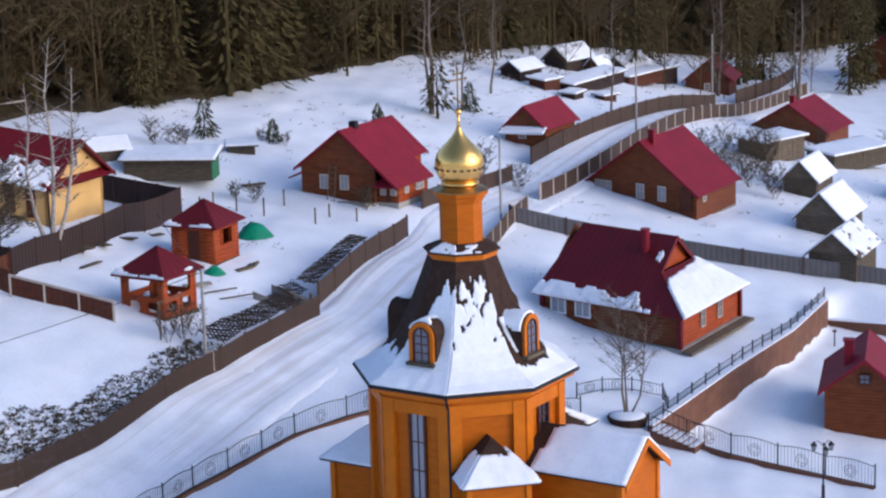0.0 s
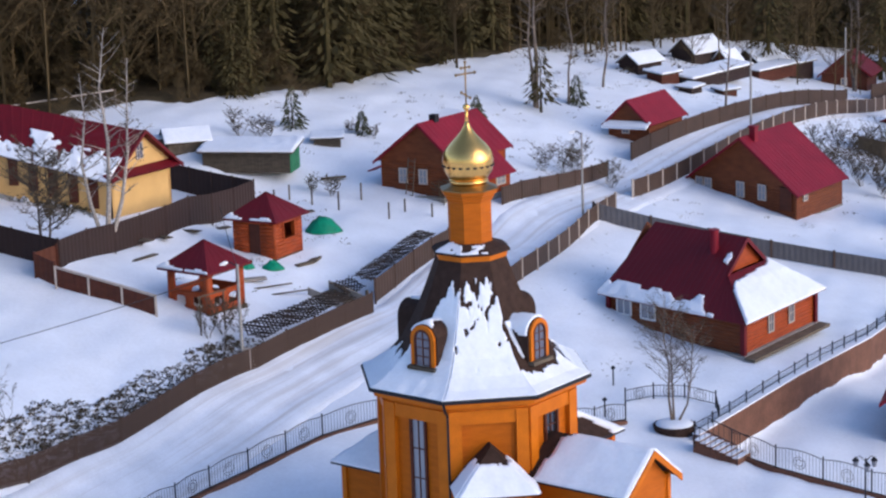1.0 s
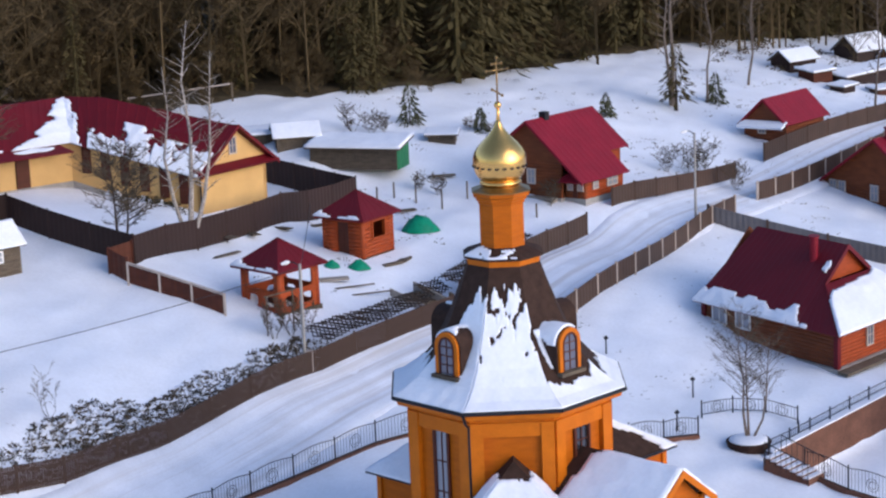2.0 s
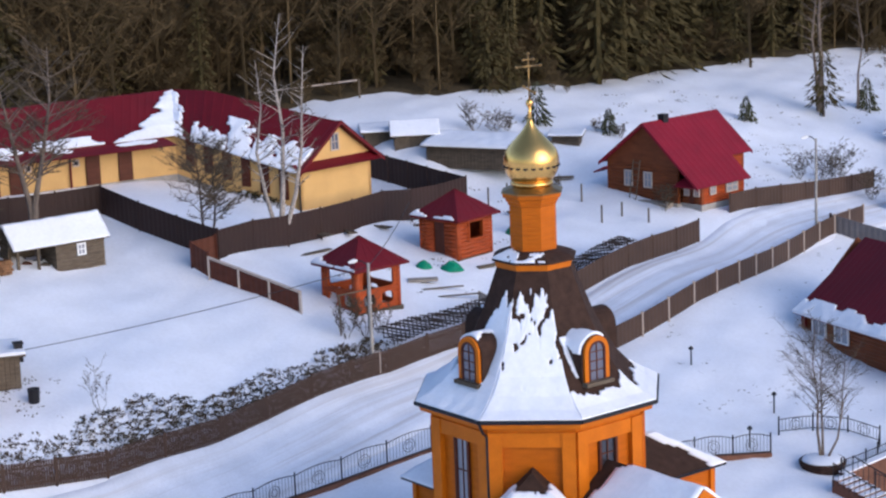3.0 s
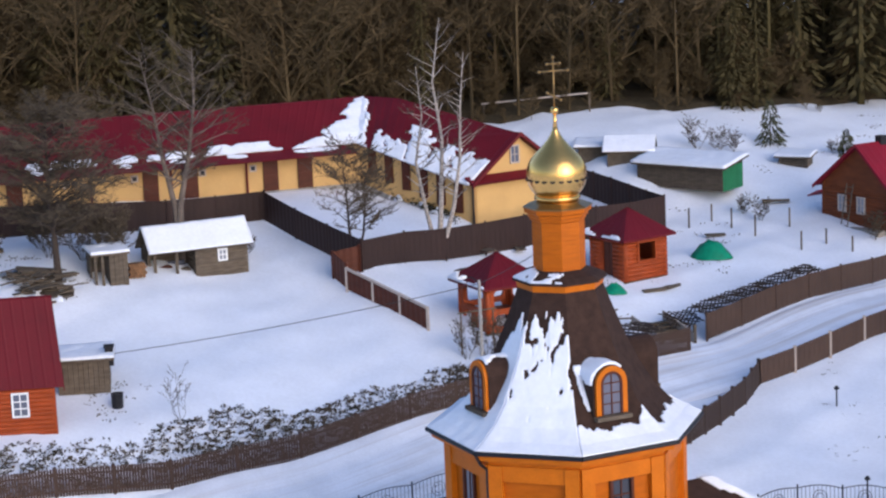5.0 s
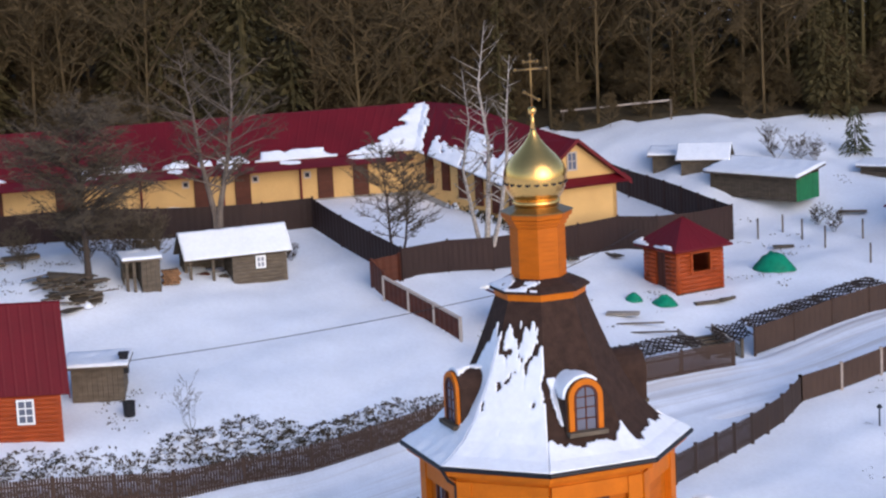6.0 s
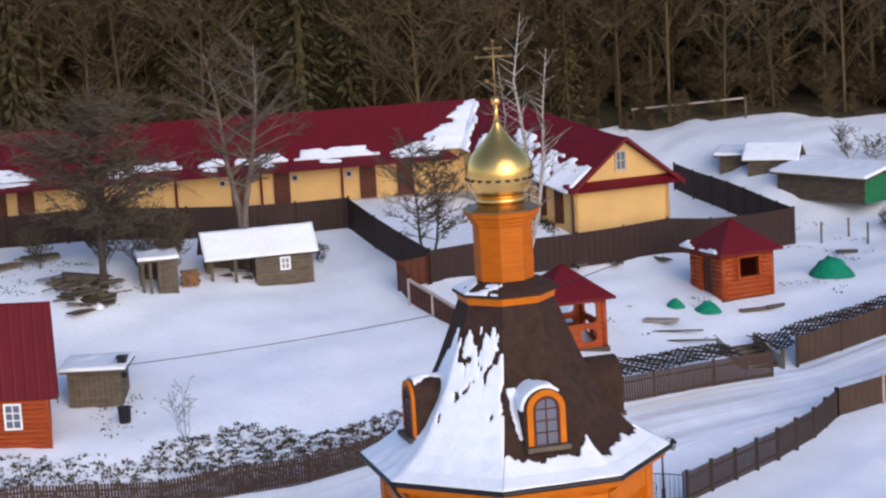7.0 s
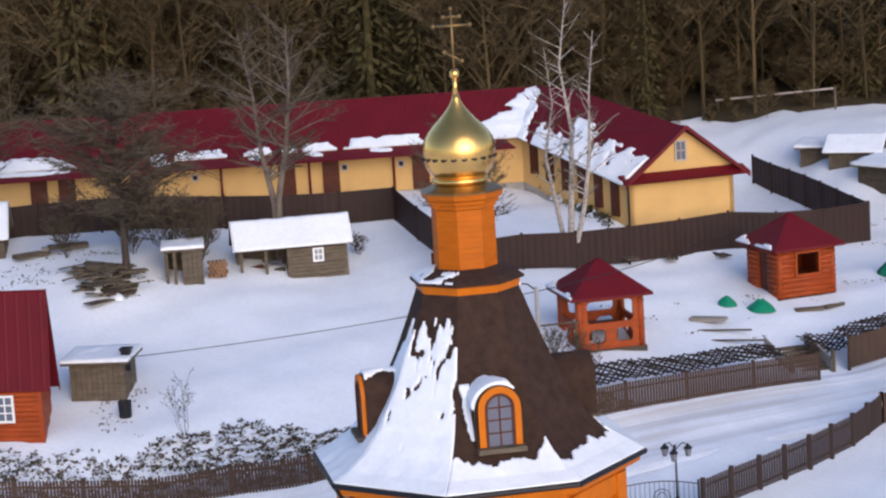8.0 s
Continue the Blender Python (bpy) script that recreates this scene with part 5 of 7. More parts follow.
board_fence("garden_fence", [(-16.43, 23.24), (-11.87, 20.77)], 0.95, LOG_DARK, "brown panel fence in a pale timber frame", 1.55, POSTCREAM, 0.11, framed=True)

# ---- sheds and barns ----
lying_wall = log_wall


def upright_wall(parent, p, q, z0, z1, mat, step=0.2):
    """A wall of standing boards, each a little proud or back of the next."""
    p, q = Vector(p), Vector(q)
    way = (q - p).normalized()
    side = Vector((way.y, -way.x))
    n = max(2, round((q - p).length / step))
    rw = random.Random(int(1000 * (p.x + q.y + z1)))
    line = []
    for k in range(n):
        o = side * rw.uniform(0.0, 0.03)
        line += [p.lerp(q, k / n) + way * 0.008 + o, p.lerp(q, (k + 1) / n) - way * 0.008 + o, p.lerp(q, (k + 1) / n) - side * 0.02]
    line = line[:-1] + [q - side * 0.06, p - side * 0.06]
    bm = bmesh.new()
    poly(bm, [(v.x, v.y, z0) for v in line], (0, 0, z1 - z0))
    return part("wall", bm, mat, parent)


def shed(name, x, y, heading, la, lb, wh, rh, label, open_side=0.0, roof_mat=None, snow=0.9, seed=0.0, mono=False, wall_mat=None, over=0.25, z=None, front_mat=None, upright=False):
    """A small plank building: the long side lb runs along heading, the ridge with it; a bay of open_side stands open at its left end."""
    wall_mat = wall_mat or GREYWOOD
    s = thing(name, at_heading(x, y, gz(x, y) - 0.03 if z is None else z, heading), label, "shed", "sheds")
    log_wall = (lambda h, p, q, z0, z1, mt, st: upright_wall(h, p, q, z0, z1, mt)) if upright else lying_wall
    log_wall(s, (open_side, 0), (lb, 0), -0.4, wh, wall_mat, 0.16)
    log_wall(s, (lb, 0), (lb, la), -0.4, wh if not mono else wh, front_mat or wall_mat, 0.16)
    log_wall(s, (lb, la), (0, la), -0.4, rh if mono else wh, wall_mat, 0.16)
    log_wall(s, (0, la), (0, 0 if not open_side else la * 0.5), -0.4, wh, wall_mat, 0.16)
    if open_side:
        log_wall(s, (open_side, la), (open_side, 0), -0.4, wh, wall_mat, 0.16)
        for xx in (0.08, open_side * 0.55):
            bm = bmesh.new()
            box(bm, xx - 0.06, 0.0, -0.3, xx + 0.06, 0.12, wh)
            part("post", bm, GREYWOOD, s)
    e = over
    if mono:
        a, b, c, d = (-e, -e, wh), (lb + e, -e, wh), (lb + e, la + e, rh), (-e, la + e, rh)
        bm = bmesh.new()
        slab(bm, a, b, c, d, 0.10)
        part("roof", bm, roof_mat or GREYWOOD, s)
        if snow:
            snow_sheet("roof_snow", quad_place(a, b, c, d), lambda u, v: snow - 0.6 + 0.25 * wobble(u * 2, v * 2, seed, 2), s, 30, 16, 0.12)
    else:
        k = (rh - wh) / (la / 2)
        for sd in (0, 1):
            ye = -e if sd == 0 else la + e
            a, b, c, d = (-e, ye, wh - k * e), (lb + e, ye, wh - k * e), (lb + e, la / 2, rh), (-e, la / 2, rh)
            ribbed_roof(s, a, b, c, d, roof_mat or GREYWOOD, 0.07, 0.25)
            if snow:
                snow_sheet("roof_snow", quad_place(a, b, c, d), lambda u, v: snow - 0.6 + 0.22 * wobble(u * 2, v * 2, seed + sd, 2.2), s, 36, 20, 0.08)
        for x0 in (0.0, lb - 0.06):
            bm = bmesh.new()
            poly(bm, [(x0, 0, wh), (x0, la, wh), (x0, la / 2, rh - 0.06)], (0.06, 0, 0))
            part("gable", bm, wall_mat, s)
    return s


log_shed = shed("log_shed", -24.56, 20.95, 43, 1.7, 4.3, 1.52, 2.3, "grey log shed with an open bay under a snowy roof", open_side=1.95, snow=1.0, seed=101.0, over=0.25, z=2.05)
window_unit(log_shed, on_side_b(3.15, 0.68), 0.3, 0.42, WHITE, PALEPANE)
shed("lean_to", -25.89, 18.0, 40, 1.5, 1.45, 1.38, 1.45, "grey plank lean-to with an open front", open_side=0.7, upright=True, mono=True, snow=0.85, seed=103.0, z=2.45, over=0.12)
shed("plank_hut", -23.05, 9.3, 26, 1.5, 1.95, 1.4, 1.5, "grey-brown plank hut with a snowy roof", mono=True, snow=1.0, seed=105.0, upright=True)
shed("log_shed", -37.0, 14.0, 40, 2.4, 4.6, 1.3, 2.4, "grey log shed with a snowy roof beside firewood", snow=1.0, seed=107.0)
shed("barn", -9.3, 47.1, -19, 2.0, 5.2, 0.85, 1.25, "long grey plank barn with green end and snowy roof", mono=True, upright=True, wall_mat=GREYWOOD, front_mat=GREEN, snow=1.0, seed=109.0)
shed("garden_hut", -11.2, 48.2, 10, 1.7, 2.3, 1.1, 1.65, "dark wooden hut with a snowy roof", snow=0.9, seed=111.0, upright=True)
shed("garden_hut", -13.0, 49.0, 12, 1.5, 1.6, 1.0, 1.15, "low wooden lean-to behind the barn", mono=True, snow=1.0, seed=112.0, upright=True)
shed("garden_hut", -2.6, 51.6, -5, 1.0, 1.5, 0.5, 0.62, "low plank shelter with a snowy roof", mono=True, snow=0.9, seed=113.0)
shed("plank_shed", 34.9, 46.7, 52, 3.0, 4.6, 1.4, 2.9, "grey plank shed with a snowy gable roof", snow=0.95, seed=115.0, upright=True)
shed("plank_shed", 37.4, 57.2, 52, 2.3, 4.0, 1.4, 2.6, "grey plank shed with a snowy gable roof", snow=0.95, seed=117.0, upright=True)
shed("plank_shed", 31.0, 35.4, 52, 2.8, 4.4, 1.7, 2.9, "grey plank shed with patchy snow on its roof", snow=0.66, seed=119.0, upright=True)
shed("flat_shed", 37.6, 67.6, 30, 2.4, 4.6, 1.3, 1.5, "long low grey shed under a flat snowy roof", mono=True, snow=1.0, seed=121.0, upright=True)
shed("flat_shed", 43.4, 68.6, 28, 2.6, 6.5, 1.0, 1.25, "low grey shelter under a flat snowy roof", mono=True, snow=1.0, seed=123.0, upright=True)
shed("plank_shed", 46.5, 58.0, 52, 3.2, 5.0, 1.4, 2.6, "grey plank shed with a snowy roof", snow=0.95, seed=125.0, upright=True)
for k, (x, y, hd, la, lb, wh, rh, mono) in enumerate(((23.6, 83.0, 38, 1.8, 2.7, 0.95, 1.55, False), (24.9, 80.6, 38, 1.4, 1.9, 0.75, 0.95, True), (31.0, 96.0, 36, 2.4, 3.4, 1.0, 2.0, False), (27.4, 81.6, 46, 1.6, 8.6, 0.6, 0.85, True), (33.9, 96.2, 40, 1.5, 1.6, 0.9, 1.7, False), (37.4, 98.6, 42, 3.2, 4.0, 0.9, 2.1, False), (40.6, 101.4, 42, 2.6, 3.4, 1.2, 1.45, True), (36.2, 95.4, 42, 1.4, 5.5, 0.7, 0.85, True), (55.0, 119.0, 40, 2.4, 3.6, 1.0, 1.25, True), (26.6, 78.4, 50, 1.0, 1.6, 0.5, 0.6, True), (29.4, 80.0, 30, 0.9, 1.3, 0.45, 0.55, True))):
    shed("far_hut", x, y, hd, la, lb, wh, rh, "dark wooden hut with a snowy roof near the wood", mono=mono, snow=1.0, seed=130.0 + k, wall_mat=(DARKFENCE, LOG_DARK, DARKPICKET)[k % 3])


# ---- trees and shrubs ----
def bare_tree(name, x, y, h, seed, label, mat=None, spread=0.55, stems=1, forks=26, lean_out=0.12, twigs=7, twig_mat=None, low=0.25, droop=0.0, group="bare trees", ways=None, fine=3, girth=1.0, steep=0.0, hair_w=1.0, fork=False):
    """A leafless tree: tapered trunk, forking limbs and a haze of fine twigs; ways gives the stems' lean."""
    rg = random.Random(seed)
    t = thing(name, Matrix.Translation((x, y, gz(x, y) - 0.05)), label, "tree", group)
    vs, fs = [], []

    def hair(p, q, w):
        side = Matrix.Rotation(rg.uniform(0, 6.28), 3, (q - p).normalized()) @ (q - p).orthogonal().normalized() * w
        i = len(vs)
        vs.extend([tuple(p - side), tuple(p + side), tuple(q)])
        fs.append((i, i + 1, i + 2))

    for s in range(stems):
        bm = bmesh.new()
        a0 = rg.uniform(0, math.tau)
        out = Vector((math.cos(a0), math.sin(a0), 0)) * lean_out * h * (1 if stems > 1 else 0.3)
        hh = h * (1 if s == 0 else rg.uniform(0.7, 0.95))
        if ways:
            out, hh = Vector((ways[s][0], ways[s][1], 0)), h * ways[s][2]

        def bend_by():
            return Vector((rg.uniform(-1, 1), rg.uniform(-1, 1), 0)) * 0.022 * hh

        go = (0.02, 0.03, 0.10, 0.55, 0.85, 1.08) if fork else (0.06, 0.30, 0.72, 0.95, 1.0, 1.08)
        axis_pts = [out * go[0] + Vector((0, 0, -0.3)), out * go[1] + Vector((0, 0, hh * 0.10)), out * go[2] + bend_by() * (0 if fork else 0.5) + Vector((0, 0, hh * 0.26)), out * go[3] + bend_by() + Vector((0, 0, hh * 0.5)), out * go[4] + bend_by() + Vector((0, 0, hh * 0.74)), out * go[5] + bend_by() + Vector((0, 0, hh))]
        marks = (0, 0.10, 0.26, 0.5, 0.74, 1.0)
        tube(bm, axis_pts, [0.017 * hh * girth, 0.0135 * hh * girth, 0.011 * hh * girth, 0.0075 * hh * girth, 0.0045 * hh * girth, 0.012], 7)
        limbs = []
        for k in range(forks):
            f = low + (0.98 - low) * (k + rg.random()) / forks
            seg = max(j for j in range(5) if marks[j] <= f)
            p = axis_pts[seg].lerp(axis_pts[seg + 1], (f - marks[seg]) / (marks[seg + 1] - marks[seg]))
            a = rg.uniform(0, math.tau)
            ln = hh * spread * (0.22 + 0.9 * math.sin(math.pi * min(1, max(0.0, (f - low) / (1.05 - low)) * 0.8 + 0.2))) * rg.uniform(0.5, 1.1)
            up = rg.uniform(0.35, 0.95) - droop + steep
            mid = p + Vector((math.cos(a), math.sin(a), up * 0.9)) * ln * 0.5
            q = mid + Vector((math.cos(a + rg.uniform(-0.6, 0.6)), math.sin(a + rg.uniform(-0.6, 0.6)), up * rg.uniform(0.3, 1.4))) * ln * 0.5
            r = (0.0045 * hh * (1.15 - f) + 0.006) * girth
            tube(bm, [p, mid, q], [r, r * 0.6, 0.007], 4)
            limbs.append((p, mid, q, a, ln))
        part("trunk", bm, mat or BARK, t)
        for p, mid, q, a, ln in limbs:
            for j in range(twigs):
                f = rg.uniform(0.2, 1.0)
                b = p.lerp(mid, f * 2) if f < 0.5 else mid.lerp(q, f * 2 - 1)
                a2 = a + rg.uniform(-1.4, 1.4)
                l2 = ln * rg.uniform(0.16, 0.45)
                e = b + Vector((math.cos(a2), math.sin(a2), rg.uniform(-0.1, 1.1) - droop)) * l2
                hair(b, e, 0.021 * hair_w)
                for g in range(fine):
                    m = b.lerp(e, rg.uniform(0.25, 0.95))
                    hair(m, m + Vector((rg.uniform(-1, 1), rg.uniform(-1, 1), rg.uniform(-0.35, 0.9) - droop)) * l2 * rg.uniform(0.25, 0.6), 0.016 * hair_w)
    me = bpy.data.meshes.new("crown")
    me.from_pydata(vs, [], fs)
    me.materials.append(twig_mat or TWIG)
    shared("crown", me, t)["kind"] = "stuff"
    return t


bare_tree("birch", -14.25, 29.3, 11.0, 3, "tall white-barked birch with several stems", BIRCH, 0.13, 3, 32, 0.13, 6, TWIG, 0.28, ways=((0.35, -0.1, 1.0), (1.25, -0.15, 0.86), (-0.85, 0.25, 0.80)), girth=0.95)
bare_tree("apple_tree", -16.9, 25.9, 5.6, 5, "leafless dark apple tree behind a fence", BARK, 0.30, 2, 44, 0.10, 13, low=0.25, fine=5)
bare_tree("apple_tree", -27.2, 17.2, 7.6, 7, "leafless spreading tree over woodpiles", BARK, 0.42, 1, 120, twigs=19, low=0.26, droop=0.22, fine=7, girth=1.5)
bare_tree("ash_tree", -24.4, 23.4, 9.6, 9, "leafless forked tree behind the shed", PALEBARK, 0.24, 2, 40, 0.2, 11, low=0.34, fine=5, ways=((-1.3, 0.2, 0.96), (1.2, -0.2, 1.0)), girth=1.35, fork=True)
bare_tree("ash_tree", -37.0, 20.2, 8.5, 12, "leafless tree beside the dark fence", BARK, 0.26, 2, 46, 0.12, 12, low=0.25, fine=5)
bare_tree("lime_tree", 10.2, 12.4, 5.6, 14, "slender leafless trees in a round planter", PALEBARK, 0.26, 3, 30, 0.07, 10, low=0.36, fine=5, hair_w=0.42, steep=0.35, ways=((-0.3, 0.1, 1.0), (0.05, 0.15, 0.94), (0.75, -0.2, 0.84)), girth=0.85)
bare_tree("sapling", -17.85, 9.2, 1.9, 16, "thin leafless sapling in the snow", TWIG, 0.26, 4, 8, 0.2, 6, low=0.3, girth=0.45, steep=0.9, hair_w=0.6)
bare_tree("tall_birch", 13.3, 67.4, 11.5, 18, "tall bare tree standing behind a field spruce", PALEBARK, 0.13, 2, 20, 0.03, 7, low=0.35, girth=1.1)
bare_tree("tall_birch", 27.5, 72.0, 9.5, 20, "tall slender bare tree beside the road", PALEBARK, 0.13, 1, 22, 0.05, 7, low=0.3, girth=0.7)
bare_tree("tall_birch", 15.8, 69.0, 9.0, 22, "slender bare tree in the field", PALEBARK, 0.13, 1, 22, 0.05, 7, low=0.3, girth=0.7)
bare_tree("tall_birch", 19.5, 76.0, 9.0, 23, "slender bare tree near the wood", PALEBARK, 0.13, 2, 22, 0.05, 7, low=0.3, girth=0.7)
bare_tree("tall_birch", 46.0, 101.0, 11.0, 24, "tall bare tree beside a dark house", PALEBARK, 0.13, 2, 22, 0.05, 8, low=0.25)
bare_tree("tall_birch", 55.0, 105.0, 12.0, 26, "tall bare tree above the road's end", PALEBARK, 0.13, 2, 22, 0.05, 8, low=0.25)
for k, (x, y, h) in enumerate(((33.2, 58.5, 3.8), (31.6, 61.5, 3.4), (34.8, 61.0, 3.6), (30.5, 57.0, 3.0), (36.0, 63.5, 3.2), (34.0, 56.0, 2.6))):
    bare_tree("bare_shrub", x, y, h, 30 + k, "dense leafless shrubs behind a log house", TWIG, 0.26, 8, 16, 0.24, 9, low=0.1, fine=5, girth=0.32, steep=0.8, hair_w=0.9)
for k, (x, y, h) in enumerate(((-7.0, 51.3, 1.9), (-5.2, 52.3, 1.2), (-3.2, 44.8, 1.1), (-2.2, 44.0, 1.3), (3.8, 41.6, 1.5), (4.9, 42.9, 1.3), (-8.9, 19.6, 1.9), (-9.6, 19.0, 1.7), (-8.3, 20.1, 1.6), (12.6, 53.5, 2.0), (14.0, 55.5, 2.1), (11.3, 52.8, 1.8), (44.5, 75.0, 2.2), (52.0, 78.0, 2.4), (56.0, 84.0, 2.4), (-22.2, 25.8, 0.9), (1.2, 54.2, 0.9), (-0.2, 54.8, 0.9), (15.3, 51.5, 2.0), (13.4, 54.0, 1.8), (-5.9, 51.6, 1.5))):
    bare_tree("bare_shrub", x, y, h, 50 + k, "leafless brown shrub standing in the snow", TWIG, 0.22 if y < 21 else 0.30, 9, 8, 0.26, 8, low=0.15, girth=0.42, steep=0.9 if y < 21 else 0.25, hair_w=0.8, fine=4)

for k, (x, y, h) in enumerate(((-27.6, 20.2, 2.6), (-26.6, 21.0, 2.4), (-28.8, 19.4, 2.7), (-26.0, 20.0, 2.0), (-29.8, 20.4, 2.4), (-27.2, 22.0, 2.2), (-31.0, 18.0, 1.8))):
    bare_tree("bare_shrub", x, y, h, 90 + k, "dense leafless shrub behind the lean-to", TWIG, 0.30, 9, 12, 0.24, 9, low=0.1, girth=0.4, steep=0.6, hair_w=0.9, fine=5)


def spruce(x, y, h, seed, label, bare=0.06):
    rg = random.Random(seed)
    t = thing("spruce", Matrix.Translation((x, y, gz(x, y) - 0.05)), label, "tree", "young spruces")
    v, f = conifer_arrays(rg, h, 0.40 * h * (1 - bare) + 0.1, bare)
    me = bpy.data.meshes.new("crown")
    me.from_pydata(v.tolist(), [], f)
    me.materials.append(YOUNGNEEDLE if h < 4 else NEEDLE)
    shared("crown", me, t)
    bm = bmesh.new()
    tube(bm, [(0, 0, -0.3), (0, 0, h * 0.8)], [0.025 * h, 0.01], 6)
    part("trunk", bm, BARK, t)
    return t

# ---- bank, hedge and garden clutter ----
def edge_near(x):
    return 64 + max(0, x + 4) * 1.15


def clumps(name, spots, mat, label, category, size=0.22, per=26, seed=1):
    """Many small leaf and twig blades, for hedges and rough growth."""
    rg = random.Random(seed)
    vs, fs = [], []
    for x, y, r, h in spots:
        z = gz(x, y)
        for _ in range(per):
            a, d = rg.uniform(0, math.tau), r * rg.random() ** 0.5
            c = Vector((x + d * math.cos(a), y + d * math.sin(a), z + h * rg.random() ** 1.3))
            u = Vector((rg.uniform(-1, 1), rg.uniform(-1, 1), rg.uniform(-0.3, 1))).normalized() * size * rg.uniform(0.4, 1)
            w = u.orthogonal().normalized() * size * 0.3
            i = len(vs)
            vs += [tuple(c - w), tuple(c + w), tuple(c + u)]
            fs.append((i, i + 1, i + 2))
    me = bpy.data.meshes.new(name)
    me.from_pydata(vs, [], fs)
    me.materials.append(mat)
    return tagged(new(name, me), label, category, kind="stuff")


def blob_mesh(bm, x, y, z, r, h, rg, n=9):
    """A low uneven heap."""
    top = bm.verts.new((x + rg.uniform(-0.1, 0.1) * r, y + rg.uniform(-0.1, 0.1) * r, z + h))
    rings = []
    for f, hh in ((0.55, 0.8), (1.0, -0.06)):
        rings.append([bm.verts.new((x + r * f * math.cos(k * math.tau / n) * rg.uniform(0.75, 1.2), y + r * f * math.sin(k * math.tau / n) * rg.uniform(0.75, 1.2), z + h * hh * rg.uniform(0.8, 1.1))) for k in range(n)])
    for k in range(n):
        bm.faces.new((top, rings[0][k], rings[0][(k + 1) % n]))
        bm.faces.new((rings[0][k], rings[1][k], rings[1][(k + 1) % n], rings[0][(k + 1) % n]))


# rough growth under snow on the bank above the roadside fence
rg = random.Random(21)
dark_tufts, pale_tufts, lumps = [], [], []
for k in range(4600):
    s = rg.random()
    i = min(int(s * 5), 4)
    a, b = Vector(LF[i]), Vector(LF[i + 1])
    p = a.lerp(b, s * 5 - i)
    way = (b - a).normalized()
    d = 0.2 + 3.0 * rg.random() ** 1.3
    q = p + Vector((-way.y, way.x)) * d
    if q.y > 19.3 or d > 2.2 + 0.9 * noise.noise(Vector((q.x * 0.5, q.y * 0.5, 3))) + (0.6 if q.y < 12 else 0.0):
        continue
    thick = 1.3 * noise.noise(Vector((q.x * 1.1, q.y * 1.1, 7))) + 0.9 * noise.noise(Vector((q.x * 0.4, q.y * 0.4, 5))) + 0.22 - 0.08 * d
    if thick > 0.42 and rg.random() < 0.6:
        dark_tufts.append((q.x, q.y, 0.20, rg.uniform(0.04, 0.14)))
    elif rg.random() < 0.6:
        pale_tufts.append((q.x, q.y, 0.14, rg.uniform(0.06, 0.2)))
    if rg.random() < 0.3:
        lumps.append((q.x, q.y, rg.uniform(0.12, 0.3), rg.uniform(0.03, 0.08)))
clumps("hedge", dark_tufts, DRYLEAF, "rough dark hedge growth on the snowy roadside bank", "hedge", 0.12, 15, 3)
clumps("dry_grass", pale_tufts, TWIG, "dry grass stalks poking through the snow", "grass", 0.15, 9, 4)
bm = bmesh.new()
for x, y, r, h in lumps:
    blob_mesh(bm, x, y, gz(x, y), r, h, rg, 7)
smooth(tagged(link_mesh("bank_snow", bm, SNOW), "small lumps of snow over the rough bank", "snow", kind="stuff"))

# scuffed snow with dry stalks over the meadows and yards
spots = []
for x0, y0, x1, y1, n in ((-8, 50, 22, 70, 240), (14, 66, 48, 98, 900), (-30, 5, -19, 9, 60), (-34, 14, -26, 19, 90), (-12, 26, -2, 46, 120), (24, 44, 48, 66, 260), (6, 44, 20, 62, 160), (-24, 8.5, -20, 11, 24)):
    for _ in range(n):
        x, y = rg.uniform(x0, x1), rg.uniform(y0, y1)
        if noise.noise(Vector((x * 0.25, y * 0.25, 12))) > -0.05 and y < edge_near(x):
            spots.append((x, y, 0.30, rg.uniform(0.02, 0.12)))
yard_bits = [(rg.uniform(18, 50), rg.uniform(72, 100), 0.5, rg.uniform(0.1, 0.5)) for _ in range(520)]
yard_bits = [b for b in yard_bits if 62 + b[0] * 0.9 < b[1] < edge_near(b[0]) + 2 and noise.noise(Vector((b[0] * 0.2, b[1] * 0.2, 4))) > -0.1]
clumps("brushwood", yard_bits, TWIG, "low brushwood and scraps round the far huts", "brushwood", 0.30, 10, 8)
clumps("meadow_stalks", spots, TWIG, "dry stalks and scuffs in the snowy meadow", "grass", 0.12, 6, 6)

# specks of dirt on the snow beside the road
rg = random.Random(44)
specks = []
for k in range(420):
    x, y = rg.uniform(3, 13), rg.uniform(16, 40)
    if noise.noise(Vector((x * 0.4, y * 0.4, 9))) > 0.1 and y < 20 + 2.1 * x:
        specks.append((x, y, 0.10, rg.uniform(0.0, 0.05)))
clumps("dirt_specks", specks, DRYLEAF, "specks of dirt and stalks on the yard's snow", "dirt", 0.07, 4, 12)

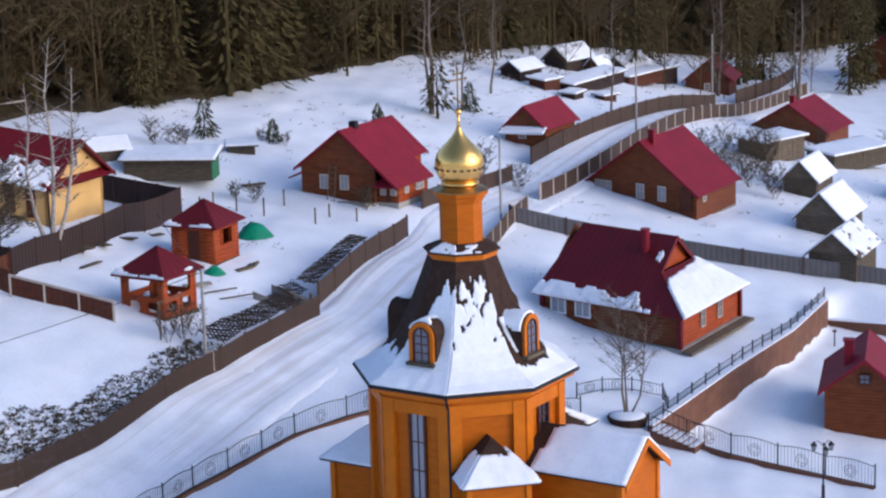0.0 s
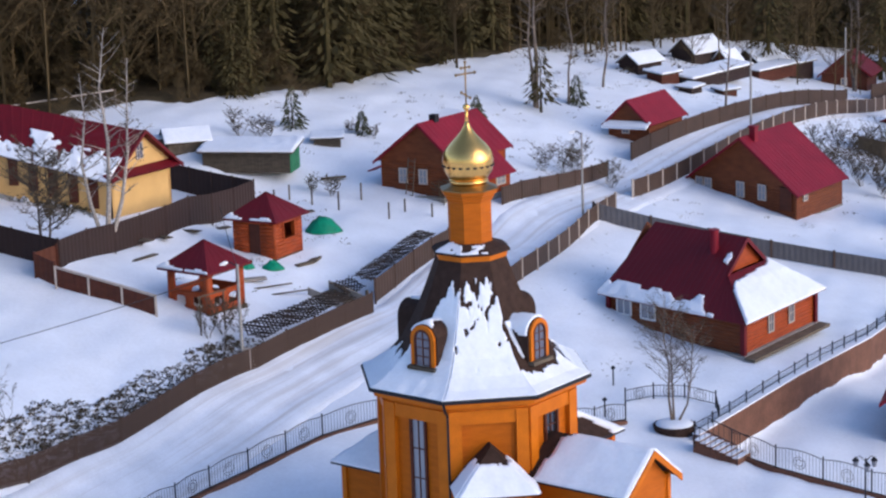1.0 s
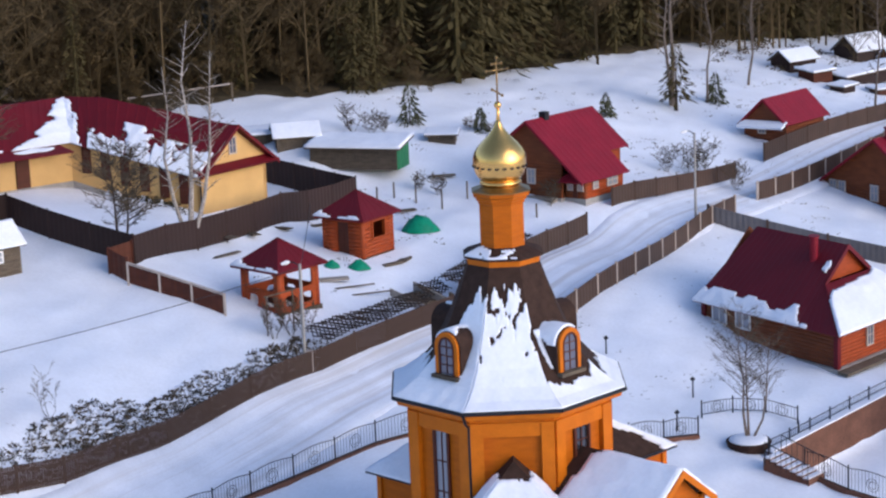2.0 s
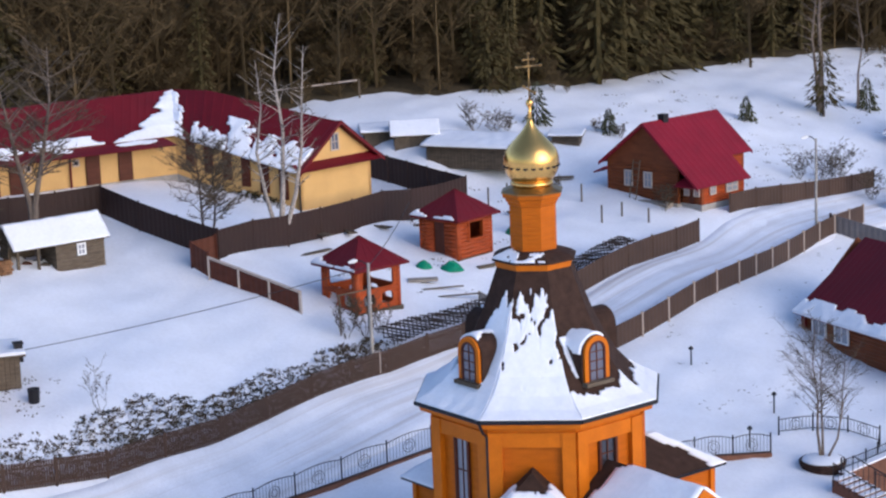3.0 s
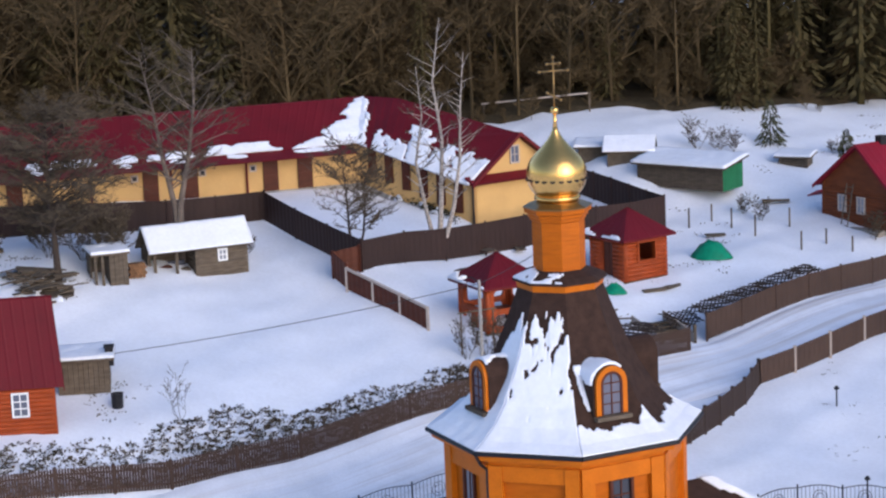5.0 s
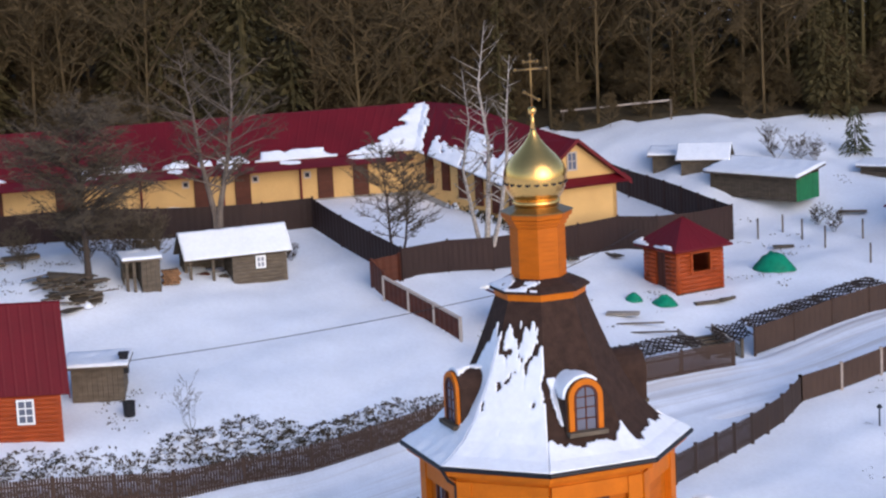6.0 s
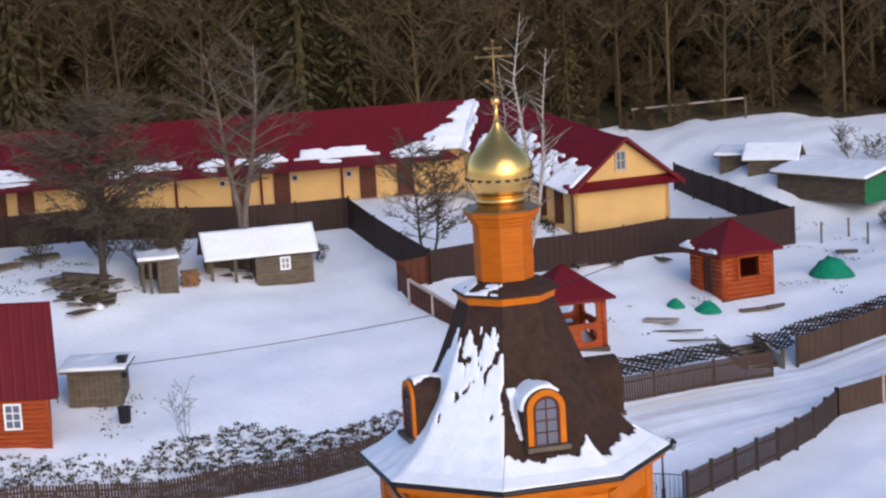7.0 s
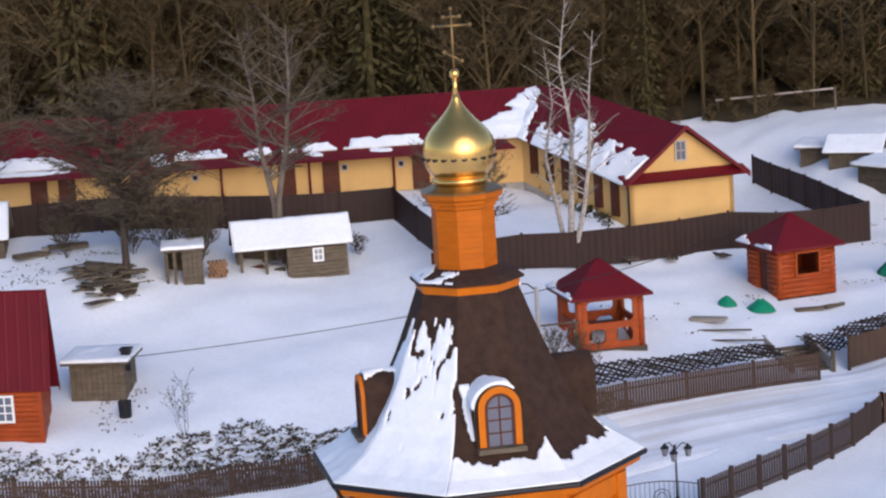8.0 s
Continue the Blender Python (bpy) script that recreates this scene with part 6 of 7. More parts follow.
# lattice-covered terrace behind the roadside fence
def lattice(name, p, q, depth, foot, rise, label):
    """A slanting trellis of crossed laths between two ground points."""
    p, q = Vector(p), Vector(q)
    way = (q - p).normalized()
    up = Vector((-way.y, way.x))
    length = (q - p).length
    t = thing(name, Matrix.Translation((p.x, p.y, gz(p.x, p.y))), label, "trellis", "trellises")
    org = t.matrix_basis.translation

    def at(u, v):
        w = p + way * (u * length) + up * (depth * v)
        return Vector((w.x, w.y, gz(w.x, w.y) + foot * (1 - v) + rise * v + 0.05 * math.sin(u * 9))) - org

    rl = random.Random(int(length * 100))
    n = int(length / 0.26)
    for k in range(-5, n + 1):
        for sgn in (1, -1):
            u0, u1 = (k / n, (k + 5) / n) if sgn > 0 else ((k + 5) / n, k / n)
            pts = [(u0 + (u1 - u0) * f, f) for f in (0, 0.25, 0.5, 0.75, 1)]
            pts = [at(u, v) + Vector((0, 0, rl.uniform(-0.04, 0.05))) for u, v in pts if -0.02 <= u <= 1.02]
            if len(pts) > 1:
                bm = bmesh.new()
                tube(bm, pts, 0.034, 4)
                part("lath", bm, TRELLISWOOD, t)
    return t


lattice("trellis", (-7.2, 17.6), (-2.5, 24.2), 1.35, 1.0, 0.95, "dark slanting trellis with snow showing through")
lattice("trellis", (-1.5, 27.3), (2.5, 34.0), 0.95, 1.0, 1.0, "dark slanting trellis beside the garden steps")
lattice("trellis", (-2.9, 26.7), (-1.7, 28.2), 0.8, 0.3, 0.6, "short dark trellis at the garden gap")

# garden steps
steps_ob = thing("garden_steps", at_heading(-2.5, 26.1, gz(-2.5, 26.1) - 0.1, 138), "weathered wooden garden steps with side boards", "steps")
for k in range(6):
    bm = bmesh.new()
    box(bm, 0.32 * k, -0.75, 0.10 * k, 0.32 * k + 0.34, 0.75, 0.10 * k + 0.08)
    part("tread", bm, GREYWOOD, steps_ob)
for s in (-1, 1):
    bm = bmesh.new()
    poly(bm, [(-0.25, s * 0.82, -0.1), (2.1, s * 0.82, 0.55), (2.1, s * 0.82, 1.0), (-0.25, s * 0.82, 0.42)], (0, 0.07, 0))
    part("side_board", bm, PALEWOOD, steps_ob)
    bm = bmesh.new()
    box(bm, -0.28, s * 0.82 - 0.06, -0.5, -0.16, s * 0.82 + 0.06, 0.75)
    part("post", bm, GREYWOOD, steps_ob)

# tarpaulins
def tarp(x, y, r, h, seed, label):
    rg = random.Random(seed)
    bm = bmesh.new()
    n, rows = 16, 6
    rings = []
    for j in range(rows + 1):
        f = j / rows
        rings.append([bm.verts.new((x + r * f * math.cos(k * math.tau / n) * (1 + 0.18 * noise.noise(Vector((k * 0.7, f, seed)))) * 1.25, y + r * f * math.sin(k * math.tau / n), gz(x, y) + h * (1 - f ** 1.6) * (1 + 0.25 * noise.noise(Vector((math.cos(k * math.tau / n) * 2, math.sin(k * math.tau / n) * 2, f * 3 + seed)))) - 0.05 * (f == 1))) for k in range(n)] if j else [bm.verts.new((x, y, gz(x, y) + h * 1.02))])
    for k in range(n):
        bm.faces.new((rings[0][0], rings[1][k], rings[1][(k + 1) % n]))
        for a, b in zip(rings[1:], rings[2:]):
            bm.faces.new((a[k], b[k], b[(k + 1) % n], a[(k + 1) % n]))
    return smooth(tagged(link_mesh("tarpaulin", bm, TARP), label, "tarpaulin", "tarpaulins"))


tarp(-3.2, 36.8, 0.85, 0.75, 1.0, "green tarpaulin heaped over garden goods")
tarp(-6.2, 29.9, 0.5, 0.4, 2.0, "small green tarpaulin in the snow")
tarp(-7.5, 29.6, 0.35, 0.35, 3.0, "small green covered heap in the snow")


def plank(x, y, hd, ln, label="weathered planks lying in the snow", w=0.14, n=1, lift=0.05):
    t = thing("plank_stack" if n > 1 else "plank", at_heading(x, y, gz(x, y) + lift, hd), label, "planks", "loose timber")
    for k in range(n):
        bm = bmesh.new()
        box(bm, -ln / 2, -w / 2 + 0.17 * (k % 3 - 1) * (n > 1), 0.06 * (k // 3), ln / 2, w / 2 + 0.17 * (k % 3 - 1) * (n > 1), 0.06 * (k // 3) + 0.05)
        part("board", bm, PALEWOOD if n == 6 else GREYWOOD, t)
    return t


for x, y, hd, ln, n in ((-6.6, 26.9, 20, 2.6, 1), (-5.9, 26.3, 18, 2.8, 1), (-7.3, 27.6, 10, 1.4, 6), (-13.2, 31.6, -40, 2.8, 3), (-11.6, 33.0, -60, 1.4, 4), (-10.2, 34.6, -35, 1.2, 4), (-4.6, 30.8, 40, 1.1, 5), (-4.0, 31.6, 70, 1.0, 4), (-8.6, 36.6, 30, 1.1, 3), (-3.9, 41.0, 20, 1.0, 3), (-1.9, 46.6, 10, 1.4, 4), (-12.6, 28.6, 50, 2.0, 2)):
    plank(x, y, hd, ln, n=n)

# woodpiles under the spreading tree
rg = random.Random(5)
for k in range(58):
    x, y = -27.6 + rg.gauss(0, 0.75), 16.4 + rg.gauss(0, 0.5)
    heap = plank(x, y, 36 + rg.gauss(0, 22), rg.uniform(0.45, 1.5), "old boards in a snowy jumble under the tree", n=rg.choice((1, 1, 2, 3)), w=rg.uniform(0.1, 0.24), lift=rg.uniform(0.0, 0.45))
    heap.matrix_basis = heap.matrix_basis @ pose(0, 0, 0, rg.uniform(-12, 12), rg.uniform(-9, 9), 0)
for k in range(16):
    x, y = -27.6 + rg.gauss(0, 0.55), 16.5 + rg.gauss(0, 0.35)
    bm = bmesh.new()
    blob_mesh(bm, 0, 0, 0, rg.uniform(0.22, 0.42), rg.uniform(0.14, 0.28), rg)
    ob = smooth(tagged(link_mesh("snow_mound", bm, SNOW), "small heap of snow on old timber", "snow", "snow heaps"))
    ob.matrix_basis = Matrix.Translation((x, y, gz(x, y)))


def firewood(x, y, hd, cols, rows):
    t = thing("firewood_stack", at_heading(x, y, gz(x, y), hd), "stacked split firewood beside a shed", "firewood", "firewood stacks")
    bm = bmesh.new()
    tube(bm, [(0, 0, 0), (0, 0.35, 0)], 0.075, 6)
    first = part("log", bm, FIREWOOD, t)
    for c in range(cols):
        for r in range(rows):
            shared("log", first.data, t, Matrix.Translation((c * 0.15 + 0.07 * (r % 2), 0, 0.08 + r * 0.13)))
    bpy.data.objects.remove(first)
    return t


firewood(-25.0, 19.6, 42, 5, 5)
for x, y, hd, ln, n in ((-31.6, 18.7, 50, 1.6, 9), (-31.9, 18.4, 44, 1.3, 6), (-32.4, 17.2, 70, 1.2, 9), (-32.2, 17.6, 30, 0.9, 5)):
    plank(x, y, hd, ln, "weathered planks stacked in the snowy yard", n=n)

# posts, poles, bucket
for x, y, h in ((-0.6, 43.2, 0.9), (0.6, 39.6, 0.9), (1.6, 40.8, 0.7), (3.0, 39.9, 0.8), (-2.0, 41.5, 1.0), (-5.5, 42.3, 1.0), (-4.6, 43.5, 0.9), (-3.4, 42.6, 1.0)):
    bm = bmesh.new()
    tube(bm, [(0, 0, -0.3), (0, 0, h)], 0.05, 6)
    ob = tagged(link_mesh("garden_post", bm, GREYWOOD), "grey wooden post standing in the snow", "post", "garden posts")
    ob.matrix_basis = Matrix.Translation((x, y, gz(x, y)))
bm = bmesh.new()
lathe(bm, [(0.20, 0.0), (0.22, 0.05), (0.24, 0.55), (0.26, 0.58), (0.22, 0.58), (0.20, 0.5)], 14)
ob = tagged(link_mesh("barrel", bm, DARK_METAL), "small dark metal barrel in the snow", "barrel")
ob.matrix_basis = Matrix.Translation((-20.5, 9.2, gz(-20.5, 9.2)))


def utility_pole(x, y, h, label, head=True, r=0.09, box_on=False):
    p = thing("utility_pole", Matrix.Translation((x, y, gz(x, y))), label, "pole", "utility poles")
    bm = bmesh.new()
    tube(bm, [(0, 0, -0.5), (0, 0, h)], [r, r * 0.7], 10)
    part("pole", bm, CONCRETE, p)
    if head:
        bm = bmesh.new()
        tube(bm, [(0, 0, h - 0.1), (-0.25, -0.15, h + 0.12), (-0.5, -0.3, h + 0.16)], 0.03, 6)
        part("bracket", bm, DARK_METAL, p)
        bm = bmesh.new()
        tube(bm, [(-0.42, -0.25, h + 0.16), (-0.55, -0.33, h + 0.15), (-0.75, -0.45, h + 0.12)], [0.05, 0.10, 0.05], 8)
        part("lamp_head", bm, WHITE, p)
    if box_on:
        for dx, hh, w in ((0.22, 0.95, 0.14), (-0.25, 0.55, 0.18)):
            bm = bmesh.new()
            box(bm, dx - w, -0.14, 0.05, dx + w, 0.14, hh)
            part("meter_cabinet", bm, POSTCREAM, p, "pale metal meter cabinet")
    return p


utility_pole(-8.16, 16.6, 4.75, "pale concrete pole with a street lamp and cabinets", True, 0.09, True)
utility_pole(11.6, 41.1, 5.1, "grey concrete pole with a street lamp", True, 0.08)
utility_pole(28.9, 70.3, 5.0, "grey wooden pole beside the road", False, 0.09)
utility_pole(43.0, 94.0, 6.0, "dark wooden pole near far huts", False, 0.08)


def wire(name, p, q, sag, label):
    p, q = Vector(p), Vector(q)
    bm = bmesh.new()
    tube(bm, [p.lerp(q, k / 12) - Vector((0, 0, sag * 4 * (k / 12) * (1 - k / 12))) for k in range(13)], 0.018, 4)
    return tagged(link_mesh(name, bm, DARK_METAL), label, "wire", "overhead wires")


wire("overhead_wire", (-8.16, 16.6, gz(-8.16, 16.6) + 4.6), (-22.9, 9.5, gz(-22.9, 9.5) + 1.3), 0.22, "thin dark wire drooping to the plank hut")
wire("overhead_wire", (-8.16, 16.6, gz(-8.16, 16.6) + 4.6), (-8.6, 33.6, gz(-8.6, 33.6) + 1.9), 0.2, "thin dark wire drooping to a gazebo")

# ---- churchyard ironwork ----
def iron_fence(points, height, label, kerb=True, spacing=1.9, arch=0.12, z_up=0.0, scroll=True, foot=gz):
    """Wrought bays: posts, two rails, thin bars and a scroll, on a low kerb."""
    f = thing("iron_fence", Matrix.Translation((points[0][0], points[0][1], gz(*points[0]))), label, "fence", "iron fences")
    org = f.matrix_basis.translation
    spots = []
    for (xa, ya), (xb, yb_) in zip(points, points[1:]):
        n = max(1, round(math.hypot(xb - xa, yb_ - ya) / spacing))
        spots += [(xa + (xb - xa) * k / n, ya + (yb_ - ya) * k / n) for k in range(n)]
    spots.append(points[-1])
    ps = [Vector((x, y, foot(x, y) + z_up)) - org for x, y in spots]
    for p in ps:
        bm = bmesh.new()
        tube(bm, [p + Vector((0, 0, -0.2)), p + Vector((0, 0, height + 0.08))], 0.035, 6)
        part("post", bm, DARK_METAL, f)
    for p, q in zip(ps, ps[1:]):
        d = q - p
        way = d.normalized()
        top = [p + d * (k / 8) + Vector((0, 0, height - 0.05 + arch * math.sin(math.pi * k / 8))) for k in range(9)]
        bm = bmesh.new()
        tube(bm, top, 0.020, 4)
        tube(bm, [p + Vector((0, 0, 0.16)), q + Vector((0, 0, 0.16))], 0.020, 4)
        n = max(4, round(d.length / 0.15))
        for k in range(1, n):
            b = p + d * (k / n)
            tube(bm, [b + Vector((0, 0, 0.16)), b + Vector((0, 0, height - 0.05 + arch * math.sin(math.pi * k / n)))], 0.010, 3)
        if scroll:
            c = p + d * 0.5 + Vector((0, 0, height * 0.56))
            for rr in (0.26, 0.15):
                tube(bm, [c + way * (rr * math.cos(k * math.tau / 14)) + Vector((0, 0, rr * math.sin(k * math.tau / 14))) for k in range(15)], 0.014, 4)
        part("grille", bm, DARK_METAL, f)
        if kerb:
            bm = bmesh.new()
            side = Vector((way.y, -way.x, 0)) * 0.14
            slab(bm, p - side + Vector((0, 0, 0.12)), q - side + Vector((0, 0, 0.12)), q + side + Vector((0, 0, 0.12)), p + side + Vector((0, 0, 0.12)), 0.5)
            part("kerb", bm, BROWNWALL, f)
    return f


iron_fence([(-17, -1.0), (-12.6, 4.4), (-9.9, 7.1), (-5.1, 10.9), (-2.6, 12.2), (-0.5, 13.1)], 1.0, "black wrought-iron churchyard fence on a brown kerb")
iron_fence([(2.9, 8.8), (5.2, 11.6), (8.2, 13.0)], 0.85, "black wrought-iron fence behind the chapel")
iron_fence([(8.6, 15.0), (10.0, 15.6), (11.4, 15.5), (12.6, 14.6), (12.4, 13.2)], 0.7, "curved iron railing round the planter yard", False, 1.3, 0.02)
iron_fence([(12.0, 9.4), (13.4, 7.6), (15.0, 6.2), (16.6, 4.8), (18.2, 3.3)], 1.05, "black wrought-iron fence with arched bays beside the steps")

# retaining wall of the low yard
WALL_LINE = [(11.0, 11.1), (17.1, 17.1), (22.6, 23.6), (27.2, 30.3), (31.0, 27.6)]
rw = thing("retaining_wall", Matrix.Translation((11.1, 10.9, gz(11.1, 10.9))), "brown stone retaining wall with a snowy coping", "wall", kind="structure")
org = rw.matrix_basis.translation
for (xa, ya), (xb, yb_) in zip(WALL_LINE, WALL_LINE[1:]):
    side = Vector((-(yb_ - ya), xb - xa, 0)).normalized()
    za, zb = (gz(x + side.x * 1.1, y + side.y * 1.1) for x, y in ((xa, ya), (xb, yb_)))
    if (xb, yb_) == WALL_LINE[-1]:
        zb = za
    p, q = Vector((xa, ya, za)) - org, Vector((xb, yb_, zb)) - org
    bm = bmesh.new()
    poly(bm, [p + Vector((0, 0, -2.2)), q + Vector((0, 0, -2.2)), q + Vector((0, 0, 0.12)), p + Vector((0, 0, 0.12))], side * 0.3)
    part("wall", bm, BROWNWALL, rw)
    bm = bmesh.new()
    slab(bm, p - side * 0.02 + Vector((0, 0, 0.18)), q - side * 0.02 + Vector((0, 0, 0.18)), q + side * 0.34 + Vector((0, 0, 0.18)), p + side * 0.34 + Vector((0, 0, 0.18)), 0.06)
    part("coping", bm, SNOW, rw, "snow lying on the coping")
iron_fence([(10.85, 11.25), (16.95, 17.25), (22.45, 23.75), (27.0, 30.4)], 0.5, "low iron railing on the retaining wall", False, 1.5, 0.0, 0.16, False, lambda x, y: gz(x - 0.75, y + 0.65))

# yard steps down beside the wall
ys = thing("yard_steps", at_heading(10.75, 10.0, gz(10.75, 10.0), -42), "dark stone steps with snowy treads", "steps")
for k in range(7):
    bm = bmesh.new()
    box(bm, 0.30 * k, -0.55, -0.4, 0.30 * k + 0.32, 0.55, 0.55 - 0.085 * k)
    part("step", bm, BROWNWALL, ys)
    bm = bmesh.new()
    box(bm, 0.30 * k + 0.02, -0.52, 0.55 - 0.085 * k, 0.30 * k + 0.28, 0.52, 0.59 - 0.085 * k)
    part("tread_snow", bm, SNOW, ys)
for s in (-1, 1):
    bm = bmesh.new()
    tube(bm, [(0.1, s * 0.6, 0.3), (0.1, s * 0.6, 1.25), (2.1, s * 0.6, 0.68), (2.1, s * 0.6, -0.3)], 0.025, 6)
    for k in range(1, 8):
        tube(bm, [(0.1 + 0.25 * k, s * 0.6, 0.45 - 0.07 * k), (0.1 + 0.25 * k, s * 0.6, 1.25 - 0.07125 * k)], 0.012, 4)
    part("handrail", bm, DARK_METAL, ys)

# planter
pl = thing("planter", Matrix.Translation((10.2, 12.3, gz(10.2, 12.3))), "round stone planter capped with snow", "planter")
bm = bmesh.new()
lathe(bm, [(0.86, -0.3), (0.88, 0.1), (0.95, 0.26), (0.90, 0.32), (0.78, 0.30)], 18)
part("bowl", bm, SHINGLE, pl)
bm = bmesh.new()
lathe(bm, [(0.84, 0.28), (0.80, 0.36), (0.55, 0.44), (0.2, 0.46)], 16)
smooth(part("snow_cap", bm, SNOW, pl))


def street_lamp(x, y, h, turn):
    s = thing("street_lamp", at_heading(x, y, gz(x, y), turn), "black cast-iron lamp post with three lanterns", "lamp", "street lamps")
    bm = bmesh.new()
    tube(bm, [(0, 0, -0.3), (0, 0, 0.5), (0, 0, 0.55), (0, 0, h)], [0.08, 0.07, 0.04, 0.03], 8)
    part("post", bm, DARK_METAL, s)
    for k in range(3):
        a = k * math.tau / 3
        d = Vector((math.cos(a), math.sin(a), 0))
        bm = bmesh.new()
        tube(bm, [Vector((0, 0, h - 0.15)), d * 0.25 + Vector((0, 0, h + 0.05)), d * 0.42 + Vector((0, 0, h - 0.05))], 0.018, 5)
        part("arm", bm, DARK_METAL, s)
        lan = thing("lantern", Matrix.Translation(d * 0.42 + Vector((0, 0, h - 0.42))), "", "")
        lan.parent = s
        bm = bmesh.new()
        lathe(bm, [(0.06, 0.0), (0.11, 0.24), (0.11, 0.25)], 6)
        part("glass", bm, PALEPANE, lan)
        bm = bmesh.new()
        lathe(bm, [(0.15, 0.25), (0.15, 0.27), (0.05, 0.37), (0.015, 0.42)], 6)
        part("cap", bm, DARK_METAL, lan)
        bm = bmesh.new()
        for j in range(6):
            b = j * math.tau / 6
            tube(bm, [(0.062 * math.cos(b), 0.062 * math.sin(b), 0), (0.115 * math.cos(b), 0.115 * math.sin(b), 0.25)], 0.010, 4)
        part("cage", bm, DARK_METAL, lan)
    return s


street_lamp(15.75, 2.95, 2.35, 20)
street_lamp(-1.12, 12.85, 2.20, 50)
for x, y in ((5.1, 21.3), (8.5, 17.2), (7.4, 13.6), (26.0, 26.5)):
    bm = bmesh.new()
    tube(bm, [(0, 0, -0.3), (0, 0, 0.72)], 0.035, 6)
    lathe(bm, [(0.10, 0.72), (0.12, 0.76), (0.04, 0.86)], 8)
    ob = tagged(link_mesh("garden_lamp", bm, DARK_METAL), "short black garden lamp standing in the snow", "lamp", "garden lamps")
    ob.matrix_basis = Matrix.Translation((x, y, gz(x, y)))

# a long pale pole slung on two posts before the wood
yard_rail = thing("pole_rail", Matrix.Translation((-14.4, 56.3, gz(-14.4, 56.3))), "long pale wooden pole slung on posts before the wood", "rail")
bm = bmesh.new()
tube(bm, [(0, 0, 1.05), (-6.04, -1.02, 0.55)], 0.055, 6)
part("pole", bm, POSTCREAM, yard_rail)
for px, py, ph in ((0.1, 0, 1.1), (-5.92, -1.00, 0.6)):
    bm = bmesh.new()
    tube(bm, [(px, py, -0.6), (px, py, ph)], 0.06, 6)
    part("post", bm, GREYWOOD, yard_rail)

# garden frame of thin poles beside the street lamp
gf = thing("cane_support", Matrix.Translation((-9.9, 19.3, gz(-9.9, 19.3))), "grey frame of thin garden poles with bare canes", "plant support")
for dx, dy in ((0.0, 0.0), (1.1, 0.9)):
    bm = bmesh.new()
    tube(bm, [(dx, dy, -0.5), (dx, dy, 1.7)], 0.04, 6)
    part("post", bm, GREYWOOD, gf)
bm = bmesh.new()
tube(bm, [(-0.1, -0.08, 1.66), (1.2, 0.98, 1.72)], 0.035, 6)
part("rail", bm, GREYWOOD, gf)

# snowy bushes along the courtyard wall
rg = random.Random(77)
bush, caps = [], []
for k in range(80):
    f = rg.random()
    x, y = -14.9 + (-22.4 + 14.9) * f + rg.uniform(-0.4, 0.2), 34.0 + (39.2 - 34.0) * f + rg.uniform(-0.5, 0.2)
    bush.append((x, y, 0.3, rg.uniform(0.12, 0.35)))
    if rg.random() < 0.45:
        caps.append((x, y, rg.uniform(0.15, 0.35), rg.uniform(0.1, 0.3)))
clumps("courtyard_bushes", bush, DRYLEAF, "dark low bushes along the courtyard wall", "bushes", 0.15, 30, 9)
bm = bmesh.new()
for x, y, r, h in caps:
    blob_mesh(bm, x, y, gz(x, y), r, h, rg, 7)
smooth(tagged(link_mesh("bush_snow", bm, SNOW), "snow lying on courtyard bushes", "snow", kind="stuff"))

# flue box on the plank hut
bm = bmesh.new()
box(bm, -0.16, -0.16, -0.3, 0.16, 0.16, 0.42)
box(bm, -0.2, -0.2, 0.42, 0.2, 0.2, 0.5)
flue = tagged(link_mesh("flue", bm, DARK_METAL), "dark sheet-metal flue on the plank hut roof", "flue")
flue.matrix_basis = at_heading(-23.05, 9.3, gz(-23.05, 9.3), 26) @ Matrix.Translation((2.0, 0.35, 1.25))

# goods stored in the open bay of the log shed
bay = log_shed.matrix_basis
for name, x, y, w, d, h, mt, label in (("crate", 0.7, 0.9, 0.7, 0.5, 0.5, LOG_DARK, "dark wooden crate stored in the open shed"), ("crate", 1.6, 0.7, 0.5, 0.5, 0.35, GREYWOOD, "grey wooden crate stored in the open shed"), ("covered_heap", 1.4, 1.4, 1.1, 0.6, 0.6, PANE, "blue-grey sheet over goods in the shed")):
    bm = bmesh.new()
    box(bm, -w / 2, -d / 2, 0, w / 2, d / 2, h)
    bmesh.ops.bevel(bm, geom=bm.edges[:], offset=0.04 if name == "crate" else 0.16, segments=2, affect="EDGES")
    ob = tagged(link_mesh(name, bm, mt), label, "crate" if name == "crate" else "heap")
    ob.matrix_basis = bay @ Matrix.Translation((x, y, 0.0))

# ---- forest ----
EDGE = [(-130, 22), (-60, 33), (-44, 40), (-36, 45), (-28, 48.5), (-22, 54), (-14, 57.0), (-10, 59.3), (-4, 64.6), (4, 74), (14, 86.5), (24, 101), (38, 124), (52, 138), (80, 150), (140, 160)]


def edge_y(x):
    for (xa, ya), (xb, yb) in zip(EDGE, EDGE[1:]):
        if xa <= x <= xb:
            return ya + (yb - ya) * (x - xa) / (xb - xa)
    return 40 if x < 0 else 160


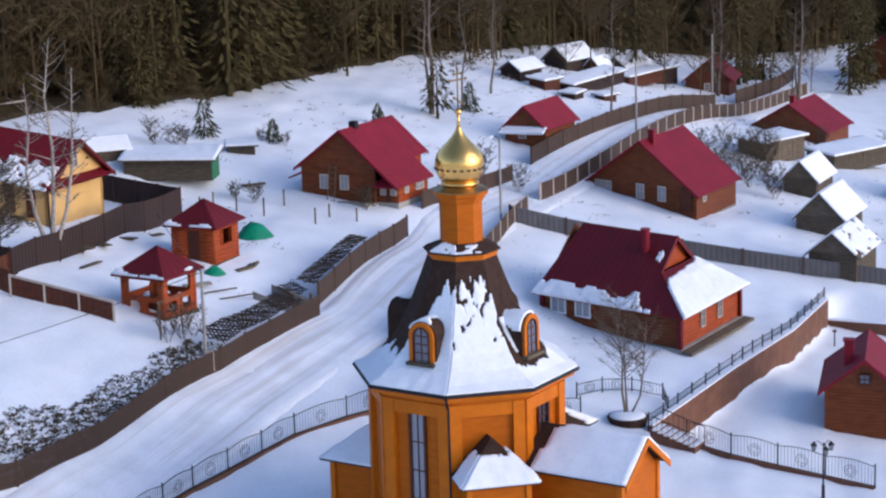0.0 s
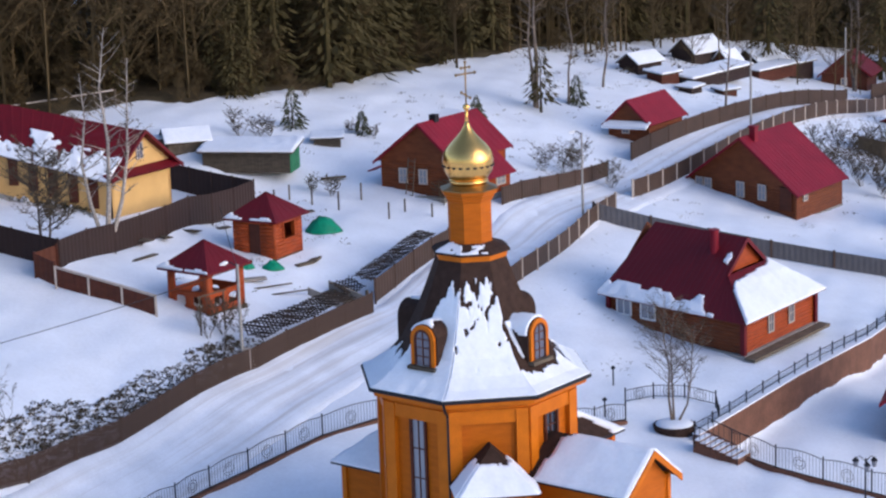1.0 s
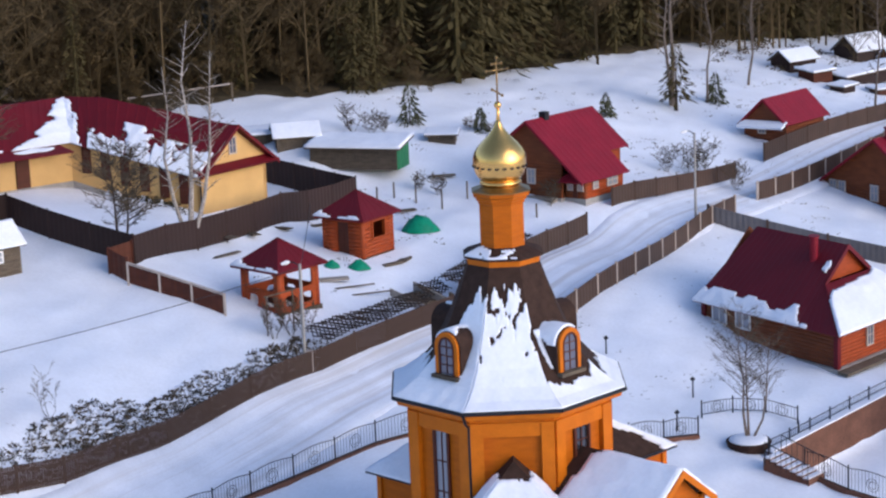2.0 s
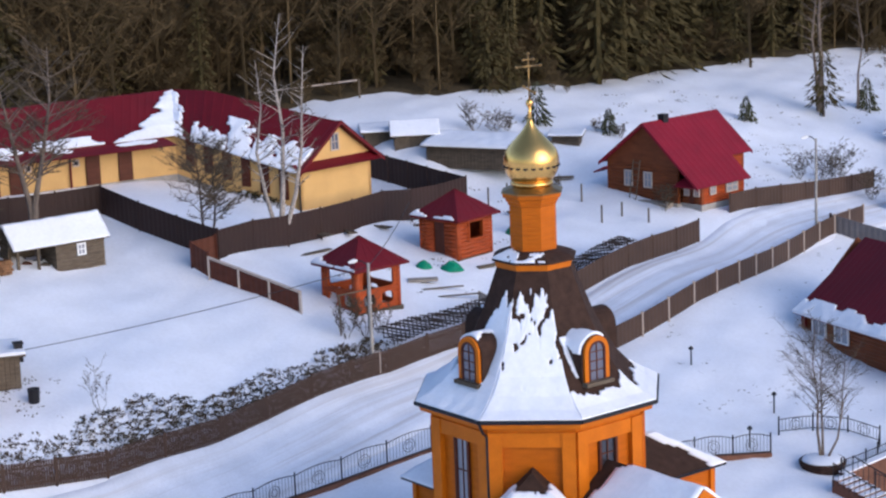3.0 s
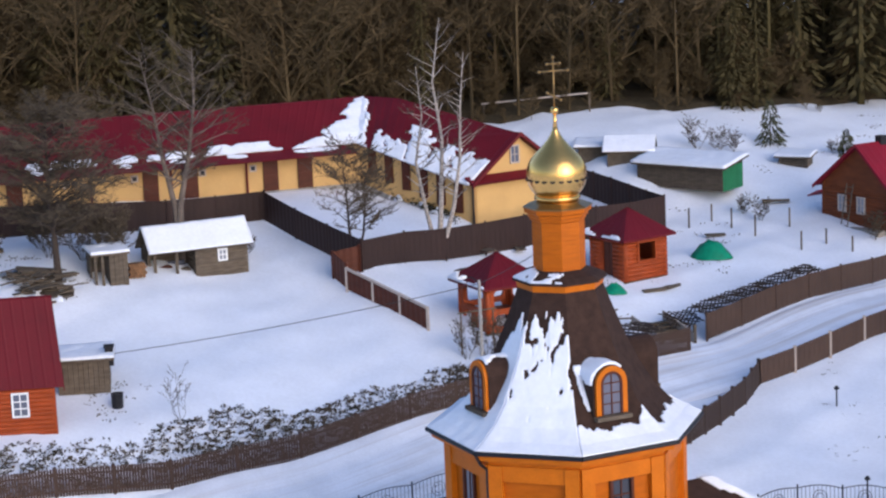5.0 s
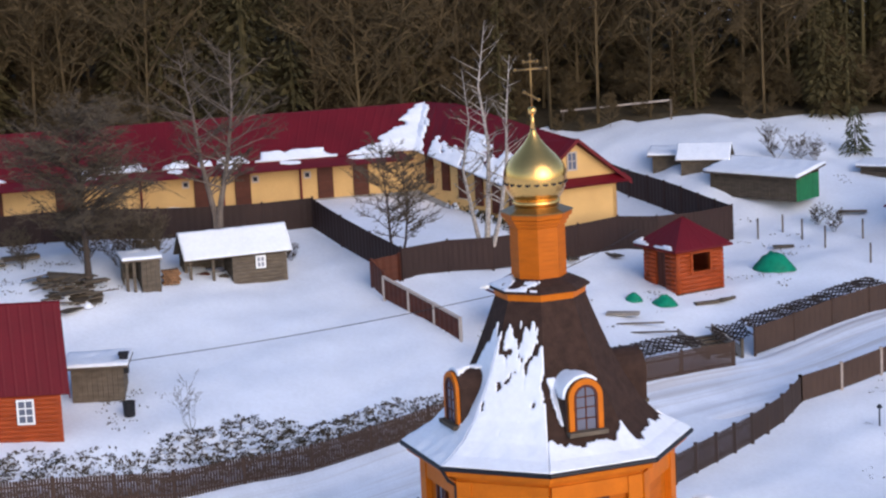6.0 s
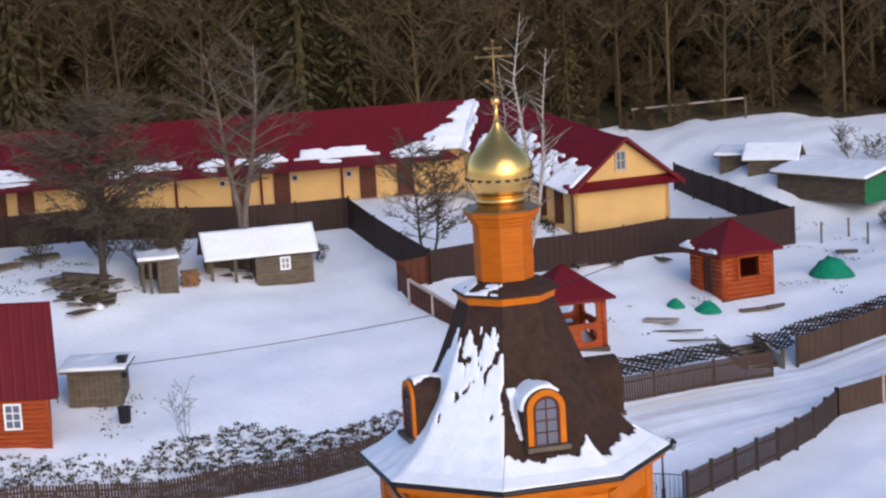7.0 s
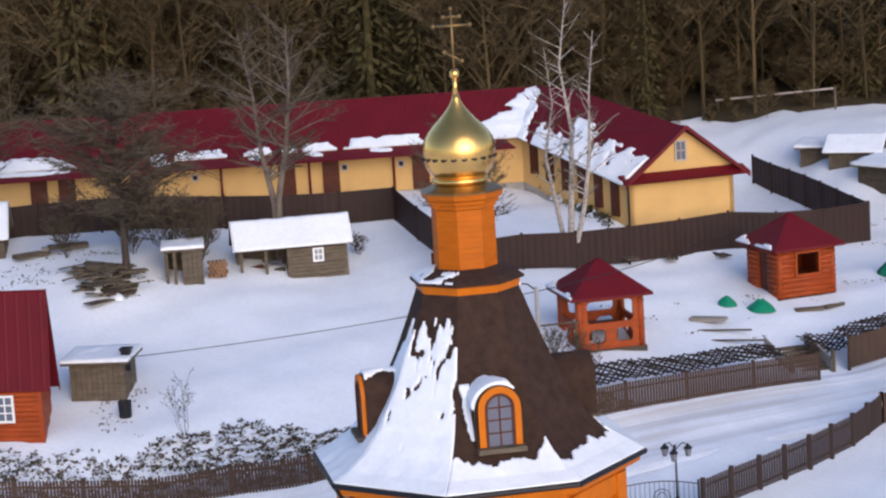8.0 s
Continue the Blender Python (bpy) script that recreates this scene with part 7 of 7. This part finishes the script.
def conifer_arrays(rg, h, r, bare=0.06):
    """Trunk and ragged drooping sprays of one spruce or pine as raw triangles."""
    vs, fs = [], []
    n = 5
    for k in range(n):
        a = k * math.tau / n
        vs.append((0.013 * h * math.cos(a), 0.013 * h * math.sin(a), 0))
    vs.append((0, 0, h))
    for k in range(n):
        fs.append((k, (k + 1) % n, n))
    fill = 0.7 + 0.3 * rg.random()
    for b in range(int((1050 if h > 8 else 420) * fill)):
        f = rg.random() ** 1.15
        z = h * (bare + (0.985 - bare) * f)
        full = r * (1 - f) ** (0.65 if bare < 0.2 else 0.4) * (0.55 + 0.6 * rg.random()) + 0.12
        rad = full * (0.35 + 0.65 * rg.random() ** 0.6)
        a = rg.uniform(0, math.tau)
        ca, sa = math.cos(a), math.sin(a)
        dz = (-0.34 if bare < 0.2 else 0.05) * rad * (0.3 + 1.0 * rg.random())
        wd = (0.038 * full + 0.022 * min(1.6, h / 8)) * rg.uniform(0.6, 1.3)
        i = len(vs)
        start = max(0.05, rad - 0.36 * full)
        t = rg.uniform(-0.1, 0.1)
        vs += [(start * ca, start * sa, z + 0.4 * dz + 0.08), (0.75 * rad * ca - wd * sa, 0.75 * rad * sa + wd * ca, z + 0.75 * dz - t), (0.75 * rad * ca + wd * sa, 0.75 * rad * sa - wd * ca, z + 0.75 * dz + t), (rad * ca, rad * sa, z + dz - 0.06)]
        fs += [(i, i + 1, i + 2), (i + 1, i + 3, i + 2)]
    return np.array(vs), fs


def bare_arrays(rg, h, spread=0.6):
    """A leafless tree: three-sided stem and limbs, and a haze of fine twigs."""
    vs, fs = [], []

    def limb(p, q, ra, rb):
        way = (q - p).normalized()
        u = way.orthogonal().normalized()
        v = way.cross(u)
        i = len(vs)
        for c, rad in ((p, ra), (q, rb)):
            for k in range(3):
                a = k * math.tau / 3
                vs.append(tuple(c + (u * math.cos(a) + v * math.sin(a)) * rad))
        for k in range(3):
            fs.extend([(i + k, i + (k + 1) % 3, i + 3 + (k + 1) % 3), (i + k, i + 3 + (k + 1) % 3, i + 3 + k)])

    def twig(p, q, w):
        side = (q - p).orthogonal().normalized() * w
        side = Matrix.Rotation(rg.uniform(0, 6.28), 3, (q - p).normalized()) @ side
        i = len(vs)
        vs.extend([tuple(p - side), tuple(p + side), tuple(q)])
        fs.append((i, i + 1, i + 2))

    top = Vector((rg.uniform(-0.6, 0.6), rg.uniform(-0.6, 0.6), h))
    limb(Vector((0, 0, 0)), top * 0.6, 0.008 * h, 0.005 * h)
    limb(top * 0.6, top, 0.005 * h, 0.02)
    for k in range(20):
        f = 0.14 + 0.82 * rg.random()
        p = top * f
        a = rg.uniform(0, math.tau)
        ln = h * (1.1 - f) * rg.uniform(0.3, 0.55)
        q = p + Vector((math.cos(a) * ln * spread, math.sin(a) * ln * spread, ln * 0.8))
        limb(p, q, 0.035, 0.012)
        for s in range(11):
            m = p.lerp(q, rg.uniform(0.2, 1.0))
            a2 = a + rg.uniform(-1.5, 1.5)
            l2 = 0.35 + ln * rg.uniform(0.2, 0.5)
            e2 = m + Vector((math.cos(a2) * l2 * 0.75, math.sin(a2) * l2 * 0.75, l2 * rg.uniform(0.2, 0.8)))
            twig(m, e2, 0.036)
            for g in range(3):
                m3 = m.lerp(e2, rg.uniform(0.3, 0.95))
                twig(m3, m3 + Vector((rg.uniform(-1, 1), rg.uniform(-1, 1), rg.uniform(-0.1, 1.0))) * (0.35 + 0.3 * l2), 0.032)
    return np.array(vs), fs


def scatter(name, mat, variants, spots, label, category):
    allv, allf, off = [], [], 0
    for k, (x, y, s, turn) in enumerate(spots):
        v, f = variants[k % len(variants)]
        c, sn = math.cos(turn), math.sin(turn)
        p = np.stack([(v[:, 0] * c - v[:, 1] * sn) * s + x, (v[:, 0] * sn + v[:, 1] * c) * s + y, v[:, 2] * s + gz(x, y) - 0.2], -1)
        allv.append(p)
        allf.append(np.array(f) + off)
        off += len(v)
    me = bpy.data.meshes.new(name)
    me.from_pydata(np.concatenate(allv).tolist(), [], np.concatenate(allf).tolist())
    me.materials.append(mat)
    return tagged(new(name, me), label, category, kind="stuff")


rg = random.Random(11)
spruces = [conifer_arrays(rg, 13 + 6 * rg.random(), 1.9 + 0.9 * rg.random()) for _ in range(9)]
pines = [conifer_arrays(rg, 16 + 4 * rg.random(), 1.9 + 0.6 * rg.random(), 0.5) for _ in range(4)]
bares = [bare_arrays(rg, 11 + 5 * rg.random(), 0.45 + 0.3 * rg.random()) for _ in range(9)]
thickets = [bare_arrays(rg, 3.0 + 1.5 * rg.random(), 1.0) for _ in range(4)]
sp, pi, ba, th = [], [], [], []
x = -100.0
while x < 125:
    base = edge_y(x)
    depth = 0.0
    far = 1.35 if x > 40 else 1.0
    while depth < 30:
        jx = x + rg.uniform(-1.2, 1.2)
        y = base + depth + rg.uniform(-1, 1) + 1.2 * noise.noise(Vector((x * 0.2, 0, 7)))
        brown = noise.noise(Vector((jx * 0.05, y * 0.05, 3.0))) + (0.35 if jx < -9 else -0.10)
        if brown > 0.1:
            if rg.random() < 0.80:
                ba.append((jx, y, rg.uniform(0.75, 1.2), rg.uniform(0, 6.28)))
            if rg.random() < 0.24:
                sp.append((jx + 0.8, y + 0.6, rg.uniform(0.45, 1.1), rg.uniform(0, 6.28)))
        else:
            if rg.random() < 0.16:
                ba.append((jx, y, rg.uniform(0.7, 1.1), rg.uniform(0, 6.28)))
            if rg.random() < 0.86:
                (pi if rg.random() < 0.16 else sp).append((jx, y, rg.uniform(0.55, 1.2), rg.uniform(0, 6.28)))
        if depth < 9:
            for _ in range(2):
                th.append((jx + rg.uniform(-1, 1), y + rg.uniform(-1.5, 0.8), rg.uniform(0.4, 1.1) * min(1, 0.45 + depth * 0.2), rg.uniform(0, 6.28)))
        depth += 2.3 * far
    x += 2.3 * far
for x, y in ((51.5, 111), (53, 113.5), (54.5, 116.5), (57, 119), (63.5, 113.5), (66, 116.5), (68, 119.5), (70, 126), (41, 104), (38.5, 101)):
    sp.append((x, y, rg.uniform(0.6, 0.95), rg.uniform(0, 6.28)))
for x, y in ((43.5, 98.5), (46, 99.5), (49.5, 101), (52, 104), (40, 97.5), (36.5, 99), (33, 95.5), (30.5, 94.5), (26, 88), (55, 106.5), (59, 112)):
    ba.append((x, y, rg.uniform(0.35, 0.7), rg.uniform(0, 6.28)))
for _ in range(95):
    x = rg.uniform(8, 78)
    ba.append((x, edge_y(x) - rg.uniform(-1, 7) * (0.4 + 0.6 * (x > 20)), rg.uniform(0.7, 1.15), rg.uniform(0, 6.28)))
scatter("spruce_wood", NEEDLE, spruces, sp, "dense dark spruce wood behind the village", "forest")
scatter("pine_wood", NEEDLE, pines, pi, "tall dark pines standing in the spruce wood", "forest")
scatter("bare_wood", BROWNBRUSH, bares, ba, "leafless brown trees along the edge of the wood", "forest")
scatter("undergrowth", BROWNBRUSH, thickets, th, "leafless brown thicket along the wood's edge", "undergrowth")

# litter under the wood, its edge ragged
fx, rows = np.arange(-130, 140.1, 1.0), []
bm = bmesh.new()
prev = None
for x in fx:
    rag = edge_y(x) - 0.6 + 1.1 * noise.noise(Vector((x * 0.35, 0, 2))) + 0.5 * noise.noise(Vector((x * 1.1, 4, 2)))
    row = []
    for d in (0, 0.8, 2, 4, 7, 11, 16, 22, 30, 42, 70, 110, 170):
        y = rag + d
        row.append(bm.verts.new((x, y, gz(x, y) + (-0.12 if d == 0 else 0.14) + 0.12 * noise.noise(Vector((x * 0.6, y * 0.6, 0))))))
    if prev:
        for a in range(len(row) - 1):
            bm.faces.new((prev[a], prev[a + 1], row[a + 1], row[a]))
    prev = row
smooth(tagged(link_mesh("forest_floor", bm, LITTER), "brown litter and brush on the forest floor", "forest floor", kind="structure"))

for k, (x, y, h) in enumerate(((-3.7, 54.9, 2.6), (0.5, 54.7, 1.5), (13.5, 66.5, 4.6), (16.4, 69.2, 2.2), (8.6, 62.5, 1.6), (-21.0, 66.0, 9.0))):
    spruce(x, y, h, 80 + k, "young dark green spruce in the snowy field", 0.19 if h == 4.6 else 0.06)

# ---- true size ----
# the plan above is laid out in paces of 1.28 m
PACE = 1.28
for me in {ob.data for ob in bpy.data.objects if ob.type == "MESH"}:
    me.transform(Matrix.Scale(PACE, 4))
for ob in bpy.data.objects:
    if ob.type in ("MESH", "EMPTY"):
        m = ob.matrix_basis.copy()
        m.translation *= PACE
        ob.matrix_basis = m
